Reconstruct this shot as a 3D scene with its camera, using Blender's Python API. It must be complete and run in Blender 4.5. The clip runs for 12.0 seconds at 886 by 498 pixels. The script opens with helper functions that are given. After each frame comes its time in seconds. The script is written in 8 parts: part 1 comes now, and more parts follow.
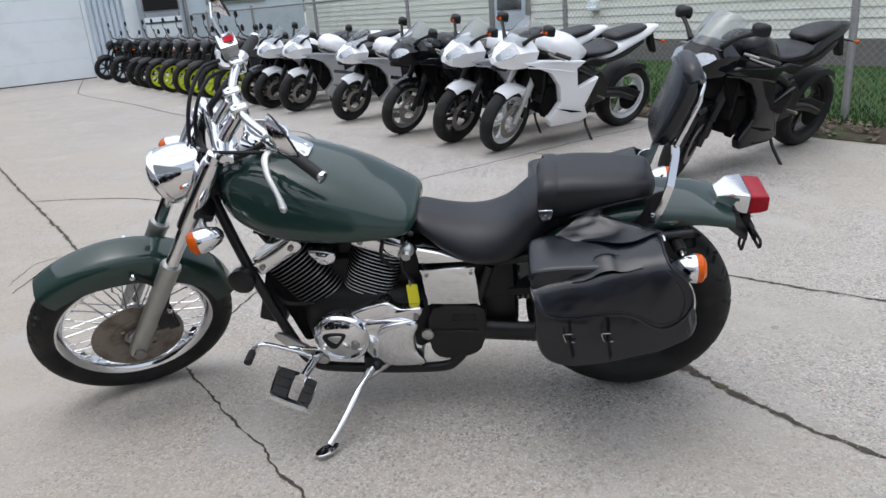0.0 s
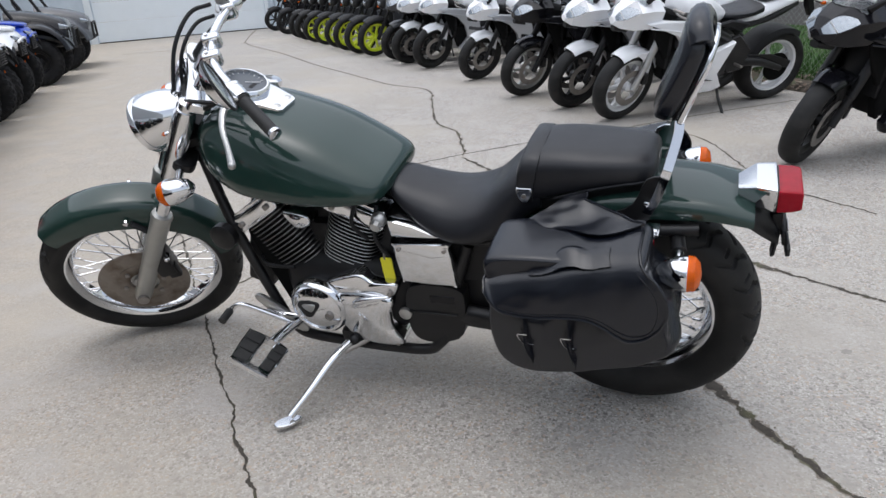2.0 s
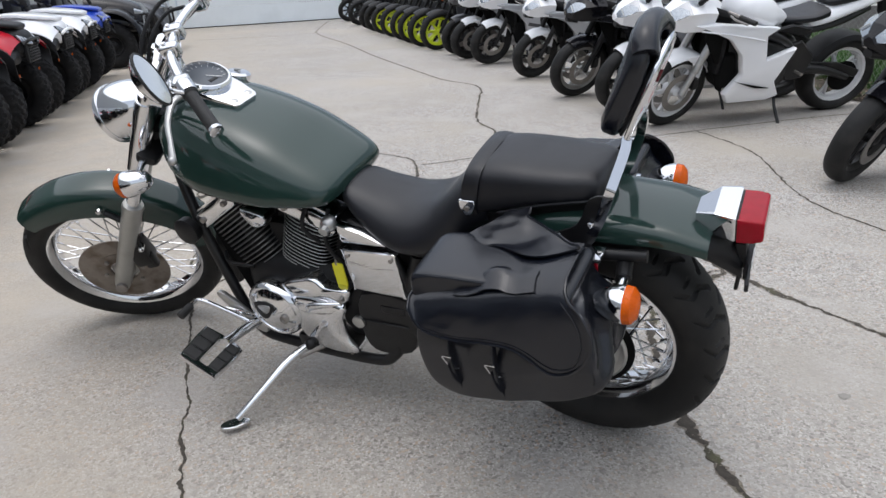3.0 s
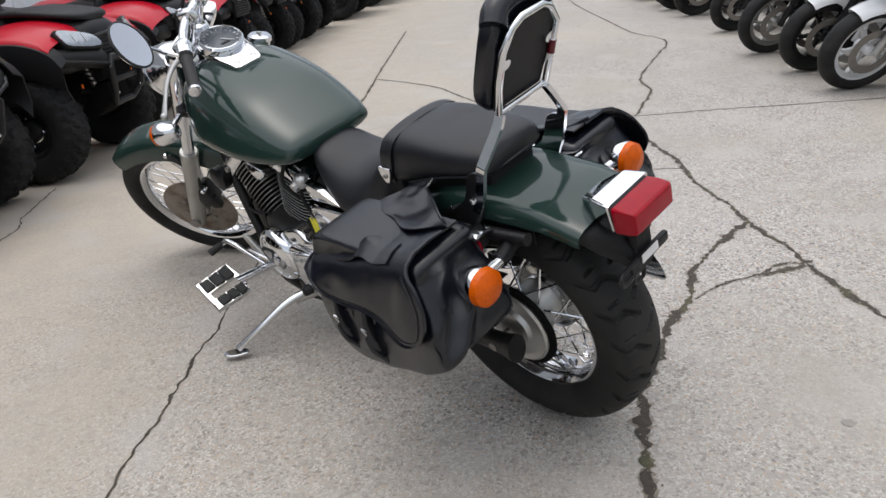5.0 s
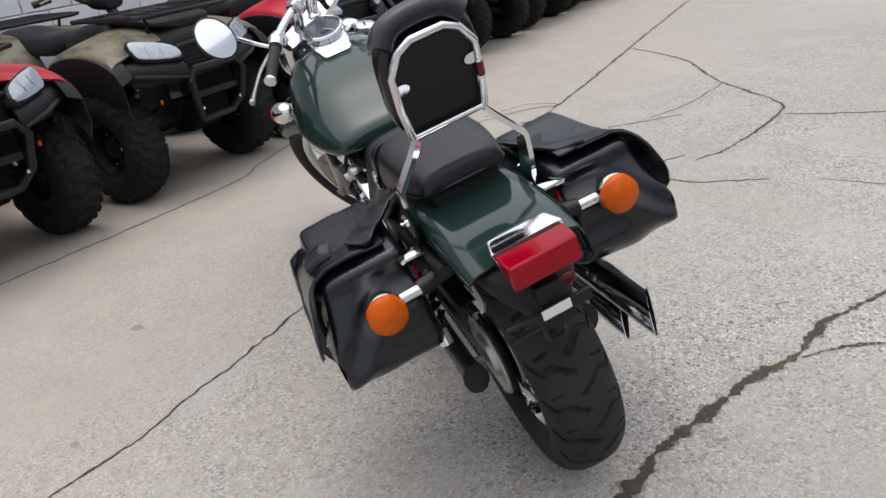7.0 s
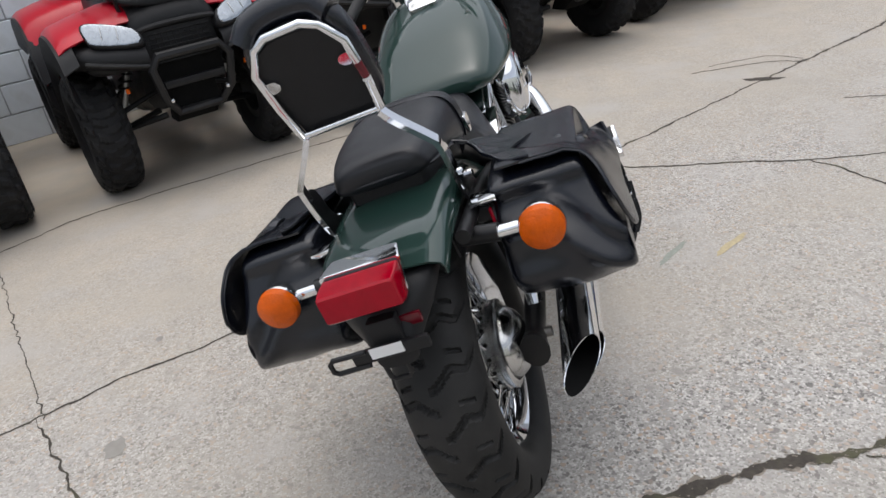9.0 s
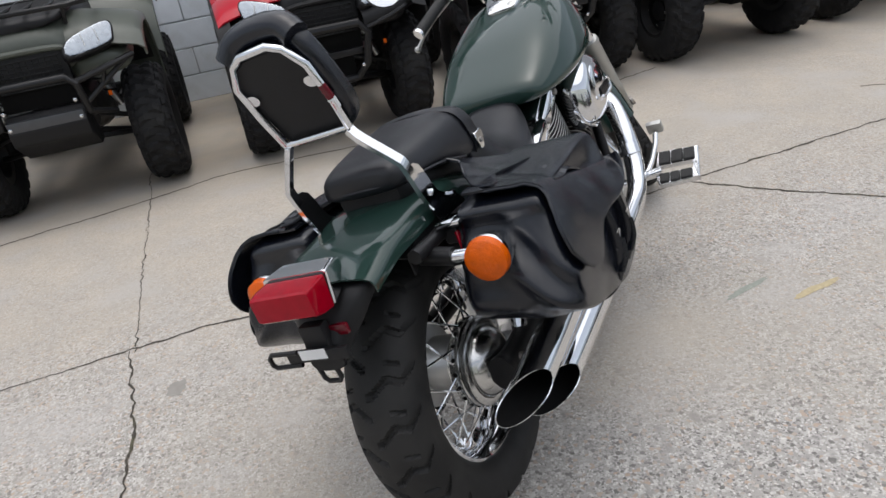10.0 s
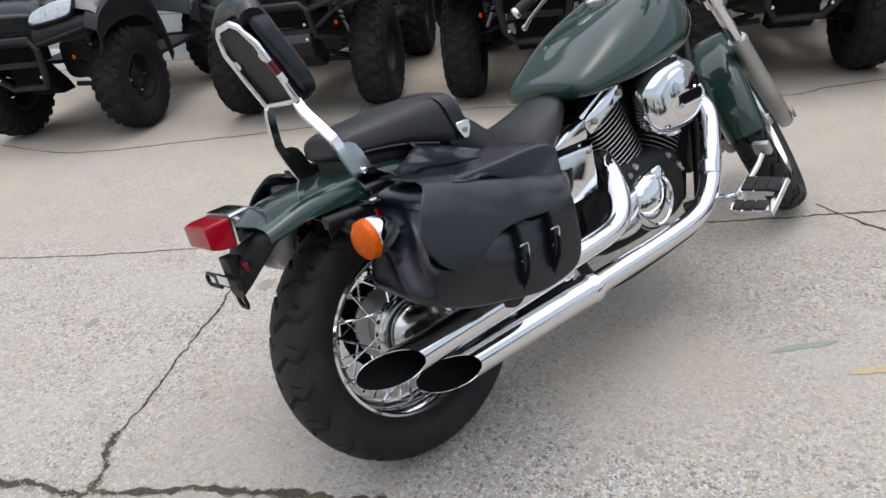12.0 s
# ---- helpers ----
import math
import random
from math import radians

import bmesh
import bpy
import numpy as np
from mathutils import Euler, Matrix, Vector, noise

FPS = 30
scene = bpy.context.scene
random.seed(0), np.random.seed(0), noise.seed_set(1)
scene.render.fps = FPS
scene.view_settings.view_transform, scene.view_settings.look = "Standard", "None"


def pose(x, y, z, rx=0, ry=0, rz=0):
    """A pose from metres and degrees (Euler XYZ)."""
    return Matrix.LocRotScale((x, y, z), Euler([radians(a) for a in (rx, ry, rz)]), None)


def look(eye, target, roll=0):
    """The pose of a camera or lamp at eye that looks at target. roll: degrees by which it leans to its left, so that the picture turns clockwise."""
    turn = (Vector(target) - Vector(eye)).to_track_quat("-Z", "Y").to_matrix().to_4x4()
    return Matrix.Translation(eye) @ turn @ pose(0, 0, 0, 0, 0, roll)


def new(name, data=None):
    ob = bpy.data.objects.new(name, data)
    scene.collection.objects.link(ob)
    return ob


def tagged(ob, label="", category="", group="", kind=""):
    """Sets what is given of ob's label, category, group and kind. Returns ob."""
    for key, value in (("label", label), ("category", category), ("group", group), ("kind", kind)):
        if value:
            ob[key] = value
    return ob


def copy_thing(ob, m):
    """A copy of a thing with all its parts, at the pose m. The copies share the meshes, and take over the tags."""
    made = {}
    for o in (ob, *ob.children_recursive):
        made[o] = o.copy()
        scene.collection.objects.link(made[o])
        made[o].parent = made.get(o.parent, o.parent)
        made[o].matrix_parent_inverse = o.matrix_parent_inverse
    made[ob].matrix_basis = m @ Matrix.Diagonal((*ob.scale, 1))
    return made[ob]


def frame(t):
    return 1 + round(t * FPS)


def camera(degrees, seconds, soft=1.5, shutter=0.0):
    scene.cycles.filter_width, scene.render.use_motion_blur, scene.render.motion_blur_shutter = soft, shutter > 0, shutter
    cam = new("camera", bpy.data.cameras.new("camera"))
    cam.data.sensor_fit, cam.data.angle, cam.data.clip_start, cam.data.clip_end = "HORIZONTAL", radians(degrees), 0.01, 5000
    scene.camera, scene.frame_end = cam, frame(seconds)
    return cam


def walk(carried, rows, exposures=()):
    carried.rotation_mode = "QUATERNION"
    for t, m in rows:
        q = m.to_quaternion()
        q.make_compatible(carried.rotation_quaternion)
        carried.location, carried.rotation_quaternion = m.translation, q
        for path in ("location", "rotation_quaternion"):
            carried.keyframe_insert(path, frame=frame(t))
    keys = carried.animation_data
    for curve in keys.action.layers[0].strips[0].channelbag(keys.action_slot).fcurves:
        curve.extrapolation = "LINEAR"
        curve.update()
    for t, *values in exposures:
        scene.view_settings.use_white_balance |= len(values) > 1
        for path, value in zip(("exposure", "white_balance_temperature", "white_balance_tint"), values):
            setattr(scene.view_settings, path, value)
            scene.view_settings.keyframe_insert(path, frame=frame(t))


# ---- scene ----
cam = camera(63.2, 12.0)
PATH = [
    (0, (0.895, 0.726, 1.273), (0.488, 2.57, 0.616), -4.8),
    (0.5, (0.958, 0.841, 1.247), (0.616, 2.712, 0.628), -4.7),
    (1, (1.023, 0.957, 1.228), (0.63, 2.794, 0.54), -4.4),
    (1.5, (1.114, 1.017, 1.206), (0.51, 2.778, 0.474), -5.4),
    (2, (1.309, 1.081, 1.196), (0.493, 2.758, 0.474), -4.2),
    (2.5, (1.437, 1.173, 1.187), (0.534, 2.803, 0.462), -3.8),
    (3, (1.534, 1.316, 1.182), (0.548, 2.898, 0.457), -3.0),
    (3.2, (1.572, 1.376, 1.192), (0.543, 2.912, 0.43), -3.3),
    (4.8, (2.051, 1.695, 1.164), (0.655, 2.891, 0.376), -5.3),
    (5, (2.087, 1.772, 1.174), (0.642, 2.899, 0.372), -5.6),
    (5.5, (2.162, 1.93, 1.187), (0.605, 2.885, 0.374), -6.5),
    (6, (2.283, 2.117, 1.2), (0.598, 2.86, 0.421), -6.7),
    (6.5, (2.35, 2.279, 1.192), (0.599, 2.834, 0.402), -7.3),
    (6.7, (2.347, 2.352, 1.188), (0.579, 2.833, 0.388), -7.8),
    (8.3, (2.332, 2.983, 1.21), (0.547, 2.753, 0.338), -11.3),
    (8.5, (2.31, 3.041, 1.204), (0.541, 2.74, 0.321), -11.4),
    (9, (2.202, 3.189, 1.199), (0.479, 2.73, 0.294), -9.9),
    (9.5, (2.128, 3.339, 1.221), (0.476, 2.681, 0.306), -9.2),
    (10, (2.077, 3.568, 1.232), (0.547, 2.642, 0.337), -9.7),
    (10.5, (2.006, 3.718, 1.231), (0.603, 2.619, 0.323), -9.4),
    (11, (1.883, 3.855, 1.232), (0.619, 2.61, 0.308), -8.3),
    (11.5, (1.786, 3.985, 1.245), (0.692, 2.621, 0.274), -7.9),
    (12, (1.678, 4.163, 1.261), (0.706, 2.683, 0.332), -7.5),
]
walk(cam, [(t, look(eye, target, roll)) for t, eye, target, roll in PATH], [(0, 0.38, 6150, 10), (3, 0.36, 6250, 10), (5, 0.35, 6480, 10), (8.5, 0.35, 6430, 10), (10, 0.35, 6400, 10), (11, 0.42, 6380, 10), (12, 0.5, 6350, 10)])

# ---- light ----
world = bpy.data.worlds.new("overcast_sky")
scene.world = world
world.use_nodes = True
wn, wl = world.node_tree.nodes, world.node_tree.links
sky = wn.new("ShaderNodeTexSky")
sky.sky_type, sky.sun_disc = "NISHITA", False
sky.sun_elevation, sky.sun_rotation = radians(84), radians(225)
sky.air_density, sky.dust_density = 1.0, 3.0
grey = wn.new("ShaderNodeHueSaturation")
grey.inputs["Saturation"].default_value = 0.4
wl.new(sky.outputs[0], grey.inputs["Color"])
wl.new(grey.outputs[0], wn["Background"].inputs["Color"])
wn["Background"].inputs["Strength"].default_value = 0.15
sun = new("sun", bpy.data.lights.new("sun", "SUN"))
sun.data.energy, sun.data.angle, sun.data.color = 1.3, radians(115), (1.0, 0.985, 0.97)
sun.matrix_world = look((0, 0, 10), (0.6, 0.6, 0))


# ---- materials ----
def material(name, colour, rough=0.5, metal=0.0, spread=0.12, grain=40.0, bump=0.0, bump_scale=200.0,
             coat=0.0, second=None, second_scale=3.0, second_sharp=0.5, spec=0.5, random=0.0, rough_spread=0.0):
    """A surface with fine grain, broad stains towards a second colour, and relief."""
    m = bpy.data.materials.new(name)
    m.use_nodes = True
    n, l = m.node_tree.nodes, m.node_tree.links
    b = n["Principled BSDF"]
    b.inputs["Roughness"].default_value = rough
    b.inputs["Metallic"].default_value = metal
    b.inputs["Specular IOR Level"].default_value = spec
    b.inputs["Coat Weight"].default_value = coat
    b.inputs["Coat Roughness"].default_value = 0.06
    at = n.new("ShaderNodeTexCoord")
    fine = n.new("ShaderNodeTexNoise")
    fine.inputs["Scale"].default_value, fine.inputs["Detail"].default_value = grain, 5
    l.new(at.outputs["Object"], fine.inputs["Vector"])
    dark = tuple(c * (1 - spread) for c in colour)
    light = tuple(min(1, c * (1 + spread)) for c in colour)
    mix = n.new("ShaderNodeMix")
    mix.data_type = "RGBA"
    mix.inputs[6].default_value, mix.inputs[7].default_value = (*dark, 1), (*light, 1)
    l.new(fine.outputs["Fac"], mix.inputs[0])
    out = mix.outputs[2]
    if second:
        broad = n.new("ShaderNodeTexNoise")
        broad.inputs["Scale"].default_value, broad.inputs["Detail"].default_value = second_scale, 4
        l.new(at.outputs["Object"], broad.inputs["Vector"])
        ramp = n.new("ShaderNodeMapRange")
        ramp.inputs["From Min"].default_value, ramp.inputs["From Max"].default_value = second_sharp, second_sharp + 0.22
        l.new(broad.outputs["Fac"], ramp.inputs["Value"])
        mix2 = n.new("ShaderNodeMix")
        mix2.data_type = "RGBA"
        mix2.inputs[7].default_value = (*second, 1)
        l.new(out, mix2.inputs[6])
        l.new(ramp.outputs[0], mix2.inputs[0])
        out = mix2.outputs[2]
    if random:
        info = n.new("ShaderNodeObjectInfo")
        span = n.new("ShaderNodeMapRange")
        span.inputs["To Min"].default_value, span.inputs["To Max"].default_value = 1 - random, 1 + random
        l.new(info.outputs["Random"], span.inputs["Value"])
        hue = n.new("ShaderNodeHueSaturation")
        l.new(out, hue.inputs["Color"])
        l.new(span.outputs[0], hue.inputs["Value"])
        out = hue.outputs["Color"]
    l.new(out, b.inputs["Base Color"])
    if rough_spread:
        smear = n.new("ShaderNodeTexNoise")
        smear.inputs["Scale"].default_value, smear.inputs["Detail"].default_value = 14, 6
        l.new(at.outputs["Object"], smear.inputs["Vector"])
        r = n.new("ShaderNodeMapRange")
        r.inputs["From Min"].default_value, r.inputs["From Max"].default_value = 0.35, 0.7
        r.inputs["To Min"].default_value, r.inputs["To Max"].default_value = rough, rough + rough_spread
        l.new(smear.outputs["Fac"], r.inputs["Value"])
        l.new(r.outputs[0], b.inputs["Roughness"])
    if bump:
        rel = n.new("ShaderNodeTexNoise")
        rel.inputs["Scale"].default_value, rel.inputs["Detail"].default_value = bump_scale, 4
        l.new(at.outputs["Object"], rel.inputs["Vector"])
        bp = n.new("ShaderNodeBump")
        bp.inputs["Strength"].default_value, bp.inputs["Distance"].default_value = bump, 0.004
        l.new(rel.outputs["Fac"], bp.inputs["Height"])
        l.new(bp.outputs[0], b.inputs["Normal"])
    return m


def concrete_material(name, paste, stones, stain):
    """Worn concrete: paste, pale and dark pebbles of the aggregate, broad stains, pitted relief."""
    m = bpy.data.materials.new(name)
    m.use_nodes = True
    n, l = m.node_tree.nodes, m.node_tree.links
    b = n["Principled BSDF"]
    b.inputs["Roughness"].default_value = 0.88
    b.inputs["Specular IOR Level"].default_value = 0.25
    at = n.new("ShaderNodeTexCoord")

    def noise_node(scale, detail=4):
        k = n.new("ShaderNodeTexNoise")
        k.inputs["Scale"].default_value, k.inputs["Detail"].default_value = scale, detail
        l.new(at.outputs["Object"], k.inputs["Vector"])
        return k.outputs["Fac"]

    def blend(fac, a, c, low, high):
        r = n.new("ShaderNodeMapRange")
        r.inputs["From Min"].default_value, r.inputs["From Max"].default_value = low, high
        l.new(fac, r.inputs["Value"])
        k = n.new("ShaderNodeMix")
        k.data_type = "RGBA"
        l.new(r.outputs[0], k.inputs[0])
        for slot, v in ((6, a), (7, c)):
            if isinstance(v, tuple):
                k.inputs[slot].default_value = (*v, 1)
            else:
                l.new(v, k.inputs[slot])
        return k.outputs[2]

    cell = n.new("ShaderNodeTexVoronoi")
    cell.inputs["Scale"].default_value = 120
    l.new(at.outputs["Object"], cell.inputs["Vector"])
    hue = n.new("ShaderNodeSeparateColor")
    l.new(cell.outputs["Color"], hue.inputs[0])
    base = blend(noise_node(9, 6), paste, tuple(c * 0.86 for c in paste), 0.3, 0.7)
    base = blend(hue.outputs[0], base, stones, 0.6, 0.9)
    grit = n.new("ShaderNodeTexVoronoi")
    grit.inputs["Scale"].default_value = 230
    l.new(at.outputs["Object"], grit.inputs["Vector"])
    speck = n.new("ShaderNodeSeparateColor")
    l.new(grit.outputs["Color"], speck.inputs[0])
    base = blend(speck.outputs[0], base, tuple(c * 1.25 for c in stones), 0.8, 0.97)
    base = blend(speck.outputs[1], base, tuple(c * 0.46 for c in paste), 0.81, 0.96)
    base = blend(hue.outputs[2], base, (0.42, 0.33, 0.26), 0.86, 0.97)
    base = blend(hue.outputs[1], base, tuple(c * 0.44 for c in paste), 0.86, 0.96)
    base = blend(noise_node(240, 3), base, tuple(c * 0.62 for c in paste), 0.58, 0.78)
    base = blend(noise_node(38, 4), base, tuple(c * 0.6 for c in paste), 0.62, 0.76)
    base = blend(noise_node(16, 5), base, tuple(c * 0.72 for c in paste), 0.58, 0.74)
    base = blend(noise_node(0.9, 5), base, stain, 0.42, 0.75)
    base = blend(noise_node(0.45, 4), base, (0.45, 0.405, 0.34), 0.5, 0.8)
    # Beige tone growing towards the block wall, its border broken by noise.
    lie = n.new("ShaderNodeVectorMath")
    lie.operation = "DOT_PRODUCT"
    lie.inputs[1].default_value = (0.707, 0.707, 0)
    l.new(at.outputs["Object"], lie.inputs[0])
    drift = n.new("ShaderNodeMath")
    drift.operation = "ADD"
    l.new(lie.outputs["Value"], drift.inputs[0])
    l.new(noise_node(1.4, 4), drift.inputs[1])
    beige = blend(noise_node(5, 5), (0.47, 0.41, 0.33), (0.42, 0.375, 0.315), 0.35, 0.65)
    base = blend(drift.outputs[0], beige, base, 0.2, 3.2)
    base = blend(noise_node(2.7, 6), base, tuple(c * 1.1 for c in paste), 0.52, 0.8)
    base = blend(noise_node(0.33, 3), base, tuple(c * 1.12 for c in paste), 0.55, 0.9)
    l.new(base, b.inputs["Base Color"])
    bp = n.new("ShaderNodeBump")
    bp.inputs["Strength"].default_value, bp.inputs["Distance"].default_value = 0.7, 0.004
    l.new(noise_node(170, 4), bp.inputs["Height"])
    l.new(bp.outputs[0], b.inputs["Normal"])
    return m


def glass_material(name, colour, rough=0.03, trans=1.0, ior=1.45):
    m = bpy.data.materials.new(name)
    m.use_nodes = True
    b = m.node_tree.nodes["Principled BSDF"]
    b.inputs["Base Color"].default_value = (*colour, 1)
    b.inputs["Roughness"].default_value = rough
    b.inputs["Transmission Weight"].default_value = trans
    b.inputs["IOR"].default_value = ior
    return m


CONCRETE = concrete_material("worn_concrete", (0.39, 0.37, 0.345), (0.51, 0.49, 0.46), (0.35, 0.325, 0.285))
CRUMBLE = material("crumbled_crack_edge", (0.23, 0.2, 0.165), 0.95, spread=0.5, grain=80, bump=1.0, bump_scale=110, second=(0.1, 0.105, 0.055), second_scale=7, second_sharp=0.56)
DIRT = material("crack_dirt", (0.055, 0.047, 0.038), 0.95, spread=0.5, grain=60, bump=0.6, bump_scale=120, second=(0.1, 0.1, 0.05), second_scale=9, second_sharp=0.55)
STONES = material("loose_grit", (0.33, 0.3, 0.27), 0.9, spread=0.5, grain=60)
GREEN = material("dark_green_paint", (0.0135, 0.034, 0.028), 0.4, 0.0, spread=0.05, grain=8, coat=1.0, spec=0.06, second=(0.016, 0.039, 0.032), second_scale=2)
CHROME = material("chrome", (0.75, 0.76, 0.78), 0.05, 1.0, spread=0.03, grain=5, rough_spread=0.08)
POLISHED = material("polished_alloy", (0.55, 0.55, 0.54), 0.16, 1.0, spread=0.08, grain=20, rough_spread=0.1)
SATIN = material("satin_aluminium", (0.5, 0.5, 0.49), 0.38, 1.0, spread=0.08, grain=30, rough_spread=0.15)
FORKGREY = material("fork_slider_alloy", (0.42, 0.42, 0.4), 0.45, 0.8, spread=0.1, grain=20, second=(0.33, 0.32, 0.29), second_scale=8)
STEEL = material("dull_steel", (0.33, 0.31, 0.29), 0.45, 0.9, spread=0.2, grain=25, rough_spread=0.2)
DISC = material("rusty_brake_disc", (0.27, 0.24, 0.21), 0.5, 0.7, spread=0.2, grain=30, second=(0.13, 0.095, 0.07), second_scale=14, second_sharp=0.45)
BLACK = material("black_paint", (0.009, 0.009, 0.01), 0.32, spec=0.35, spread=0.2, grain=20, second=(0.02, 0.019, 0.018), second_scale=7, rough_spread=0.2)
FINS = material("black_engine_fins", (0.01, 0.01, 0.011), 0.5, 0.0, spec=0.25, spread=0.2, grain=40)
FINEDGE = material("bare_fin_edges", (0.34, 0.34, 0.33), 0.4, 0.9, spread=0.15, grain=40)
PLASTIC = material("black_plastic", (0.009, 0.009, 0.01), 0.5, spec=0.3, spread=0.2, grain=60, bump=0.15, bump_scale=400)
TYRE = material("tyre_rubber", (0.011, 0.011, 0.011), 0.62, spec=0.3, spread=0.3, grain=30, second=(0.024, 0.023, 0.022), second_scale=8, bump=0.15, bump_scale=300)
DUSTY = material("dusty_tyre_rubber", (0.011, 0.011, 0.012), 0.75, spec=0.25, spread=0.3, grain=30, second=(0.02, 0.0195, 0.019), second_scale=6, bump=0.2, bump_scale=250)
# Dull near-black of dark parts; in gaps and ducts it paints in shade.
DEEPBLACK = material("deep_black", (0.006, 0.006, 0.006), 0.9, spread=0.3, grain=40, spec=0.1)
RUBBER = material("grip_rubber", (0.014, 0.014, 0.014), 0.65, spread=0.2, grain=60, bump=0.3, bump_scale=500)
LEATHER = material("black_leather", (0.004, 0.0052, 0.0095), 0.23, spread=0.2, grain=18, bump=0.1, bump_scale=330, second=(0.008, 0.009, 0.012), second_scale=5, rough_spread=0.04, spec=0.52)
VINYL = material("black_seat_vinyl", (0.009, 0.0095, 0.0125), 0.35, spread=0.12, grain=15, bump=0.12, bump_scale=520, rough_spread=0.08, spec=0.42)
AMBER = material("amber_lens", (0.6, 0.095, 0.0), 0.2, spread=0.3, grain=60, bump=0.6, bump_scale=190, coat=0.12, spec=0.2)
RED = material("red_lens", (0.29, 0.0, 0.01), 0.12, spread=0.25, grain=50, spec=0.15, coat=0.22, bump=0.1, bump_scale=260)
YELLOW = material("yellow_tag_plastic", (0.75, 0.7, 0.02), 0.4, spread=0.05)
DIAL = material("dial_face", (0.05, 0.06, 0.075), 0.3, spread=0.1, coat=0.4)
DARKRED = material("dark_red_reflector", (0.1, 0.002, 0.008), 0.25, spread=0.3, grain=90)
INK = material("white_ink", (0.7, 0.7, 0.7), 0.5, spread=0.04)
MIRROR = material("mirror_glass", (0.9, 0.91, 0.92), 0.01, 1.0, spread=0.01)
HEADGLASS = material("headlamp_glass", (0.32, 0.35, 0.38), 0.1, 0.7, spread=0.3, grain=45, coat=1.0, bump=0.3, bump_scale=60)
WHITE = material("white_paint", (0.88, 0.89, 0.91), 0.28, spread=0.03, grain=8, coat=0.6)
SILVERGREY = material("silver_grey_paint", (0.42, 0.43, 0.45), 0.3, 0.3, spread=0.05, coat=0.6)
GLOSSBLACK = material("gloss_black_fairing", (0.006, 0.006, 0.008), 0.12, spread=0.2, coat=0.1, spec=0.25, second=(0.02, 0.02, 0.022), second_scale=4)
CHARCOAL = material("charcoal_paint", (0.05, 0.052, 0.058), 0.35, spread=0.1, coat=0.4)
NEON = material("neon_yellow_rim", (0.62, 0.72, 0.02), 0.4, spread=0.08)
WHITERIM = material("white_rim", (0.7, 0.71, 0.72), 0.35, spread=0.05)
REDPAINT = material("red_plastic", (0.46, 0.005, 0.02), 0.32, spread=0.06, coat=0.15, spec=0.3)
OLIVE = material("grey_green_plastic", (0.07, 0.078, 0.062), 0.42, spread=0.06, coat=0.15, second=(0.058, 0.065, 0.052), second_scale=3)
CAMO = material("camouflage_plastic", (0.2, 0.165, 0.11), 0.5, spread=0.2, grain=9, second=(0.045, 0.05, 0.03), second_scale=11, second_sharp=0.46)
BLUE = material("blue_plastic", (0.02, 0.07, 0.5), 0.3, spread=0.06, coat=0.5)
SMOKE = glass_material("smoked_windscreen", (0.7, 0.73, 0.76), 0.05)
BLOCKPAINT = material("painted_block", (0.76, 0.8, 0.83), 0.7, spread=0.07, grain=14, bump=0.4, bump_scale=90, second=(0.6, 0.61, 0.6), second_scale=4, second_sharp=0.6, random=0.05)
MORTAR = material("painted_mortar", (0.42, 0.44, 0.45), 0.85, spread=0.15, grain=30, bump=0.4, bump_scale=120)
DOORPAINT = material("garage_door_paint", (0.8, 0.85, 0.88), 0.45, spread=0.03, grain=6, second=(0.72, 0.77, 0.79), second_scale=1.3, second_sharp=0.55)
METALWALL = material("pale_blue_steel_wall", (0.6, 0.67, 0.74), 0.5, 0.0, spread=0.05, grain=6, second=(0.52, 0.59, 0.65), second_scale=2)
SIDING = material("cream_siding", (0.79, 0.79, 0.72), 0.6, spread=0.04, grain=8, second=(0.7, 0.69, 0.62), second_scale=2, random=0.03)
FOUNDATION = material("foundation_concrete", (0.17, 0.16, 0.155), 0.9, spread=0.2, grain=12, bump=0.5, bump_scale=60)
GALV = material("galvanised_steel", (0.36, 0.36, 0.36), 0.5, 0.7, spread=0.15, grain=25)
GRASS = material("grass", (0.03, 0.075, 0.014), 0.75, spread=0.35, grain=9, second=(0.048, 0.075, 0.02), second_scale=3, spec=0.25)
SOIL = material("leaf_litter_soil", (0.06, 0.047, 0.034), 0.95, spread=0.4, grain=22, second=(0.06, 0.09, 0.03), second_scale=4, bump=1.0, bump_scale=30)
LEAF = material("dead_leaf", (0.11, 0.075, 0.05), 0.8, spread=0.4, grain=20, second=(0.28, 0.24, 0.19), second_scale=30)
WINDOWGLASS = material("dark_window_glass", (0.03, 0.035, 0.04), 0.05, spread=0.1, coat=1.0)


# ---- mesh tools ----
def part(name, bm, mat, parent=None, label="", sharp=38, m=None):
    """Links a bmesh as one mesh object under a thing or a part."""
    if isinstance(bm, bpy.types.Mesh):
        me = bm
    else:
        bmesh.ops.recalc_face_normals(bm, faces=bm.faces)
        me = bpy.data.meshes.new(name)
        bm.to_mesh(me)
        bm.free()
        me.materials.append(mat)
        me.polygons.foreach_set("use_smooth", [sharp > 0] * len(me.polygons))
        if 0 < sharp < 180:
            me.set_sharp_from_angle(angle=radians(sharp))
    ob = new(name, me)
    if parent:
        ob.parent = parent
    if m is not None:
        ob.matrix_basis = m
    return tagged(ob, label)


def thing(name, label, category, group="", m=None):
    ob = new(name)
    ob.empty_display_size = 0.1
    if m is not None:
        ob.matrix_basis = m
    return tagged(ob, label, category, group)


def turned(bm, m):
    bmesh.ops.transform(bm, matrix=m, verts=bm.verts)
    return bm


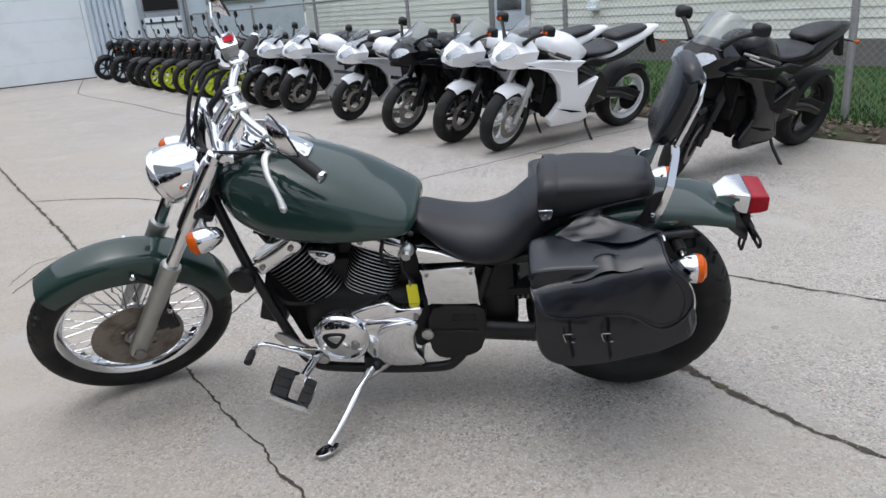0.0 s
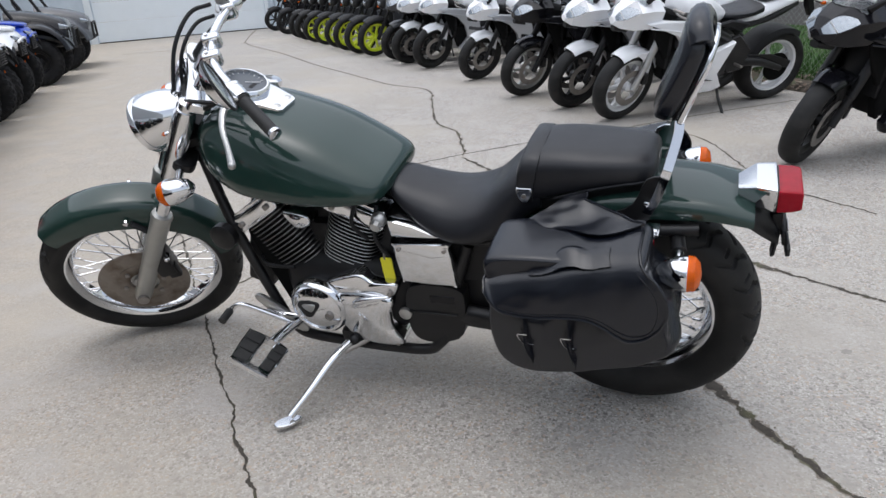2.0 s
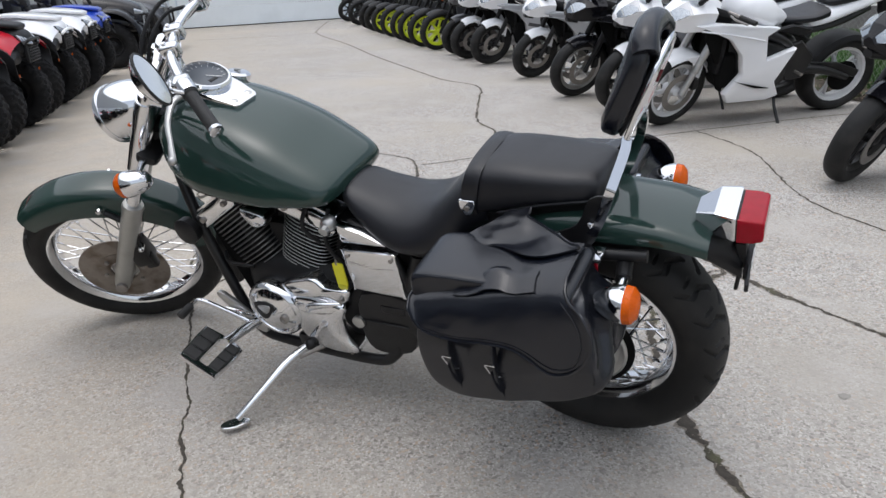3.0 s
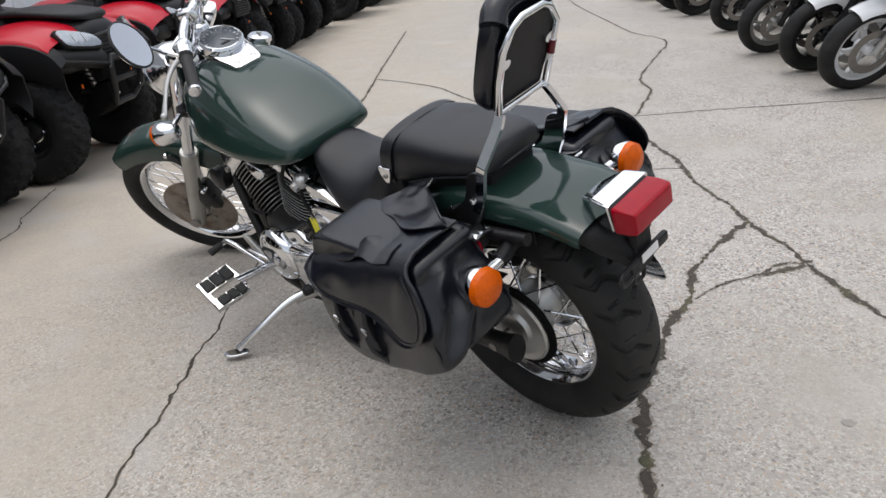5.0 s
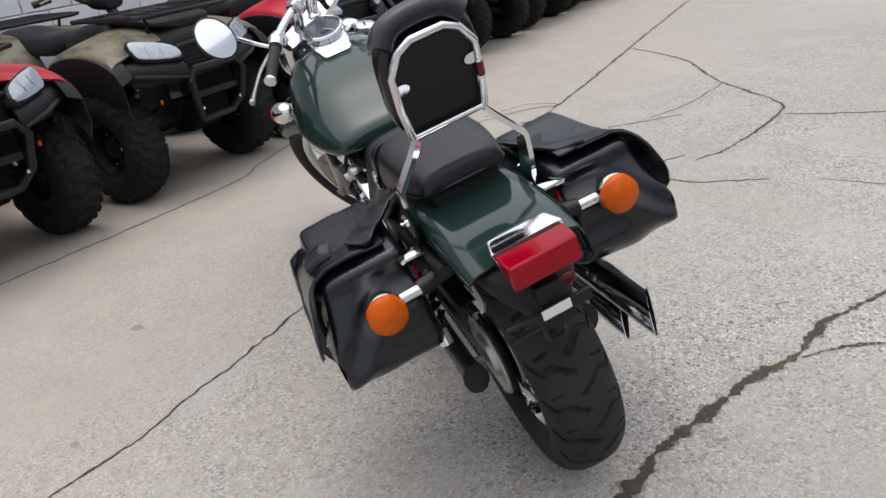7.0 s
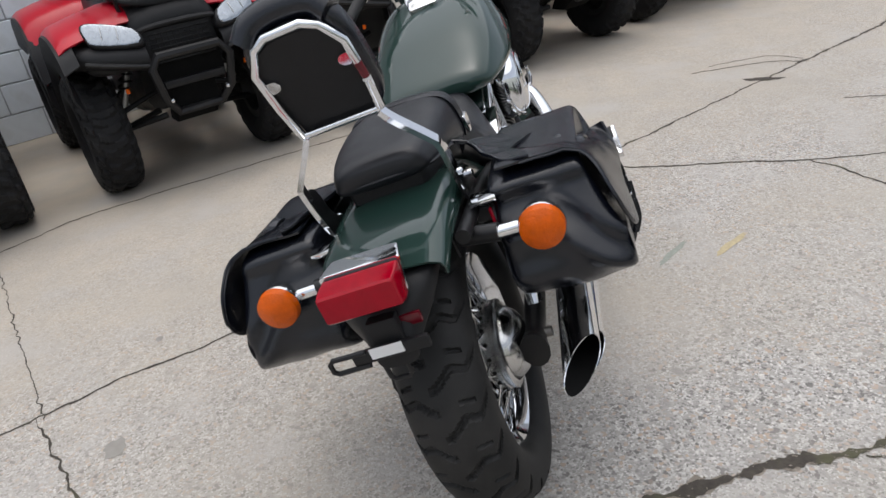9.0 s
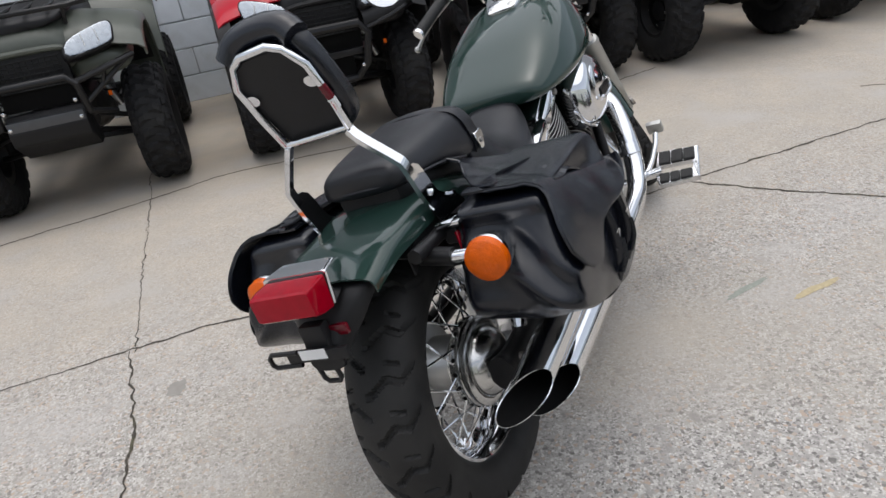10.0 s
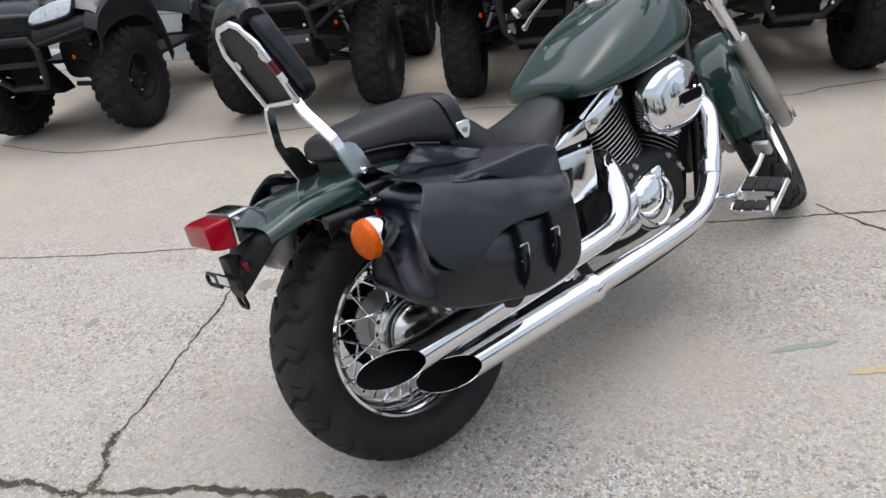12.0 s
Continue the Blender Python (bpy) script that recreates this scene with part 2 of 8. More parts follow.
def joined(*bms):
    out = bms[0]
    for other in bms[1:]:
        me = bpy.data.meshes.new("scrap")
        other.to_mesh(me)
        other.free()
        out.from_mesh(me)
        bpy.data.meshes.remove(me)
    return out


def box(cx, cy, cz, sx, sy, sz, bevel=0.0, segs=2, m=None):
    bm = bmesh.new()
    bmesh.ops.create_cube(bm, size=1, matrix=Matrix.Translation((cx, cy, cz)) @ Matrix.Diagonal((sx, sy, sz, 1)))
    if bevel:
        bmesh.ops.bevel(bm, geom=bm.edges[:], offset=bevel, segments=segs, affect="EDGES", profile=0.6)
    return turned(bm, m) if m is not None else bm


def rings(loops, closed=False, cap=True):
    """A skin over rings of points, all with the same count."""
    bm = bmesh.new()
    vs = [[bm.verts.new(p) for p in loop] for loop in loops]
    n = len(vs[0])
    for a, b in zip(vs, vs[1:] + (vs[:1] if closed else [])):
        for i in range(n):
            bm.faces.new((a[i], a[(i + 1) % n], b[(i + 1) % n], b[i]))
    if cap and not closed:
        bm.faces.new(vs[0][::-1])
        bm.faces.new(vs[-1])
    return bm


def sheet(rows):
    """A skin over open rows of points."""
    bm = bmesh.new()
    vs = [[bm.verts.new(p) for p in row] for row in rows]
    for a, b in zip(vs, vs[1:]):
        for i in range(len(a) - 1):
            bm.faces.new((a[i], a[i + 1], b[i + 1], b[i]))
    return bm


def thick(bm, d):
    bmesh.ops.recalc_face_normals(bm, faces=bm.faces)
    bmesh.ops.solidify(bm, geom=bm.faces[:], thickness=d)
    return bm


def spline(points, per=6, closed=False):
    """Points along a smooth line through the given ones."""
    p = [Vector(q) for q in points]
    if len(p) < 3:
        return p
    out = []
    count = len(p) if closed else len(p) - 1
    for i in range(count):
        if closed:
            a, b, c, d = (p[(i + k - 1) % len(p)] for k in range(4))
        else:
            b, c = p[i], p[i + 1]
            a = p[i - 1] if i else b * 2 - c
            d = p[i + 2] if i + 2 < len(p) else c * 2 - b
        for k in range(per):
            t = k / per
            out.append(0.5 * ((2 * b) + (c - a) * t + (2 * a - 5 * b + 4 * c - d) * t * t + (3 * b - a - 3 * c + d) * t ** 3))
    if not closed:
        out.append(p[-1])
    return out


def tube(points, r, k=10, smooth=True, per=6, flat=1.0, closed=False, cap=True):
    """A tube along a line; r is one radius or one for each given point; flat squeezes its height."""
    pts = spline(points, per, closed) if smooth else [Vector(q) for q in points]
    if isinstance(r, (int, float)):
        rad = [r] * len(pts)
    else:
        steps = per if smooth and len(points) > 2 else 1
        rad = [r[min(int(i / steps), len(r) - 1)] + (r[min(int(i / steps) + 1, len(r) - 1)] - r[min(int(i / steps), len(r) - 1)]) * (i / steps % 1) for i in range(len(pts))]
    loops, side = [], None
    for i, q in enumerate(pts):
        if closed:
            way = (pts[(i + 1) % len(pts)] - pts[i - 1]).normalized()
        else:
            way = (pts[min(i + 1, len(pts) - 1)] - pts[max(i - 1, 0)]).normalized()
        if side is None:
            side = way.cross(Vector((0, 0, 1)) if abs(way.z) < 0.9 else Vector((1, 0, 0))).normalized()
        side = (side - way * side.dot(way)).normalized()
        up = side.cross(way)
        loops.append([q + (side * math.cos(a) + up * flat * math.sin(a)) * rad[i] for a in (2 * math.pi * j / k for j in range(k))])
    return rings(loops, closed, cap)


def lathe(profile, k=32, axis="y", centre=(0, 0, 0), start=0.0):
    """Turns (radius, height) pairs about an axis."""
    loops = []
    c = Vector(centre)
    for r, h in profile:
        loop = []
        for j in range(k):
            a = start + 2 * math.pi * j / k
            u, v = r * math.cos(a), r * math.sin(a)
            loop.append(c + Vector({"y": (u, h, v), "z": (u, v, h), "x": (h, u, v)}[axis]))
        loops.append(loop)
    return rings(loops)


def turn_ring(profile, k=48):
    """A closed profile of (radius, height) turned about y: a ring with no caps."""
    return rings([[Vector((r * math.cos(a), h, r * math.sin(a))) for r, h in profile] for a in (2 * math.pi * j / k for j in range(k))], closed=True)


def oval(x, w, z0, z1, n=2.4, k=28, taper=0.0, y=0.0, lean=0.0):
    """A rounded cross-section at x, from z0 to z1, half as wide as 2w, narrowing upwards by taper."""
    loop = []
    for j in range(k):
        a = 2 * math.pi * j / k
        c, s = math.cos(a), math.sin(a)
        c, s = math.copysign(abs(c) ** (2 / n), c), math.copysign(abs(s) ** (2 / n), s)
        loop.append(Vector((x + lean * s, y + w * c * (1 - taper * s), (z0 + z1) / 2 + s * (z1 - z0) / 2)))
    return loop


def body(stations, k=28, per=4):
    """A smooth body through stations of (x, half width, z0, z1, power, taper)."""
    st = spline([Vector((i, 0, 0)) for i in range(len(stations))], per)
    cols = list(zip(*stations))

    def along(col, t):
        i = min(int(t), len(col) - 2)
        f = t - i
        p = [col[max(i - 1, 0)], col[i], col[i + 1], col[min(i + 2, len(col) - 1)]]
        return 0.5 * (2 * p[1] + (p[2] - p[0]) * f + (2 * p[0] - 5 * p[1] + 4 * p[2] - p[3]) * f * f + (3 * p[1] - p[0] - 3 * p[2] + p[3]) * f ** 3)

    loops = []
    for q in st:
        v = [along(c, min(q.x, len(stations) - 1)) for c in cols]
        loops.append(oval(v[0], max(v[1], 0.002), v[2], v[3], v[4], k, v[5]))
    return rings(loops)


def slab(outline, y0, y1, bevel=0.0, segs=2, plane="xz", tip=None):
    """A plate with an outline in the xz (or xy, yz) plane between two depths."""
    bm = bmesh.new()
    put = {"xz": lambda a, b, d: (a, d, b), "xy": lambda a, b, d: (a, b, d), "yz": lambda a, b, d: (d, a, b)}[plane]
    lo = [bm.verts.new(put(a, b, y0)) for a, b in outline]
    hi = [bm.verts.new(put(a, b, y1)) for a, b in outline]
    bm.faces.new(lo[::-1])
    bm.faces.new(hi)
    for i in range(len(lo)):
        j = (i + 1) % len(lo)
        bm.faces.new((lo[i], lo[j], hi[j], hi[i]))
    bmesh.ops.recalc_face_normals(bm, faces=bm.faces)
    if bevel:
        bmesh.ops.bevel(bm, geom=bm.edges[:], offset=bevel, segments=segs, affect="EDGES", profile=0.6)
    if tip:
        c = Matrix.Translation(tip[0])
        turned(bm, c @ Matrix.Rotation(radians(tip[1]), 4, "Y") @ c.inverted())
    return bm


def rounded(pairs, per=5):
    return [(v.x, v.y) for v in spline([(a, b, 0) for a, b in pairs], per, closed=True)]


def rod(a, b, r, k=8, r2=None):
    return tube([a, b], [r, r2 if r2 is not None else r], k, smooth=False)


def ball(c, r, sx=1, sy=1, sz=1, u=20, v=12):
    bm = bmesh.new()
    bmesh.ops.create_uvsphere(bm, u_segments=u, v_segments=v, radius=r, matrix=Matrix.Translation(c) @ Matrix.Diagonal((sx, sy, sz, 1)))
    return bm


def tyre_mesh(radius, width, rim, power=2.3, around=72, across=16, tread=None):
    """A tyre about y. tread(angle share, -1 to 1 across) gives a depth below (or height over) the carcass."""
    rc = rim + (radius - rim) * 0.45
    loops = []
    for i in range(around):
        th = i / around
        loop = []
        for j in range(across + 1):
            ph = (j / across * 2 - 1) * radians(148)
            c, s = math.cos(ph), math.sin(ph)
            y = width / 2 * math.copysign(abs(s) ** (2 / power), s)
            r = rc + (radius - rc) * c ** (2 / power) if c > 0 else rc + (rc - rim) * c / 0.85
            if tread and c > 0:
                r -= tread(th, ph / radians(80))
            loop.append(Vector((r * math.cos(2 * math.pi * th), y, r * math.sin(2 * math.pi * th))))
        loops.append(loop)
    return rings(loops, closed=True)


def street_groove(th, s):
    """Cranked grooves of a road tyre, set off by half a pitch from side to side."""
    a = abs(s)
    if a > 0.95:
        return 0.0
    crank = 1.15 * a if a < 0.3 else 0.345 - 0.35 * (a - 0.3) if a < 0.58 else 0.247 + 1.25 * (a - 0.58)
    k = abs((th * 22 + crank + (0.5 if s > 0 else 0.0)) % 1.0 - 0.5)
    link = abs((th * 22 + 0.5 * crank + (0.0 if s > 0 else 0.5)) % 1.0 - 0.5) if 0.3 < a < 0.58 else 1.0
    deep = max(0.0, min(1.0, (0.085 - k) / 0.025), min(1.0, (0.05 - link) / 0.025) * 0.8)
    return 0.0085 * deep * min(1.0, (0.95 - a) / 0.1)


def knobs(th, s):
    """Raised lugs of an off-road tyre: staggered blocks on the crown, bars on the shoulders."""
    a = abs(s)
    if a > 1.05:
        return 0.0
    side = 0.5 if s > 0 else 0.0
    if a < 0.34:
        k = (th * 24 + side + 1.1 * a) % 1.0
        return -0.014 if 0.1 < k < 0.6 and a > 0.06 else 0.0
    if a < 0.68:
        k = (th * 24 + side + 0.45 + 0.8 * a) % 1.0
        return -0.015 if 0.12 < k < 0.62 and a > 0.4 else 0.0
    k = (th * 24 + side + 0.15) % 1.0
    return -0.016 if 0.16 < k < 0.66 and a > 0.74 else 0.0


LOT = pose(0, 0, 0, 0, 0, 45)    # across the yard is x, along it is y


# ---- the yard: ground, walls, house, fence ----
def flat_sheet(name, corners, mat, z=0.0, m=None, cuts=0):
    bm = bmesh.new()
    bm.faces.new([bm.verts.new((x, y, z)) for x, y in corners])
    if cuts:
        bmesh.ops.subdivide_edges(bm, edges=bm.edges[:], cuts=cuts, use_grid_fill=True)
    return part(name, bm, mat, m=m)


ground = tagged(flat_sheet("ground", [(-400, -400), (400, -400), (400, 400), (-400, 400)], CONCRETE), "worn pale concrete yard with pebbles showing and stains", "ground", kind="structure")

# grass strip between the yard and the house, a little proud of the concrete
edge_rows = []
for i in range(100):
    v = -12 + i * 0.4
    edge = 6.75 + 0.1 * noise.noise((v * 0.9, 3, 0)) + 0.05 * noise.noise((v * 4, 7, 0))
    edge_rows.append([(edge, v, -0.02), (edge + 0.03, v, 0.035), (edge + 0.25, v, 0.05 + 0.02 * noise.noise((v * 2, 1, 0))), (7.9, v, 0.06), (10.5, v, 0.09)])
lawn = tagged(part("lawn", sheet(edge_rows), GRASS, m=LOT), "strip of short green lawn behind the chain-link fence", "lawn", kind="structure")
soil_rows = [[(r[0][0] - 0.06, r[0][1], 0.004), (r[1][0] - 0.02, r[1][1], 0.042), (r[2][0] + 0.12, r[2][1], 0.062)] for r in edge_rows]
soil = tagged(part("soil_edge", sheet(soil_rows), SOIL, m=LOT), "brown soil edge with litter along the lawn", "soil", kind="structure")

rng = random.Random(4)
blades = bmesh.new()
for i in range(22000):
    v = rng.uniform(1.2, 13)
    u = 6.98 + (rng.random() ** 1.6) * 3.2
    h, a, b = rng.uniform(0.04, 0.11), rng.uniform(0, 6.28), rng.uniform(0.004, 0.008)
    dx, dy = math.cos(a) * b, math.sin(a) * b
    tip = (u + rng.uniform(-0.04, 0.04), v + rng.uniform(-0.04, 0.04), 0.05 + h)
    blades.faces.new([blades.verts.new(p) for p in ((u - dx, v - dy, 0.04), (u + dx, v + dy, 0.04), tip)])
tagged(part("grass_blades", blades, GRASS, m=LOT, sharp=0), "short green grass blades of the lawn", "grass", kind="stuff")
litter = bmesh.new()
for i in range(1500):
    v, u = rng.uniform(0.8, 9), 6.68 + abs(rng.gauss(0, 0.2))
    s, a, z = rng.uniform(0.012, 0.032), rng.uniform(0, 6.28), 0.03 + max(0, min(0.06, (u - 6.68) * 0.3))
    c = Vector((u, v, z))
    e, f = Vector((math.cos(a), math.sin(a), rng.uniform(-0.4, 0.4))) * s, Vector((-math.sin(a), math.cos(a), rng.uniform(-0.4, 0.4))) * s * 0.6
    litter.faces.new([litter.verts.new(p) for p in (c - e, c - f, c + e, c + f)])
tagged(part("leaf_litter", litter, LEAF, m=LOT, sharp=0), "dry brown leaves lying along the lawn edge", "leaves", kind="stuff")

# block wall behind the quad bikes
wall_west = tagged(part("wall_west", box(-2.22, 7, 1.9, 0.3, 30.2, 3.8), MORTAR, m=LOT), "white painted concrete block wall", "wall", kind="structure")
# end wall of the yard with the garage door
END = 21.2
wall_north = tagged(part("wall_north", joined(box(-1.0, END + 0.15, 1.9, 2.1, 0.3, 3.8), box(7.45, END + 0.15, 1.9, 6.1, 0.3, 3.8), box(2.22, END + 0.15, 3.4, 4.36, 0.298, 0.8)), METALWALL, m=LOT), "pale blue painted wall round the garage door", "wall", kind="structure")
door_1 = tagged(thing("door_1", "closed white sectional garage door with faint panel grooves", "garage door", m=LOT), kind="structure")
for i in range(6):
    part("panel", box(2.22, END + 0.06, 0.02 + 0.25 + i * 0.5, 4.33, 0.06, 0.496, 0.006, 1), DOORPAINT, door_1)
part("bottom_seal", box(2.22, END + 0.05, 0.012, 4.33, 0.05, 0.022), PLASTIC, door_1)
trim_1 = tagged(thing("trim", "pale blue ribbed steel panels beside the garage door", "trim", m=LOT), kind="structure")
for i in range(6):
    part("rib_panel", slab([(4.530 + i * 0.14, END), (4.560 + i * 0.14, END - 0.035), (4.620 + i * 0.14, END - 0.035), (4.650 + i * 0.14, END), (4.668 + i * 0.14, END)], 0, 3.6, plane="xy"), METALWALL, trim_1)
part("corner_post", box(5.56, END - 0.05, 1.8, 0.34, 0.1, 3.6, 0.01), DOORPAINT, trim_1)
part("door_jamb", box(-0.05, END - 0.03, 1.5, 0.16, 0.09, 3.0, 0.01), DOORPAINT, trim_1)
part("door_jamb", box(4.44, END - 0.02, 1.5, 0.09, 0.06, 3.0, 0.008), DOORPAINT, trim_1)
window_1 = tagged(thing("window_1", "dark shop window in a grey frame", "window", m=LOT), kind="structure")
part("window_frame", box(8.46, END - 0.02, 2.2, 1.72, 0.07, 1.2, 0.01), GALV, window_1)
part("pane", box(8.46, END - 0.055, 2.2, 1.6, 0.02, 1.08), WINDOWGLASS, window_1)
sign = thing("display_board", "dark display board over a white panel on grey legs", "board", m=LOT @ pose(6.28, END - 0.35, 0, 0, 0, 0))
part("frame", box(0, 0, 1.82, 0.98, 0.05, 0.62, 0.012), GALV, sign)
part("face", box(0, -0.03, 1.82, 0.9, 0.012, 0.54), PLASTIC, sign, "dark face")
part("lower_panel", box(0, 0, 1.12, 0.95, 0.03, 0.52, 0.008), DOORPAINT, sign, "white lower panel")
part("panel_bar", box(0, -0.024, 1.24, 0.95, 0.016, 0.05, 0.004), CHARCOAL, sign)
for x in (-0.45, 0.45):
    part("leg", box(x, 0.03, 0.75, 0.05, 0.05, 1.5, 0.008), GALV, sign)
pole = thing("drain_pipe", "grey steel drain pipe standing against the wall", "pipe", m=LOT @ pose(6.99, END - 0.1, 0))
part("pipe", rod((0, 0, 0), (0, 0, 3.5), 0.055, 14), GALV, pole)
for z in (0.6, 1.9):
    part("clip", turn_ring([(0.055, -0.02), (0.062, -0.02), (0.062, 0.02), (0.055, 0.02)], 14), GALV, pole, m=pose(0, 0, z, 90, 0, 0))

# house beyond the fence
house = thing("house", "cream house with horizontal siding on a grey foundation", "house", m=LOT @ pose(0.3, 0, 0))
part("foundation", box(11.05, 5.4, 0.2, 2.02, 31.2, 0.42), FOUNDATION, house)
part("wall", box(11.13, 5.4, 1.9, 2.02, 31.0, 3.0), SIDING, house)
for i in range(22):
    part("siding_board", slab([(10.118, 0.4 + i * 0.125), (10.085, 0.402 + i * 0.125), (10.1, 0.53 + i * 0.125), (10.118, 0.53 + i * 0.125)], -10, 20.85), SIDING, house)
hd = part("storm_door", box(10.06, 11.2, 1.5, 0.06, 0.94, 2.1, 0.01), METALWALL, house, "pale blue storm door")
part("pane", box(10.025, 11.2, 1.7, 0.02, 0.72, 1.5), WINDOWGLASS, hd)
part("door_casing", joined(box(10.06, 11.76, 1.5, 0.07, 0.16, 2.2, 0.01), box(10.06, 10.68, 1.5, 0.07, 0.07, 2.2, 0.01)), GALV, house, "grey door casing")
part("wall_vent", joined(box(10.04, 8.99, 0.95, 0.1, 0.2, 0.16, 0.015), box(9.985, 8.99, 0.9, 0.04, 0.22, 0.05, 0.01)), DOORPAINT, house, "small white wall vent")
part("step", box(9.8, 11.2, 0.2, 0.5, 1.3, 0.4, 0.01), FOUNDATION, house)

# chain-link fence
fence = thing("chain_link_fence", "galvanised chain-link fence with round posts", "fence", m=LOT)
for v in (-3.7, -0.35, 3.0, 6.28, 9.72, 13.05, 16.4, 19.8):
    part("post", joined(rod((7.15, v, 0), (7.15, v, 1.42), 0.03, 12), ball((7.15, v, 1.43), 0.034, u=12, v=6)), GALV, fence)
part("top_rail", rod((7.15, -6, 1.38), (7.15, 21.1, 1.38), 0.02, 8), GALV, fence)
wire = bmesh.new()
for i in range(520):
    v = -6 + i * 0.062
    for s in (1, -1):
        a, b = Vector((7.15 + 0.003 * s, v, 0.06)), Vector((7.15 + 0.003 * s, v + s * 1.3, 1.36))
        if b.y > 21.1 or b.y < -6:
            continue
        w = Vector((0, 0.0019, 0))
        x = Vector((0.0017, 0, 0))
        vs = [wire.verts.new(p) for p in (a - w, a + x, a + w, b - w, b + x, b + w)]
        for f in ((0, 1, 4, 3), (1, 2, 5, 4), (2, 0, 3, 5)):
            wire.faces.new([vs[k] for k in f])
tagged(part("wire_mesh", wire, GALV, fence, sharp=0), kind="stuff")


# ---- the green cruiser ----
LEAN_ON_STAND, HEADING = radians(13.6), radians(4.0)
fwd = Vector((-math.cos(HEADING), -math.sin(HEADING), 0))
side_h = Vector((math.sin(HEADING), -math.cos(HEADING), 0))
left_v = side_h * math.cos(LEAN_ON_STAND) - Vector((0, 0, 1)) * math.sin(LEAN_ON_STAND)
up_v = Vector((0, 0, 1)) * math.cos(LEAN_ON_STAND) + side_h * math.sin(LEAN_ON_STAND)
HERO = Matrix.Translation((0.997, 2.968, 0)) @ Matrix((fwd, left_v, up_v)).transposed().to_4x4()
PIVOT = Vector((1.6, 0, 0.3))
STEER = Matrix.Translation(PIVOT + Vector((0.018, -0.004, 0.014))) @ Matrix.Rotation(radians(34), 4, Vector((-0.559, 0, 0.829))) @ Matrix.Translation(-PIVOT)
bike = thing("motorcycle", "dark green cruiser motorcycle with black saddlebags leaning on its side stand", "motorcycle", m=HERO)


def spoked_wheel(name, parent, m, radius, width, rim, hub_r, hub_w, count, tread_around, label):
    """A wheel about its own y axis: hub, rim, spokes and tyre."""
    w = part(name, lathe([(0.012, -hub_w - 0.02), (0.02, -hub_w - 0.015), (hub_r * 0.55, -hub_w), (hub_r, -hub_w + 0.004), (hub_r, -hub_w + 0.012), (hub_r * 0.7, -hub_w + 0.022),
                          (hub_r * 0.7, hub_w - 0.022), (hub_r, hub_w - 0.012), (hub_r, hub_w - 0.004), (hub_r * 0.55, hub_w), (0.02, hub_w + 0.015), (0.012, hub_w + 0.02)], 28), SATIN, parent, label, m=m)
    hw = width * 0.31
    part("rim", turn_ring([(rim + 0.014, hw), (rim + 0.014, hw - 0.006), (rim - 0.002, hw - 0.012), (rim - 0.006, hw * 0.55), (rim - 0.011, hw * 0.4), (rim - 0.011, -hw * 0.4), (rim - 0.006, -hw * 0.55),
                           (rim - 0.002, -hw + 0.012), (rim + 0.014, -hw + 0.006), (rim + 0.014, -hw), (rim + 0.004, -hw - 0.002), (rim - 0.012, -hw * 0.7), (rim - 0.018, -hw * 0.42), (rim - 0.018, hw * 0.42), (rim - 0.012, hw * 0.7), (rim + 0.004, hw + 0.002)], 72), CHROME, w)
    tread = street_groove if tread_around else None
    part("tyre", tyre_mesh(radius, width, rim + 0.008, 2.35 if width > 0.14 else 2.1, tread_around or 96, 80 if tread_around else 18, tread), TYRE, w, "black road tyre with slanted grooves", sharp=28)
    meshes = []
    for s in (1, -1):
        for cross in (1, -1):
            a = rod((hub_r * 0.93 * math.cos(cross * 0.5), s * (hub_w - 0.008), hub_r * 0.93 * math.sin(cross * 0.5)), ((rim - 0.014), s * 0.006, 0), 0.0025, 6)
            tip = rod(((rim - 0.014), s * 0.006, 0), ((rim - 0.036), s * 0.009, cross * 0.006), 0.0036, 6)
            meshes.append(joined(a, tip))
    first = {}
    for i in range(count):
        k = i % 4
        turn = Matrix.Rotation(2 * math.pi * i / count, 4, "Y")
        if k not in first:
            first[k] = part("spoke", meshes[k], CHROME, w, m=turn)
        else:
            part("spoke", first[k].data, None, w, m=turn)
    return w


AXLE_F, AXLE_R = Vector((1.662, 0, 0.308)), Vector((0.006, -0.006, 0.329))
front_wheel = spoked_wheel("front_wheel", bike, STEER @ Matrix.Translation(AXLE_F), 0.329, 0.112, 0.243, 0.042, 0.05, 40, 300, "chrome laced front wheel")
part("brake_disc", turn_ring([(0.148, 0.066), (0.148, 0.071), (0.075, 0.071), (0.075, 0.066)], 64), DISC, front_wheel, "rust-stained brake disc")
part("disc_carrier", turn_ring([(0.084, 0.064), (0.086, 0.0735), (0.052, 0.077), (0.047, 0.074), (0.047, 0.064)], 40), DISC, front_wheel)
part("hub_cover", lathe([(0.046, 0.05), (0.046, 0.064), (0.036, 0.065), (0.034, 0.079), (0.024, 0.083), (0.014, 0.083)], 28), SATIN, front_wheel, "dull alloy hub end")
for i in range(6):
    part("disc_bolt", lathe([(0.008, 0.074), (0.008, 0.082), (0.005, 0.084)], 8, "y", (0.066 * math.cos(i * 1.047), 0, 0.066 * math.sin(i * 1.047))), STEEL, front_wheel)
rear_wheel = spoked_wheel("rear_wheel", bike, Matrix.Translation(AXLE_R), 0.316, 0.16, 0.195, 0.09, 0.062, 40, 700, "chrome laced rear wheel")
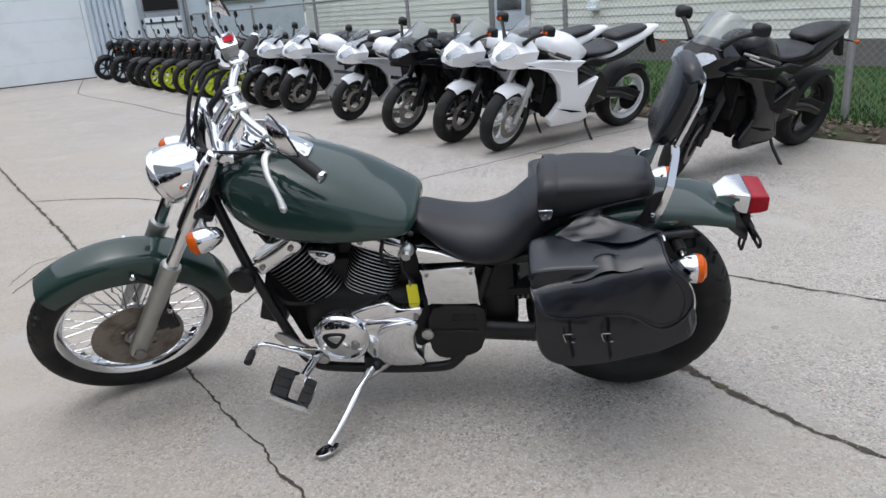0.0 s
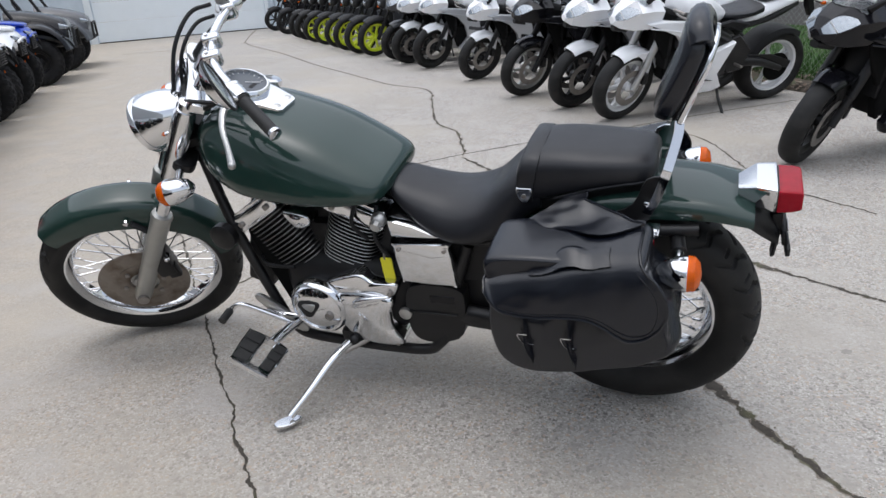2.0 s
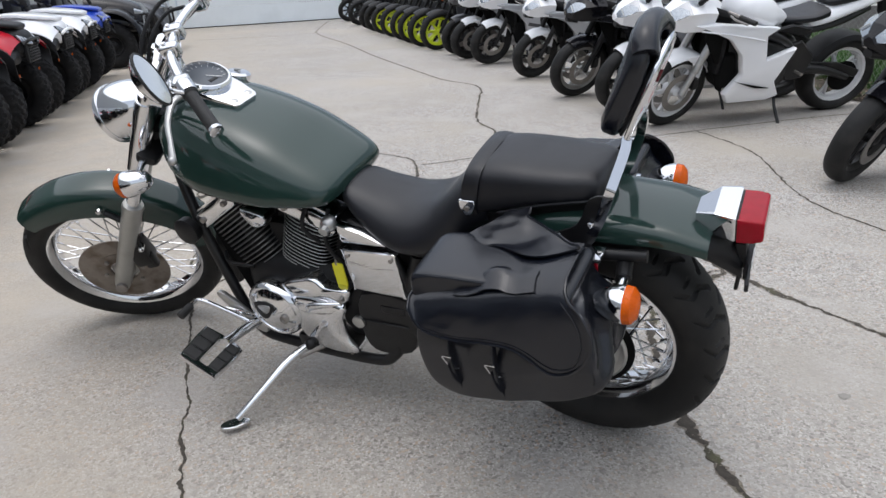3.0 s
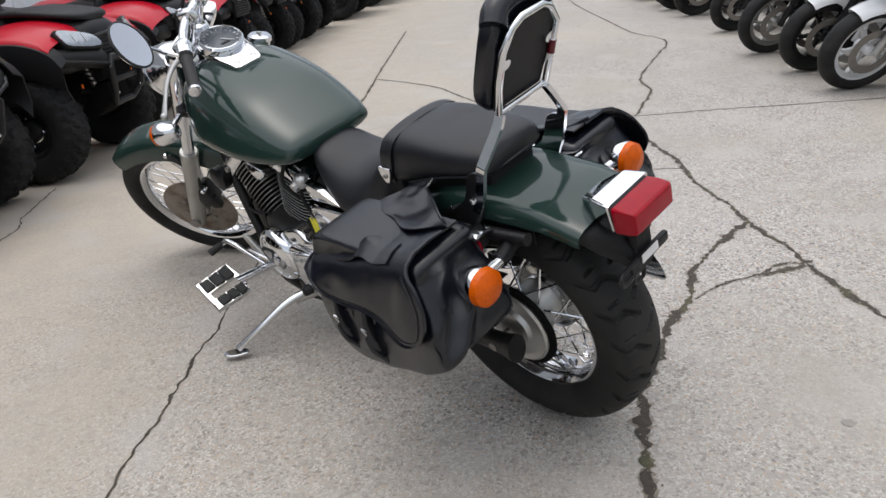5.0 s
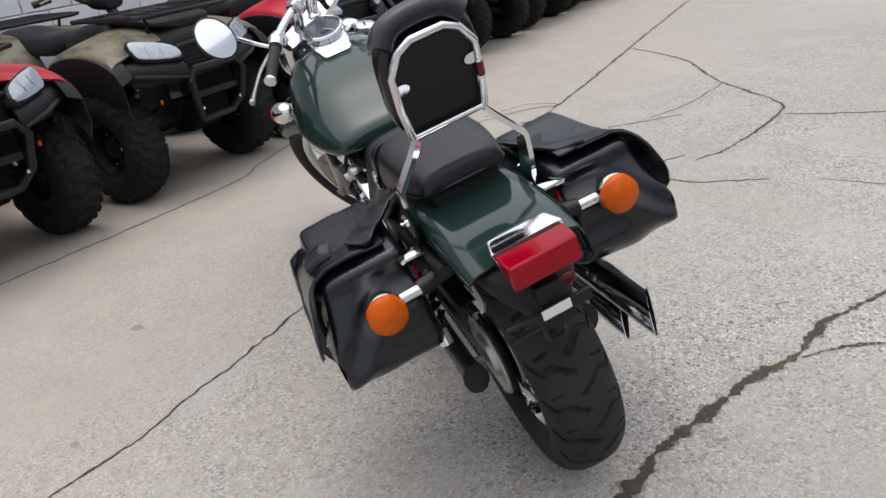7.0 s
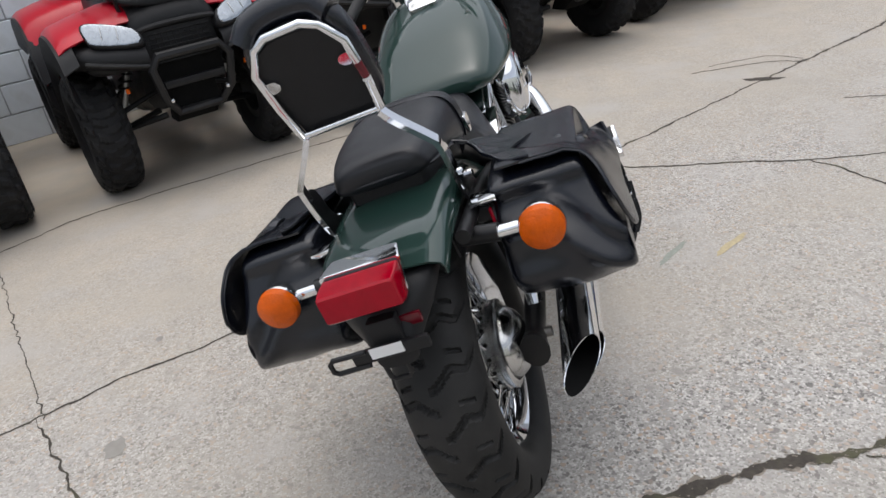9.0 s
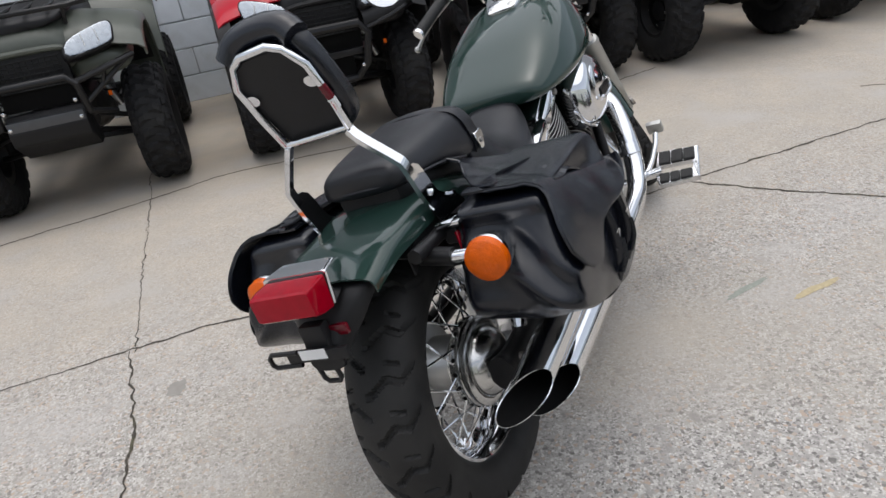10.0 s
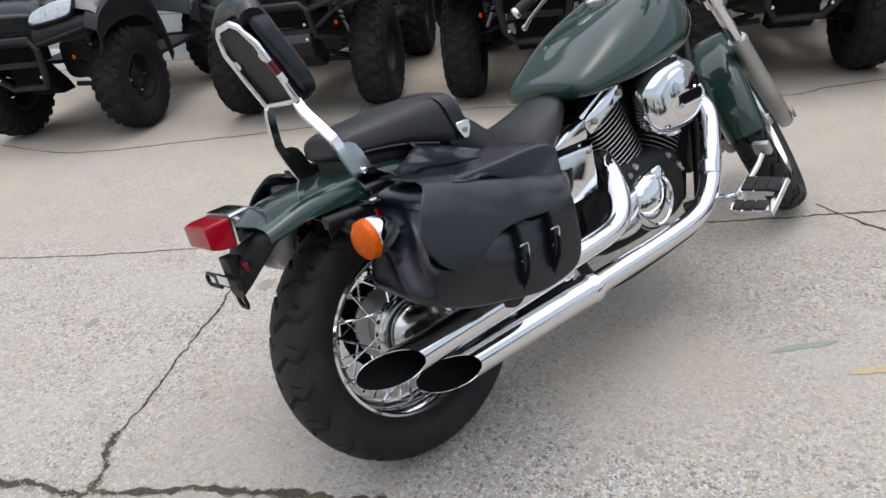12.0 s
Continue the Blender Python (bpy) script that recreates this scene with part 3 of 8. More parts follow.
drum = part("brake_drum", lathe([(0.068, -0.02), (0.07, -0.03), (0.088, -0.036), (0.094, -0.04), (0.094, -0.06), (0.09, -0.063), (0.09, -0.067), (0.094, -0.069), (0.094, -0.075), (0.088, -0.079), (0.08, -0.079), (0.079, -0.07), (0.03, -0.07)], 56), POLISHED, rear_wheel, "polished rear brake drum")
# Flattened black balls on the flange paint the shade of its holes.
hole_dot = None
for i in range(20):
    turn = Matrix.Rotation(2 * math.pi * i / 20, 4, "Y")
    if hole_dot is None:
        hole_dot = part("spoke_head", ball((0.0945, -0.05, 0), 0.0045, 0.4, 1, 1, 8, 6), DEEPBLACK, drum, m=turn)
    else:
        part("spoke_head", hole_dot.data, None, drum, m=turn)
part("brake_plate", lathe([(0.0775, -0.07), (0.077, -0.083), (0.072, -0.092), (0.062, -0.104), (0.045, -0.113), (0.026, -0.119), (0.018, -0.121), (0.016, -0.15)], 44), POLISHED, rear_wheel, "polished domed brake plate")
part("brake_arm", slab(rounded([(0.02, -0.02), (0.1, -0.04), (0.12, -0.03), (0.11, -0.015), (0.03, 0.012), (0.0, 0.01)]), -0.128, -0.12), STEEL, rear_wheel)
part("sprocket", turn_ring([(0.115, 0.074), (0.115, 0.081), (0.05, 0.081), (0.05, 0.074)], 42), DEEPBLACK, rear_wheel)
part("sprocket_hub", lathe([(0.05, 0.06), (0.07, 0.066), (0.07, 0.074), (0.02, 0.09)], 24), BLACK, rear_wheel)
part("hub_cover", lathe([(0.098, 0.082), (0.1, 0.088), (0.094, 0.093), (0.086, 0.091), (0.08, 0.086), (0.055, 0.088), (0.05, 0.1), (0.03, 0.104), (0.018, 0.106)], 40), SATIN, rear_wheel, "dull alloy hub cover")
part("rear_axle", rod((0, -0.17, 0), (0, 0.17, 0), 0.011, 10), STEEL, rear_wheel)


def front(name, bm, mat, label="", parent=None, sharp=38):
    return part(name, turned(bm, STEER), mat, parent or bike, label, sharp)


# fork and headlamp, square to the bike and then turned with the bars
RAKE = Vector((-0.568, 0, 0.823))
for s in (1, -1):
    y = 0.1 * s
    foot = Vector((1.674, y, 0.29))
    fork = front("fork_leg", joined(tube([foot - RAKE * 0.03, foot, foot + RAKE * 0.06, foot + RAKE * 0.375, foot + RAKE * 0.387, foot + RAKE * 0.4], [0.024, 0.029, 0.03, 0.031, 0.034, 0.03], 16, smooth=False)), FORKGREY, "dull grey alloy fork slider")
    front("stanchion", rod(foot + RAKE * 0.39, foot + RAKE * 0.58, 0.021, 14), CHROME, parent=fork)
    front("fork_cover", tube([foot + RAKE * 0.555, foot + RAKE * 0.56, foot + RAKE * 0.80, foot + RAKE * 0.82], [0.024, 0.029, 0.03, 0.027], 16, smooth=False), CHROME, "chrome fork cover", parent=fork)
    front("fork_cap", tube([foot + RAKE * 0.82, foot + RAKE * 0.845, foot + RAKE * 0.85], [0.024, 0.024, 0.016], 16, smooth=False), CHROME, parent=fork)
    front("axle_nut", lathe([(0.02, 0.03 * s), (0.02, 0.04 * s), (0.01, 0.042 * s)], 12, "y", foot), STEEL, parent=fork)
    front("pinch_bolt", rod(foot + Vector((0.0, -0.02, -0.02)), foot + Vector((0.032, -0.02, -0.025)), 0.006, 8), STEEL, parent=fork)
caliper = front("brake_caliper", joined(box(1.55, 0.085, 0.40, 0.06, 0.07, 0.1, 0.012, 2, None), box(1.535, 0.1, 0.36, 0.04, 0.03, 0.06, 0.008)), BLACK, "black brake caliper")
front("banjo", lathe([(0.009, 0.1), (0.009, 0.125), (0.006, 0.13)], 8, "y", (1.52, 0, 0.44)), CHROME, parent=caliper)
for z, plate in ((0.0, "lower_clamp"), (0.22, "upper_clamp")):
    c = Vector((1.29, 0, 0.80)) + RAKE * z
    front(plate, slab(rounded([(c.x - 0.03, -0.125), (c.x, -0.143), (c.x + 0.034, -0.125), (c.x + 0.03, 0), (c.x + 0.034, 0.125), (c.x, 0.143), (c.x - 0.03, 0.125), (c.x - 0.042, 0)]), c.z - 0.013, c.z + 0.013, 0.004, 2, "xy", tip=(c, -34)), CHROME if z else BLACK, "chrome top clamp" if z else "")
front("stem_nut", lathe([(0.024, 0.98), (0.024, 1.0), (0.012, 1.006)], 6, "z", (1.125, 0, 0)), CHROME)
LAMP = Matrix.Translation((1.325, 0.01, 0.89)) @ Matrix.Rotation(radians(-12), 4, "Z") @ Matrix.Rotation(radians(16), 4, "Y")
lamp = front("headlamp", turned(lathe([(0.014, -0.112), (0.035, -0.106), (0.058, -0.085), (0.074, -0.052), (0.082, -0.015), (0.083, 0.012), (0.0815, 0.028)], 40, "x"), LAMP), CHROME, "chrome bullet headlamp")
front("lens", turned(lathe([(0.079, 0.026), (0.074, 0.042), (0.06, 0.056), (0.035, 0.066), (0.004, 0.07)], 36, "x"), LAMP), HEADGLASS, "clear headlamp glass", parent=lamp)
front("lamp_ring", turned(turn_ring([(0.0835, 0.02), (0.086, 0.026), (0.085, 0.036), (0.078, 0.04), (0.078, 0.02)], 40), LAMP @ Matrix.Rotation(radians(-90), 4, "Z")), CHROME, parent=lamp)
front("lamp_bracket", box(1.25, 0.0, 0.83, 0.05, 0.16, 0.03, 0.008), BLACK, parent=lamp)
for s in (1, -1):
    c = Vector((1.31, 0.02 + 0.215 * s, 0.815))
    sig = front("front_indicator", lathe([(0.008, -0.055), (0.022, -0.045), (0.034, -0.015), (0.038, 0.015), (0.036, 0.022)], 24, "x", c), CHROME, "chrome front indicator with amber lens")
    front("lens", lathe([(0.036, 0.02), (0.034, 0.034), (0.024, 0.045), (0.003, 0.05)], 24, "x", c), AMBER, "amber lens", parent=sig)
    front("stalk", rod((1.30, 0.1 * s, 0.80), c + Vector((-0.005, -0.03 * s, -0.008)), 0.011, 10), CHROME, parent=sig)

# handlebar
MID = 0.016
for s in (-1, 1):
    y = MID + 0.04 * s
    riser = front("riser", tube([(1.17, y, 0.968), (1.163, y, 0.985), (1.155, y, 0.995), (1.1, y, 1.05), (1.092, y, 1.058)], [0.023, 0.023, 0.0185, 0.0185, 0.022], 16, smooth=False), CHROME, "tall chrome handlebar riser")
    front("riser_clamp", box(1.092, y, 1.063, 0.05, 0.032, 0.044, 0.011, 3, None), CHROME, parent=riser)
    front("riser_bolt", lathe([(0.006, 0.02), (0.006, 0.03)], 8, "z", (1.1, y, 1.06)), CHROME, parent=riser)
bar_pts = [(0.961, MID + 0.34, 1.02), (0.99, MID + 0.285, 1.036), (1.02, MID + 0.23, 1.05), (1.052, MID + 0.165, 1.06), (1.078, MID + 0.1, 1.063), (1.09, MID + 0.05, 1.064), (1.092, MID, 1.064),
           (1.09, MID - 0.05, 1.064), (1.078, MID - 0.1, 1.063), (1.052, MID - 0.165, 1.06), (1.02, MID - 0.23, 1.05), (0.99, MID - 0.285, 1.036), (0.961, MID - 0.34, 1.02)]
bar = front("handlebar", tube(bar_pts, 0.0125, 12), CHROME, "wide chrome handlebar")
for s in (1, -1):
    a, b = Vector((1.022, MID + 0.226 * s, 1.05)), Vector((0.961, MID + 0.342 * s, 1.02))
    d = b - a
    grip = front("grip", tube([a, a + d * 0.02, a + d * 0.05, b], [0.02, 0.02, 0.0165, 0.0165], 16, smooth=False), RUBBER, "black rubber grip", parent=bar)
    front("bar_end", tube([b - d * 0.02, b, b + d * 0.06, b + d * 0.08], [0.0165, 0.018, 0.018, 0.012], 16, smooth=False), CHROME, parent=bar)
    perch = front("lever_perch", tube([a + d * -0.32, a + d * -0.25, a + d * -0.02], [0.02, 0.025, 0.022], 14, smooth=False), CHROME, "chrome switch housing", parent=bar)
    front("switch_block", box(1.045, MID + 0.188 * s, 1.052, 0.045, 0.045, 0.05, 0.014, 3), CHROME, parent=bar)
    front("lever", tube([(1.05, MID + 0.2 * s, 1.04), (1.078, MID + 0.225 * s, 1.035), (1.088, MID + 0.28 * s, 1.023), (1.083, MID + 0.335 * s, 1.005), (1.082, MID + 0.374 * s, 0.987)], [0.01, 0.011, 0.0085, 0.0075, 0.0105], 10, flat=0.65), SATIN, "polished lever", parent=bar)
    front("lever_ball", ball((1.082, MID + 0.377 * s, 0.986), 0.0105, u=12, v=8), SATIN, parent=bar)
    arm = front("mirror_arm", tube([(1.03, MID + 0.232 * s, 1.06), (1.055, MID + 0.245 * s, 1.09), (1.068, MID + 0.28 * s, 1.15), (1.055, MID + 0.325 * s, 1.188)], 0.006, 8), CHROME, parent=bar)
    aim = Matrix.Translation((1.028, MID + 0.343 * s, 1.19)) @ Vector((-0.97, -0.2 if s > 0 else -0.03, 0.2)).to_track_quat("Z", "Y").to_matrix().to_4x4() @ Matrix.Diagonal((0.95, 1.0, 1, 1))
    front("mirror_shell", turned(lathe([(0.012, -0.03), (0.035, -0.025), (0.056, -0.01), (0.064, 0.0), (0.0645, 0.004), (0.0605, 0.0045)], 36, "z"), aim), CHROME, "chrome round mirror shell", parent=arm)
    front("mirror_edge", turned(turn_ring([(0.0648, 0.0), (0.0655, 0.004), (0.061, 0.006), (0.0605, 0.003)], 36), aim @ Matrix.Rotation(radians(90), 4, "X")), RUBBER, parent=arm)
    front("mirror_face", turned(lathe([(0.0605, 0.0005), (0.0605, 0.0035), (0.002, 0.0036)], 32, "z"), aim), MIRROR, "mirror glass", parent=arm)
reservoir = front("brake_reservoir", box(1.05, MID - 0.235, 1.085, 0.05, 0.065, 0.045, 0.008), SATIN, "silver brake fluid reservoir", parent=bar)
front("reservoir_lid", box(1.05, MID - 0.235, 1.11, 0.054, 0.07, 0.008, 0.003), CHROME, parent=reservoir)
front("reservoir_label", box(1.045, MID - 0.235, 1.1155, 0.03, 0.03, 0.002), REDPAINT, parent=reservoir)
front("clutch_cable", tube([(1.085, MID + 0.2, 1.04), (1.15, MID + 0.15, 1.025), (1.2, MID + 0.08, 0.99), (1.235, 0.0, 0.93), (1.2, -0.05, 0.82), (1.12, -0.08, 0.76)], 0.0055, 8), PLASTIC)
front("throttle_cable", tube([(1.09, MID - 0.19, 1.045), (1.14, MID - 0.165, 1.052), (1.19, MID - 0.115, 1.025), (1.225, -0.06, 0.965), (1.235, 0.0, 0.88), (1.2, 0.03, 0.8)], 0.0055, 8), PLASTIC)
front("brake_hose", tube([(1.09, MID - 0.21, 1.07), (1.15, MID - 0.185, 1.075), (1.21, MID - 0.12, 1.035), (1.25, -0.04, 0.96), (1.29, 0.06, 0.84), (1.42, 0.1, 0.66), (1.5, 0.11, 0.5), (1.53, 0.11, 0.44)], 0.006, 8), PLASTIC)
front("wire_loom", tube([(1.06, MID - 0.16, 1.05), (1.12, -0.1, 1.03), (1.18, -0.085, 0.985), (1.215, -0.07, 0.93), (1.24, -0.03, 0.84)], 0.0105, 8), PLASTIC)
front("wire_loom", tube([(1.06, MID + 0.17, 1.04), (1.12, MID + 0.14, 1.0), (1.19, 0.1, 0.955), (1.225, 0.0, 0.94), (1.22, -0.08, 0.94)], 0.009, 8), PLASTIC)

# front mudguard, following the wheel
fr_rows = []
for i in range(25):
    t = i / 24
    a = radians(58 + t * 118)
    edge = 0.055 + 0.02 * math.sin(math.pi * min(1, t * 1.2)) + 0.012 * t
    row = []
    for j in range(13):
        q = (j / 12 * 2 - 1)
        y = 0.076 * math.copysign(min(1, abs(q) * 1.25) ** 0.85, q)
        drop = edge * max(0, abs(q) - 0.45) ** 1.5 * 2.4 + 0.012 * q * q
        r = 0.357 - drop + 0.012 * (1 - t)
        row.append(AXLE_F + Vector((math.cos(a) * r, y * (0.82 + 0.18 * math.sin(math.pi * min(1, t * 0.9 + 0.12))), math.sin(a) * r)))
    fr_rows.append(row)
guard = front("front_mudguard", thick(sheet(fr_rows), 0.003), GREEN, "dark green front mudguard", sharp=60)
for s in (1, -1):
    front("mudguard_bracket", tube([(1.56, 0.085 * s, 0.60), (1.53, 0.09 * s, 0.56), (1.50, 0.1 * s, 0.52)], 0.012, 8, flat=0.5), BLACK, parent=guard)
    front("bracket_bolt", lathe([(0.009, 0.0), (0.009, 0.01 * s), (0.005, 0.013 * s)], 8, "y", (1.57, 0.083 * s, 0.61)), CHROME, parent=guard)

# frame
frame_part = part("main_frame", joined(rod((1.215, 0, 0.86), (1.285, 0, 0.75), 0.034, 16), tube([(1.2, 0, 0.84), (1.0, 0, 0.74), (0.75, 0, 0.66), (0.55, 0, 0.6)], 0.024, 12)), BLACK, bike, "black steel frame")
for s in (1, -1):
    part("down_tube", tube([(1.25, 0.03 * s, 0.79), (1.17, 0.09 * s, 0.56), (1.075, 0.125 * s, 0.3), (1.03, 0.135 * s, 0.22), (0.94, 0.145 * s, 0.198), (0.62, 0.145 * s, 0.192), (0.54, 0.14 * s, 0.225), (0.5, 0.13 * s, 0.3), (0.46, 0.12 * s, 0.45), (0.42, 0.11 * s, 0.56)], 0.0165, 12), BLACK, frame_part)
    part("seat_rail", tube([(0.62, 0.09 * s, 0.62), (0.4, 0.12 * s, 0.58), (0.1, 0.135 * s, 0.64), (-0.15, 0.125 * s, 0.655)], 0.014, 10), BLACK, frame_part)
    part("swingarm", tube([(0.5, 0.12 * s, 0.33), (0.3, 0.135 * s, 0.325), (0.02, 0.14 * s, 0.328), (-0.05, 0.14 * s, 0.33)], [0.028, 0.024, 0.022, 0.03], 12, flat=1.3), BLACK, frame_part, "black swingarm")
    shock = part("shock_absorber", rod((0.17, 0.155 * s, 0.61), (0.06, 0.155 * s, 0.37), 0.017, 12), CHROME, frame_part, "black spring shock absorber")
    helix = [Vector((0.16, 0.155 * s, 0.59)).lerp(Vector((0.08, 0.155 * s, 0.42)), t / 60) + Vector((math.cos(t * 0.9) * 0.026, math.sin(t * 0.9) * 0.026, 0)) for t in range(61)]
    part("spring", tube(helix, 0.0045, 6, smooth=False), BLACK, shock)
part("radiator", box(1.095, 0, 0.5, 0.09, 0.17, 0.32, 0.012, 2, Matrix.Translation((1.12, 0, 0.5)) @ Matrix.Rotation(radians(-20), 4, "Y") @ Matrix.Translation((-1.12, 0, -0.5))), PLASTIC, bike, "black radiator")
# Added filler: a black box darkens the gap between frame and engine.
part("front_fill", box(1.035, 0, 0.42, 0.12, 0.19, 0.3, 0.02, 2, Matrix.Translation((1.035, 0, 0.42)) @ Matrix.Rotation(radians(16), 4, "Y") @ Matrix.Translation((-1.035, 0, -0.42))), DEEPBLACK, bike, "black filler between frame and engine")
part("horn", joined(lathe([(0.02, -0.02), (0.04, -0.015), (0.042, 0.012), (0.03, 0.02)], 20, "y", (1.185, 0.13, 0.545)), rod((1.2, 0.05, 0.56), (1.185, 0.12, 0.545), 0.012)), BLACK, bike, "black round horn")

# tank, dial and cap
tank = part("fuel_tank", body([(1.212, 0.035, 0.79, 0.84, 2.4, 0), (1.195, 0.085, 0.755, 0.885, 2.6, 0.05), (1.13, 0.15, 0.72, 0.922, 2.7, 0.12), (1.03, 0.188, 0.7, 0.93, 3.1, 0.2), (0.92, 0.197, 0.69, 0.898, 3.3, 0.2), (0.81, 0.19, 0.684, 0.852, 3.5, 0.19),
                               (0.72, 0.172, 0.682, 0.8, 3.5, 0.15), (0.66, 0.152, 0.684, 0.764, 3.3, 0.12), (0.636, 0.132, 0.69, 0.746, 3.0, 0.08), (0.626, 0.1, 0.7, 0.732, 2.6, 0)], 40, 6), GREEN, bike, "dark green metallic teardrop fuel tank", sharp=180)
part("tank_seam", tube([(1.1, 0.135, 0.722), (0.95, 0.16, 0.7), (0.8, 0.15, 0.695), (0.7, 0.11, 0.692), (0.655, 0.06, 0.692)], 0.006, 6), BLACK, tank)
TILT = Matrix.Translation((1.046, -0.002, 0.963)) @ Matrix.Rotation(radians(-23), 4, "Y") @ Matrix.Diagonal((1.18, 1.18, 1, 1))
console = part("speedometer", turned(lathe([(0.03, -0.035), (0.052, -0.025), (0.057, -0.005), (0.057, 0.012), (0.053, 0.018), (0.049, 0.018), (0.048, 0.01)], 40, "z"), TILT), CHROME, tank, "chrome speedometer with dark dial")
part("dial", turned(lathe([(0.0485, 0.008), (0.0485, 0.0105), (0.001, 0.0105)], 40, "z"), TILT), DIAL, console)
for i in range(15):
    a = radians(215 - i * 18)
    part("tick", turned(box(0, 0.041, 0.0115, 0.0008 if i % 2 else 0.0014, 0.006, 0.0008), TILT @ Matrix.Rotation(a - radians(180), 4, "Z")), INK, console)
part("needle", turned(box(0, 0.018, 0.0125, 0.0018, 0.036, 0.0008), TILT @ Matrix.Rotation(radians(130), 4, "Z")), INK, console)
part("odometer", turned(box(-0.02, 0, 0.0115, 0.008, 0.024, 0.0008), TILT), PLASTIC, console)
plate_shape = [(0.05, -0.047), (0.01, -0.056), (-0.06, -0.05), (-0.108, -0.039), (-0.116, -0.03), (-0.116, 0.03), (-0.108, 0.039), (-0.06, 0.05), (0.01, 0.056), (0.05, 0.047)]
cons2 = part("console_plate", turned(slab(plate_shape, -0.03, -0.004, 0.006, 2, "xy"), TILT @ Matrix.Translation((0, 0, 0.004))), CHROME, tank, "chrome tank console")
for y in (0.024, -0.024):
    part("console_button", turned(lathe([(0.008, -0.006), (0.008, 0.0), (0.005, 0.002)], 12, "z", (-0.098, y, 0)), TILT), SATIN, cons2)
cap = part("fuel_cap", turned(lathe([(0.03, -0.012), (0.032, -0.004), (0.036, 0.0), (0.036, 0.012), (0.03, 0.018), (0.004, 0.02)], 28, "z"), Matrix.Translation((1.058, -0.13, 0.917)) @ Matrix.Rotation(radians(14), 4, "X") @ Matrix.Rotation(radians(-12), 4, "Y")), CHROME, tank, "chrome fuel cap")
part("cap_lock", box(1.054, -0.134, 0.939, 0.022, 0.006, 0.006, 0.002), SATIN, cap)

# seats
seat = part("rider_seat", body([(0.648, 0.05, 0.68, 0.712, 2.4, 0), (0.62, 0.085, 0.655, 0.712, 2.6, 0.1), (0.55, 0.112, 0.6, 0.692, 2.8, 0.22), (0.46, 0.136, 0.566, 0.676, 2.9, 0.25), (0.37, 0.142, 0.57, 0.696, 3.0, 0.22),
                                (0.30, 0.132, 0.6, 0.756, 3.0, 0.16), (0.252, 0.117, 0.64, 0.79, 3.0, 0.1), (0.215, 0.11, 0.66, 0.79, 2.8, 0.1)], 36, 5), VINYL, bike, "black vinyl rider seat", sharp=180)
pill = part("pillion_seat", body([(0.272, 0.108, 0.69, 0.79, 3.2, 0.06), (0.25, 0.115, 0.685, 0.816, 3.4, 0.08), (0.18, 0.117, 0.704, 0.824, 3.6, 0.08), (0.1, 0.114, 0.728, 0.82, 3.6, 0.08), (0.03, 0.106, 0.74, 0.815, 3.6, 0.1), (-0.02, 0.094, 0.745, 0.81, 3.6, 0.1), (-0.042, 0.085, 0.75, 0.802, 3.4, 0.08), (-0.051, 0.066, 0.76, 0.79, 3, 0)], 40, 4), VINYL, bike, "black vinyl pillion pad", sharp=180)
part("seat_piping", tube([(0.18, 0.117, 0.718), (0.1, 0.114, 0.741), (0.03, 0.106, 0.753), (-0.02, 0.094, 0.757), (-0.047, 0.055, 0.763), (-0.047, -0.055, 0.763), (-0.02, -0.094, 0.757), (0.03, -0.106, 0.753), (0.1, -0.114, 0.741), (0.18, -0.117, 0.718)], 0.0035, 6), VINYL, pill)
part("seat_base", body([(0.24, 0.1, 0.655, 0.72, 4, 0), (0.14, 0.1, 0.69, 0.74, 4, 0), (0.05, 0.092, 0.705, 0.755, 4, 0), (-0.012, 0.08, 0.712, 0.765, 4, 0), (-0.03, 0.068, 0.718, 0.765, 4, 0)], 28, 3), PLASTIC, pill, "black plastic seat base")
strap_pts = [(0.252, 0.119, 0.712), (0.25, 0.121, 0.735), (0.243, 0.121, 0.765), (0.238, 0.115, 0.793), (0.234, 0.095, 0.816), (0.232, 0.05, 0.826), (0.231, 0, 0.829), (0.232, -0.05, 0.826), (0.234, -0.095, 0.816), (0.238, -0.115, 0.793), (0.243, -0.121, 0.765), (0.25, -0.121, 0.735), (0.252, -0.119, 0.712)]
strap_rows = [[p + Vector((d, 0, -0.002 - 9 * d * d)) for d in (-0.019, -0.016, 0, 0.016, 0.019)] for p in spline(strap_pts, 5)]
strap = part("seat_strap", thick(sheet(strap_rows), 0.004), VINYL, pill, "black grab strap across the seat")
for s in (1, -1):
    stud = part("strap_stud", slab([(0.231, 0.748), (0.269, 0.748), (0.269, 0.73), (0.257, 0.708), (0.243, 0.708), (0.231, 0.73)], 0.121 * s, 0.129 * s, 0.0015, 1), CHROME, strap, "chrome strap buckle")
    part("stud_screw", lathe([(0.006, 0.126 * s), (0.006, 0.132 * s)], 8, "y", (0.25, 0, 0.727)), STEEL, strap)

# rear mudguard
rr_rows = []
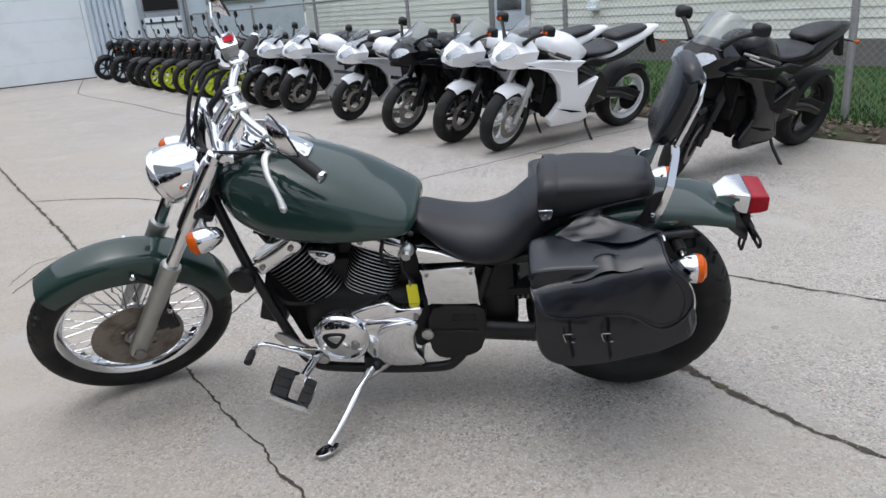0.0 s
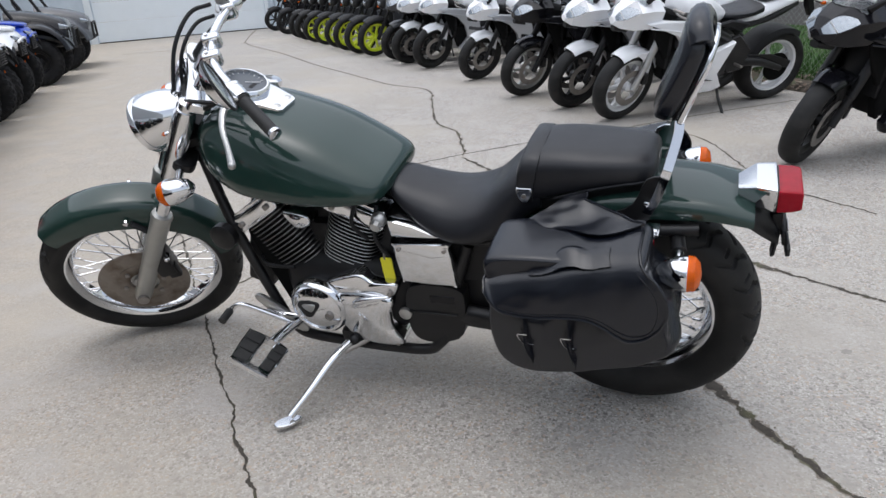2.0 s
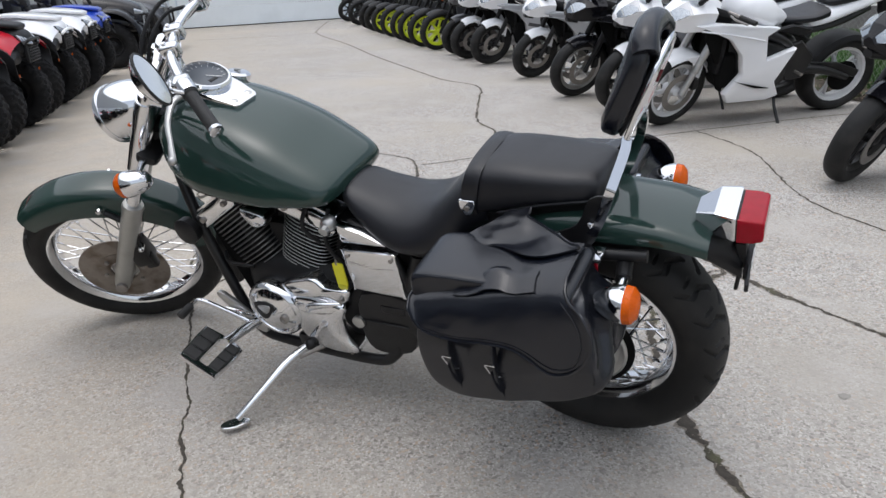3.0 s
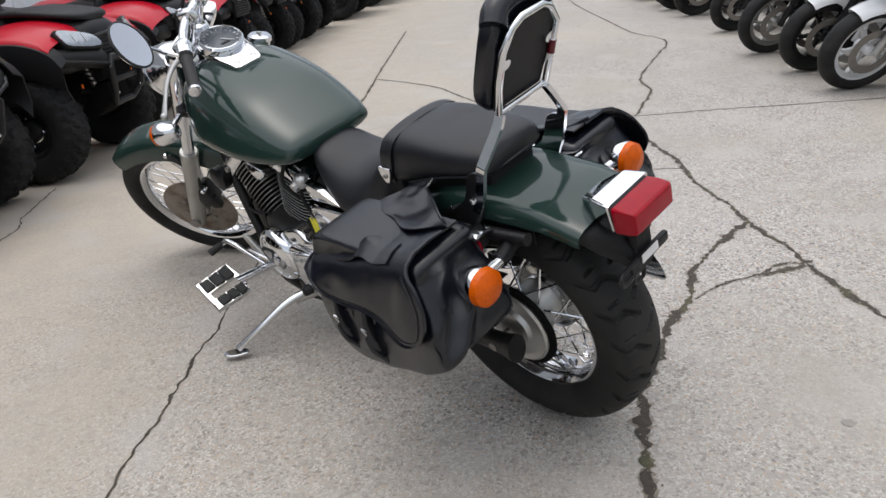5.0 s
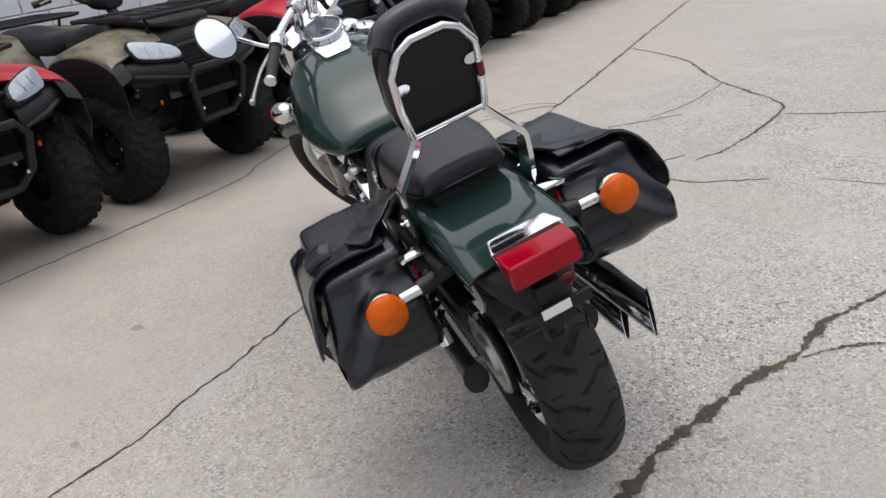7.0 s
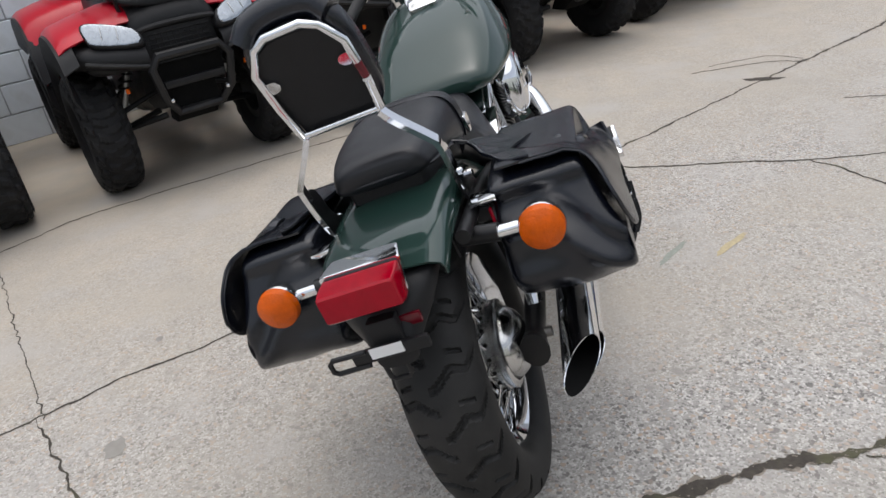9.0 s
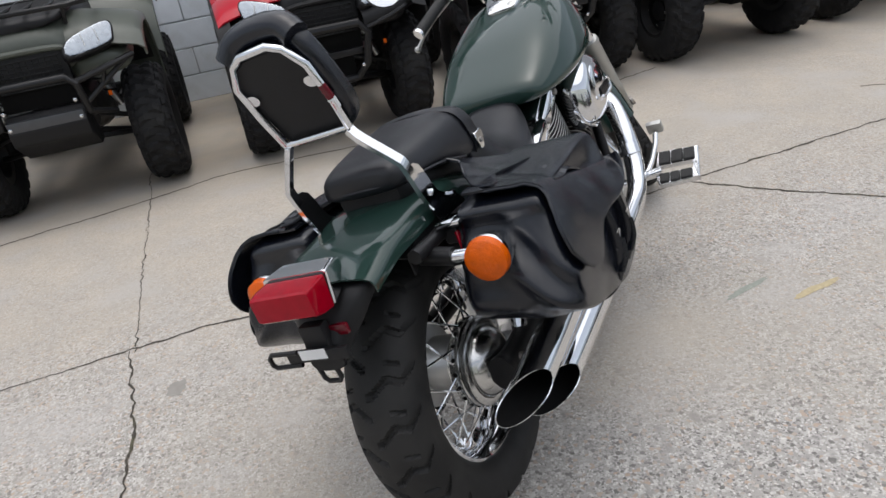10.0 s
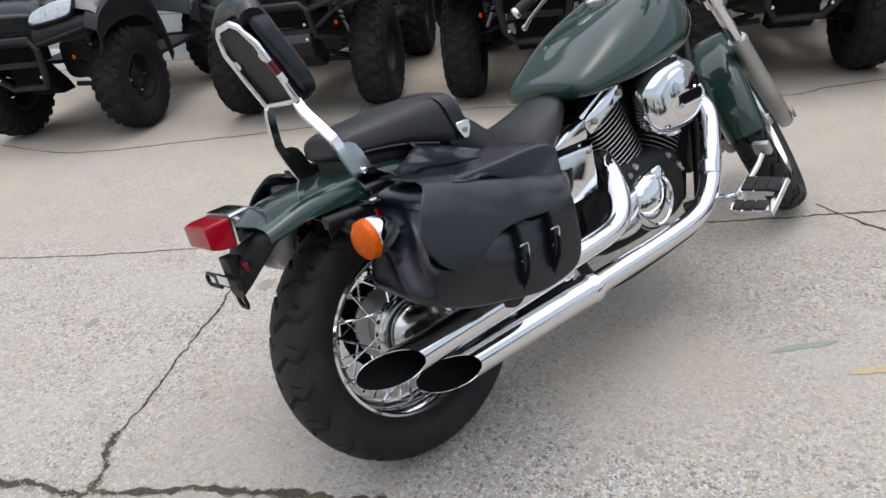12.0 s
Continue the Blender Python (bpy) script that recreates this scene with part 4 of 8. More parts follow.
for i in range(23):
    t = i / 22
    x = 0.33 - t * 0.595
    zt = 0.60 + 0.128 * math.sin(min(1, (t + 0.02) * 1.75) * math.pi / 2) - 0.022 * max(0, t - 0.62) / 0.38 - 0.016 * max(0, t - 0.85) / 0.15
    w = 0.116 - 0.008 * t
    row = []
    for j in range(17):
        q = j / 16 * 2 - 1
        aq = abs(q)
        y = w * math.copysign(min(1.0, aq * 1.36) ** 0.97, q)
        drop = 0.007 * min(1, aq / 0.7) ** 2 + (0 if aq < 0.68 else (aq - 0.68) / 0.32) ** 1.15 * (0.086 - 0.06 * t)
        row.append(Vector((x, y + math.copysign(0.006 * (aq > 0.8), q), zt - drop)))
    rr_rows.append(row)
rearguard = part("rear_mudguard", thick(sheet(rr_rows), 0.0035), GREEN, bike, "dark green rear mudguard", sharp=60)
inner_rows = []
for i in range(15):
    a = radians(58 + i * 4.0)
    inner_rows.append([AXLE_R + Vector((math.cos(a) * 0.352, y, math.sin(a) * 0.352 - d)) for y, d in ((-0.1, 0.035), (-0.098, 0.0), (-0.05, -0.008), (0.05, -0.008), (0.098, 0.0), (0.1, 0.035))])
part("inner_mudguard", thick(sheet(inner_rows), 0.004), PLASTIC, rearguard, "black plastic inner mudguard")
part("guard_tail", body([(-0.2, 0.098, 0.655, 0.685, 4, 0), (-0.24, 0.094, 0.645, 0.68, 4, 0), (-0.272, 0.078, 0.61, 0.672, 3.5, 0), (-0.3, 0.05, 0.575, 0.645, 3.2, 0), (-0.325, 0.035, 0.555, 0.6, 3, 0)], 28, 3), PLASTIC, rearguard, "black plastic tail")
# tail lamp
tail = part("tail_lamp", body([(-0.228, 0.036, 0.698, 0.717, 8, 0), (-0.266, 0.055, 0.674, 0.734, 14, -0.08), (-0.304, 0.0625, 0.666, 0.732, 16, -0.1), (-0.308, 0.0615, 0.667, 0.731, 16, -0.1)], 52, 1), CHROME, bike, "chrome tail lamp housing with red lens", sharp=25)
# Black strip paints the shade of the thin gap before the lens.
part("lens_gap_strip", body([(-0.306, 0.0585, 0.668, 0.727, 14, -0.08), (-0.3125, 0.0585, 0.668, 0.727, 14, -0.08)], 44, 1), PLASTIC, tail)
part("lens", body([(-0.311, 0.0605, 0.665, 0.7265, 16, -0.06), (-0.34, 0.063, 0.67, 0.7255, 16, -0.03), (-0.357, 0.0625, 0.676, 0.723, 16, 0), (-0.361, 0.0605, 0.679, 0.72, 14, 0), (-0.362, 0.05, 0.685, 0.714, 12, 0)], 52, 1), RED, tail, "red tail lamp lens", sharp=25)
bracket = part("plate_bracket", joined(box(-0.335, 0.0, 0.595, 0.012, 0.13, 0.022, 0.004), box(-0.318, 0, 0.615, 0.024, 0.05, 0.06, 0.005)), PLASTIC, bike, "black number plate bracket")
part("plate_loop", tube([(-0.322, 0.03, 0.59), (-0.316, 0.03, 0.535), (-0.315, 0.024, 0.528), (-0.315, 0.0, 0.528), (-0.316, -0.006, 0.535), (-0.322, -0.006, 0.59)], 0.0045, 8, smooth=False), BLACK, bracket)
part("plate_hook", tube([(-0.338, 0.04, 0.604), (-0.34, 0.096, 0.606), (-0.341, 0.102, 0.6), (-0.341, 0.102, 0.586), (-0.34, 0.095, 0.58), (-0.338, 0.04, 0.58)], 0.0045, 8, smooth=False), BLACK, bracket)
part("paper_sticker", box(-0.3425, 0.004, 0.6, 0.002, 0.055, 0.018), INK, bracket)
part("rear_reflector", box(-0.306, -0.03, 0.622, 0.01, 0.056, 0.02, 0.003), DARKRED, bracket)
for s in (1, -1):
    c = Vector((-0.12, 0.254 * s, 0.626))
    sig = part("rear_indicator", lathe([(0.008, 0.05), (0.024, 0.04), (0.036, 0.012), (0.041, -0.012), (0.039, -0.018)], 28, "x", c), CHROME, bike, "chrome rear indicator with amber lens")
    part("lens", lathe([(0.04, -0.015), (0.038, -0.03), (0.026, -0.04), (0.003, -0.044)], 28, "x", c), AMBER, sig, "amber lens")
    part("stalk_chrome", rod((-0.112, 0.217 * s, 0.627), (-0.112, 0.17 * s, 0.628), 0.012, 12), CHROME, sig)
    part("stalk_arm", rod((-0.112, 0.178 * s, 0.628), (-0.1, 0.1 * s, 0.635), 0.017, 12), BLACK, sig)

for s in (1, -1):
    part("side_reflector", joined(box(-0.05, 0.165 * s, 0.625, 0.012, 0.006, 0.05, 0.002, 1)), RED, rearguard, "small red side reflector")
    part("reflector_stay", box(-0.045, 0.15 * s, 0.64, 0.01, 0.03, 0.03, 0.003, 1), BLACK, rearguard)
# backrest
rest = part("sissy_bar", tube([(-0.098, 0.072, 0.896), (-0.12, 0.078, 0.955), (-0.146, 0.078, 1.02), (-0.157, 0.055, 1.055), (-0.161, 0.03, 1.067), (-0.161, -0.03, 1.067), (-0.157, -0.055, 1.055), (-0.146, -0.078, 1.02), (-0.12, -0.078, 0.955), (-0.098, -0.072, 0.896)], 0.0074, 10, smooth=False), CHROME, bike, "chrome sissy bar hoop")
part("cross_bar", rod((-0.098, 0.072, 0.896), (-0.098, -0.072, 0.896), 0.0062, 10), CHROME, rest)
for s in (1, -1):
    leg_rows = [[p + Vector((a, 0, 0.35 * a)) for a in (-0.0095, 0.0095)] for p in spline([(-0.098, 0.072 * s, 0.896), (-0.096, 0.088 * s, 0.872), (-0.082, 0.128 * s, 0.82), (-0.076, 0.137 * s, 0.80), (-0.055, 0.138 * s, 0.735), (-0.036, 0.138 * s, 0.70)], 4)]
    leg = part("flat_leg", thick(sheet(leg_rows), 0.010), CHROME, rest, "flat chrome sissy bar leg")
    sp = part("side_plate", slab(rounded([(-0.075, 0.785), (-0.035, 0.785), (-0.005, 0.72), (0.05, 0.69), (0.08, 0.66), (0.05, 0.655), (-0.02, 0.665), (-0.05, 0.70)], 3), 0.128 * s, 0.134 * s), BLACK if s > 0 else CHROME, rest, "mounting side plate")
    for x, z in ((-0.036, 0.728), (0.035, 0.695)):
        part("plate_bolt", lathe([(0.0065, 0.134 * s), (0.0065, 0.142 * s), (0.004, 0.144 * s)], 8, "y", (x, 0, z)), CHROME, sp)
    part("luggage_hook", box(-0.045, 0.16 * s, 0.67, 0.045, 0.05, 0.01, 0.003), CHROME, sp)
PADLEAN = Matrix.Translation((-0.088, 0, 0.886)) @ Matrix.Rotation(radians(-24), 4, "Y")
pad_loops = []
for i in range(15):
    t = i / 14
    x = 0.058 - t * 0.046
    grow = min(1, math.sin(min(1, t * 3.2) * math.pi / 2) * 0.16 + 0.84) if t < 0.5 else 1 - 0.12 * ((t - 0.5) * 2) ** 4
    loop = []
    for j in range(44):
        a = 2 * math.pi * j / 44
        c, s = math.cos(a), math.sin(a)
        c, s = math.copysign(abs(c) ** (2 / 3.6), c), math.copysign(abs(s) ** (2 / 3.6), s)
        h = 0.102 + s * 0.112 * grow
        loop.append(Vector((x + 0.018 * max(0, s) ** 3 - 0.0, c * 0.093 * grow * (1 - 0.10 * max(0, s) ** 3), h)))
    pad_loops.append(loop)
pad = part("backrest_pad", turned(rings(pad_loops), PADLEAN), LEATHER, rest, "black padded backrest", sharp=180)
part("pad_back", turned(slab([(-0.07, 0.008), (0.07, 0.008), (0.079, 0.09), (0.078, 0.14), (0.056, 0.176), (0.028, 0.188), (-0.028, 0.188), (-0.056, 0.176), (-0.078, 0.14), (-0.079, 0.09)], 0.005, 0.013, 0.003, 1, "yz"), PADLEAN), PLASTIC, pad)
for s in (1, -1):
    part("pad_clip", turned(slab(rounded([(0.08 * s, 0.108), (0.06 * s, 0.106), (0.052 * s, 0.116), (0.06 * s, 0.126), (0.08 * s, 0.124)], 3), -0.001, 0.004, 0, 1, "yz"), PADLEAN), CHROME, rest, "chrome pad clip")
part("sticker", rod((-0.131, -0.078, 0.982), (-0.12, -0.078, 0.955), 0.0076, 10), DARKRED, rest, "red and white sticker")
part("sticker_end", rod((-0.12, -0.078, 0.955), (-0.112, -0.0762, 0.936), 0.0076, 10), INK, rest)
part("pad_roll", turned(tube([(0.03, -0.074, 0.182), (0.045, -0.05, 0.2), (0.05, 0, 0.206), (0.045, 0.05, 0.2), (0.03, 0.074, 0.182)], 0.026, 12), PADLEAN), LEATHER, pad)

# engine
engine = part("engine", joined(body([(1.03, 0.09, 0.3, 0.42, 3.5, 0), (0.99, 0.13, 0.25, 0.47, 4, 0), (0.85, 0.145, 0.235, 0.5, 4, 0), (0.65, 0.135, 0.24, 0.48, 4, 0), (0.58, 0.11, 0.28, 0.44, 3.5, 0)], 28, 3), box(0.82, 0, 0.52, 0.2, 0.16, 0.12, 0.02)), FINS, bike, "black V-twin engine with chrome covers")


def pillow(outline, y0, y1, soft=0.02, steps=5):
    """A plate with a domed, softly rounded outer face."""
    cx, cz = sum(p[0] for p in outline) / len(outline), sum(p[1] for p in outline) / len(outline)
    size = max(math.hypot(p[0] - cx, p[1] - cz) for p in outline)
    sgn = 1 if y1 > y0 else -1
    loops = [[Vector((a, y0, b)) for a, b in outline]]
    for k in range(steps + 1):
        g = k / steps * math.pi / 2
        shrink = 1 - (1 - math.cos(g)) * soft / size
        y = y1 - sgn * soft * 0.7 * (1 - math.sin(g))
        loops.append([Vector((cx + (a - cx) * shrink, y, cz + (b - cz) * shrink)) for a, b in outline])
    for q, rise in ((0.7, 0.003), (0.4, 0.005), (0.1, 0.006)):
        shrink = (1 - soft / size) * q
        loops.append([Vector((cx + (a - cx) * shrink, y1 + sgn * rise, cz + (b - cz) * shrink)) for a, b in outline])
    return rings(loops)


def cylinder_unit(base, tilt, name, parent):
    """One finned cylinder with its head, standing up along its own z from its base."""
    m = Matrix.Translation(base) @ Matrix.Rotation(radians(tilt), 4, "Y")
    c = part(name, turned(box(0, 0, 0.07, 0.13, 0.18, 0.28, 0.02), m), FINS, parent, "finned black cylinder")
    for i in range(18):
        z = -0.045 + i * 0.0129
        wide = 0.94 + 0.06 * min(1, i / 6)
        shape = rounded([(-0.05, -0.118), (0.05, -0.118), (0.084, -0.075), (0.09, 0.0), (0.084, 0.075), (0.05, 0.118), (-0.05, 0.118), (-0.084, 0.075), (-0.09, 0.0), (-0.084, -0.075)], 4)
        part("fin", turned(slab([(a * wide, b * wide) for a, b in shape], z, z + 0.005, plane="xy"), m), FINS, c)
        ring = [(a * wide * 1.004, b * wide * 1.004) for a, b in shape]
        edge = rings([[(a, b, z + 0.0012) for a, b in ring], [(a * 1.012, b * 1.012, z + 0.0028) for a, b in ring], [(a, b, z + 0.0045) for a, b in ring]], cap=False)
        part("fin_edge", turned(edge, m), FINEDGE, c)
    head = part("cylinder_head", turned(box(0, 0, 0.205, 0.165, 0.215, 0.05, 0.02, 3), m), FINS, c)
    for s in (1, -1):
        part("head_cover", turned(pillow(rounded([(-0.088, 0.188), (-0.09, 0.215), (-0.075, 0.232), (0.075, 0.232), (0.09, 0.215), (0.088, 0.188), (0.05, 0.184), (-0.05, 0.184)], 3), 0.09 * s, 0.122 * s, 0.008, 3), m), CHROME, head, "chrome head cover")
        part("head_cap", turned(slab([(-0.085, 0.04 * s), (0.085, 0.04 * s), (0.085, 0.108 * s), (-0.085, 0.108 * s)], 0.226, 0.242, 0.007, 2, "xy"), m), CHROME, head)
        for x in (-0.062, 0.062):
            part("cover_bolt", turned(lathe([(0.009, 0.122 * s), (0.009, 0.131 * s), (0.005, 0.133 * s)], 10, "y", (x, 0, 0.208)), m), STEEL, head)
    return c


cylinder_unit((0.947, 0, 0.445), 32.5, "front_cylinder", engine)
cylinder_unit((0.812, 0, 0.45), -22, "rear_cylinder", engine)
# Added black blocks paint the dark space between cylinders and below the tank.
part("vee_dark_fill", joined(box(0.9, 0, 0.6, 0.34, 0.1, 0.2, 0.03), box(0.6, 0, 0.55, 0.24, 0.16, 0.14, 0.02)), PLASTIC, engine)
crank_cover = part("clutch_cover", lathe([(0.086, 0.12), (0.092, 0.15), (0.093, 0.17), (0.09, 0.182), (0.083, 0.19), (0.077, 0.189), (0.074, 0.184), (0.07, 0.186), (0.06, 0.195), (0.035, 0.201), (0.003, 0.203)], 56, "y", (0.892, 0, 0.346)), CHROME, engine, "round chrome crankcase cover")
part("cover_badge", slab(rounded([(0.945, 0.375), (0.9, 0.385), (0.87, 0.375), (0.9, 0.33), (0.925, 0.322), (0.942, 0.345)], 3), 0.194, 0.2035, 0.003, 1), BLACK, crank_cover, "dark sunken emblem")
part("badge_bar", slab(rounded([(0.93, 0.37), (0.885, 0.375), (0.905, 0.345)], 3), 0.2, 0.207, 0.002, 1), SATIN, crank_cover)
part("cover_plug", lathe([(0.013, 0.196), (0.013, 0.207), (0.008, 0.208), (0.006, 0.204)], 16, "y", (0.848, 0, 0.335)), STEEL, crank_cover)
part("upper_cover", pillow(rounded([(0.878, 0.41), (0.835, 0.442), (0.775, 0.463), (0.735, 0.47), (0.70, 0.448), (0.63, 0.443), (0.645, 0.4), (0.70, 0.385), (0.79, 0.378), (0.85, 0.385)], 5), 0.09, 0.168, 0.025), CHROME, engine, "chrome upper engine cover")
spro = part("sprocket_cover", pillow(rounded([(0.825, 0.395), (0.76, 0.415), (0.69, 0.41), (0.648, 0.392), (0.66, 0.345), (0.662, 0.29), (0.64, 0.24), (0.66, 0.222), (0.75, 0.222), (0.81, 0.25), (0.835, 0.31)], 5), 0.1, 0.182, 0.03), CHROME, engine, "chrome sprocket cover")
part("cover_ridge", tube([(0.78, 0.172, 0.345), (0.755, 0.185, 0.385), (0.71, 0.183, 0.4), (0.66, 0.165, 0.398)], [0.006, 0.011, 0.01, 0.006], 10), CHROME, spro)
for x, z in ((0.65, 0.418), (0.79, 0.245), (0.66, 0.235)):
    part("cover_bolt", lathe([(0.008, 0.15), (0.008, 0.178), (0.005, 0.18)], 8, "y", (x, 0, z)), STEEL, spro)
part("vee_ornament", pillow(rounded([(0.958, 0.637), (0.93, 0.648), (0.885, 0.638), (0.872, 0.618), (0.885, 0.595), (0.925, 0.59)], 4), 0.06, 0.135, 0.02), CHROME, engine, "chrome ornament between the cylinders")
pulse = part("pulse_cover", lathe([(0.082, -0.11), (0.086, -0.15), (0.082, -0.168), (0.07, -0.178), (0.064, -0.174), (0.05, -0.182), (0.003, -0.188)], 48, "y", (0.815, 0.008, 0.35)), CHROME, engine, "round chrome right engine cover")
part("pulse_wing", pillow(rounded([(0.79, 0.4), (0.72, 0.4), (0.63, 0.37), (0.6, 0.32), (0.66, 0.29), (0.75, 0.3)], 4), -0.1, -0.16, 0.025), CHROME, engine)
part("pulse_tower", pillow(rounded([(0.86, 0.44), (0.815, 0.43), (0.81, 0.39), (0.84, 0.38), (0.875, 0.4)], 3), -0.1, -0.165, 0.012), CHROME, engine)
for i, (x, z) in enumerate(((0.9, 0.42), (0.94, 0.44), (0.76, 0.44), (0.79, 0.455), (0.7, 0.44), (0.98, 0.4))):
    part("engine_fitting", joined(lathe([(0.012, -0.08), (0.013, -0.125), (0.008, -0.14)], 10, "y", (x, 0, z)), rod((x, -0.12, z), (x + 0.03, -0.125, z - 0.012 * (i % 3)), 0.006)), SATIN if i % 2 else STEEL, engine)
part("fuel_tap", joined(ball((0.655, 0.13, 0.635), 0.022), rod((0.655, 0.13, 0.635), (0.655, 0.16, 0.628), 0.014)), SATIN, engine)
for i, (a, b) in enumerate((((0.72, 0.12, 0.68), (0.70, 0.13, 0.57)), ((0.67, 0.1, 0.66), (0.64, 0.13, 0.5)), ((1.1, 0.1, 0.46), (0.97, 0.13, 0.45)))):
    part("hose", tube([a, ((a[0] + b[0]) / 2 + 0.02, (a[1] + b[1]) / 2 + 0.02, (a[2] + b[2]) / 2), b], 0.006, 8), PLASTIC, engine)
air_loops = []
for g, y in ((0.72, -0.08), (0.82, -0.11), (0.96, -0.122), (1.0, -0.136), (1.0, -0.156), (0.97, -0.17), (0.89, -0.186), (0.76, -0.196), (0.55, -0.2), (0.02, -0.201)):
    loop = []
    for j in range(64):
        a = 2 * math.pi * j / 64
        c, d = math.cos(a), math.sin(a)
        loop.append(Vector((0.961 + 0.126 * g * math.copysign(abs(c) ** 0.74, c), y, 0.607 + 0.101 * g * math.copysign(abs(d) ** 0.74, d))))
    air_loops.append(loop)
air = part("air_cleaner", rings(air_loops), CHROME, bike, "large chrome air cleaner cover", sharp=60)
part("air_step", pillow(rounded([(0.93, 0.662), (1.0, 0.67), (1.045, 0.645), (1.058, 0.6), (1.04, 0.56), (0.96, 0.548), (0.925, 0.575), (0.915, 0.615)], 4), -0.179, -0.206, 0.03), CHROME, air, m=Matrix.Translation((-0.016, 0, 0.013)))
part("air_slot", slab(rounded([(0.945, 0.612), (1.03, 0.612), (1.038, 0.6), (1.034, 0.583), (0.95, 0.58), (0.938, 0.594)], 3), -0.2, -0.2115, 0.001, 1), GLOSSBLACK, air, "black slot")
part("slot_lip", tube([(0.936, -0.212, 0.584), (0.95, -0.213, 0.578), (1.03, -0.213, 0.579), (1.04, -0.212, 0.588), (1.042, -0.211, 0.602), (1.034, -0.21, 0.614)], 0.0045, 8), CHROME, air)
part("air_rib", tube([(0.86, -0.15, 0.55), (0.885, -0.17, 0.52), (0.935, -0.175, 0.495), (0.985, -0.17, 0.49)], 0.006, 8), CHROME, air, m=Matrix.Translation((-0.016, 0.004, 0.013)))
part("air_duct", rod((0.9, -0.02, 0.6), (0.95, -0.1, 0.59), 0.06, 16), BLACK, air)

# exhaust pipes with slanted ends
def pipe(name, points, radii, cut_from, tip, r, label):
    p = part(name, tube(points, radii, 18, per=8), CHROME, bike, label)
    a, b = Vector(cut_from), Vector(tip)
    d = (b - a).normalized()
    up = Vector((0, 0, 1))
    sd = d.cross(up).normalized()
    up = sd.cross(d)
    loops, bore = [[], [], []], [[], []]
    for j in range(40):
        g = 2 * math.pi * j / 40
        o = sd * math.cos(g) + up * math.sin(g)
        slant = d * (0.062 * math.cos(g) - 0.004 * math.sin(g))
        loops[0].append(a + o * r)
        loops[1].append(b + o * r + slant)
        loops[2].append(b + o * (r - 0.002) + slant)
        bore[0].append(b + o * (r - 0.0022) + slant * 0.995)
        bore[1].append(b - d * 0.16 + o * (r - 0.0022))
    muff = part("muffler", rings(loops, cap=False), CHROME, p, "chrome straight muffler with slash-cut end")
    part("muffler_bore", joined(rings(bore, cap=False), rod(b - d * 0.15, b - d * 0.16, r - 0.003, 40)), DEEPBLACK, muff, "near-black bore")
    part("muffler_band", tube([a - d * 0.012, a - d * 0.01, a + d * 0.01, a + d * 0.014], [r - 0.004, r + 0.003, r + 0.003, r], 24, smooth=False), CHROME, muff)
    return p


low = pipe("lower_exhaust", [(1.12, -0.07, 0.56), (1.12, -0.12, 0.56), (1.09, -0.18, 0.52), (1.03, -0.215, 0.44), (0.98, -0.23, 0.35), (0.9, -0.236, 0.288), (0.75, -0.237, 0.271), (0.42, -0.234, 0.269)], 0.029, (0.415, -0.234, 0.269), (-0.04, -0.232, 0.277), 0.037, "chrome lower exhaust pipe")
high = pipe("upper_exhaust", [(0.72, -0.07, 0.52), (0.69, -0.12, 0.5), (0.655, -0.17, 0.455), (0.615, -0.205, 0.4), (0.55, -0.222, 0.37), (0.42, -0.227, 0.363), (0.33, -0.229, 0.361)], 0.029, (0.34, -0.229, 0.361), (-0.17, -0.238, 0.358), 0.037, "chrome upper exhaust pipe")
part("pipe_clamp", tube([(1.002, -0.223, 0.4), (0.987, -0.228, 0.37)], 0.0325, 18, smooth=False), CHROME, low)
part("pipe_bracket", box(0.3, -0.2, 0.315, 0.18, 0.03, 0.05, 0.006), BLACK, low)

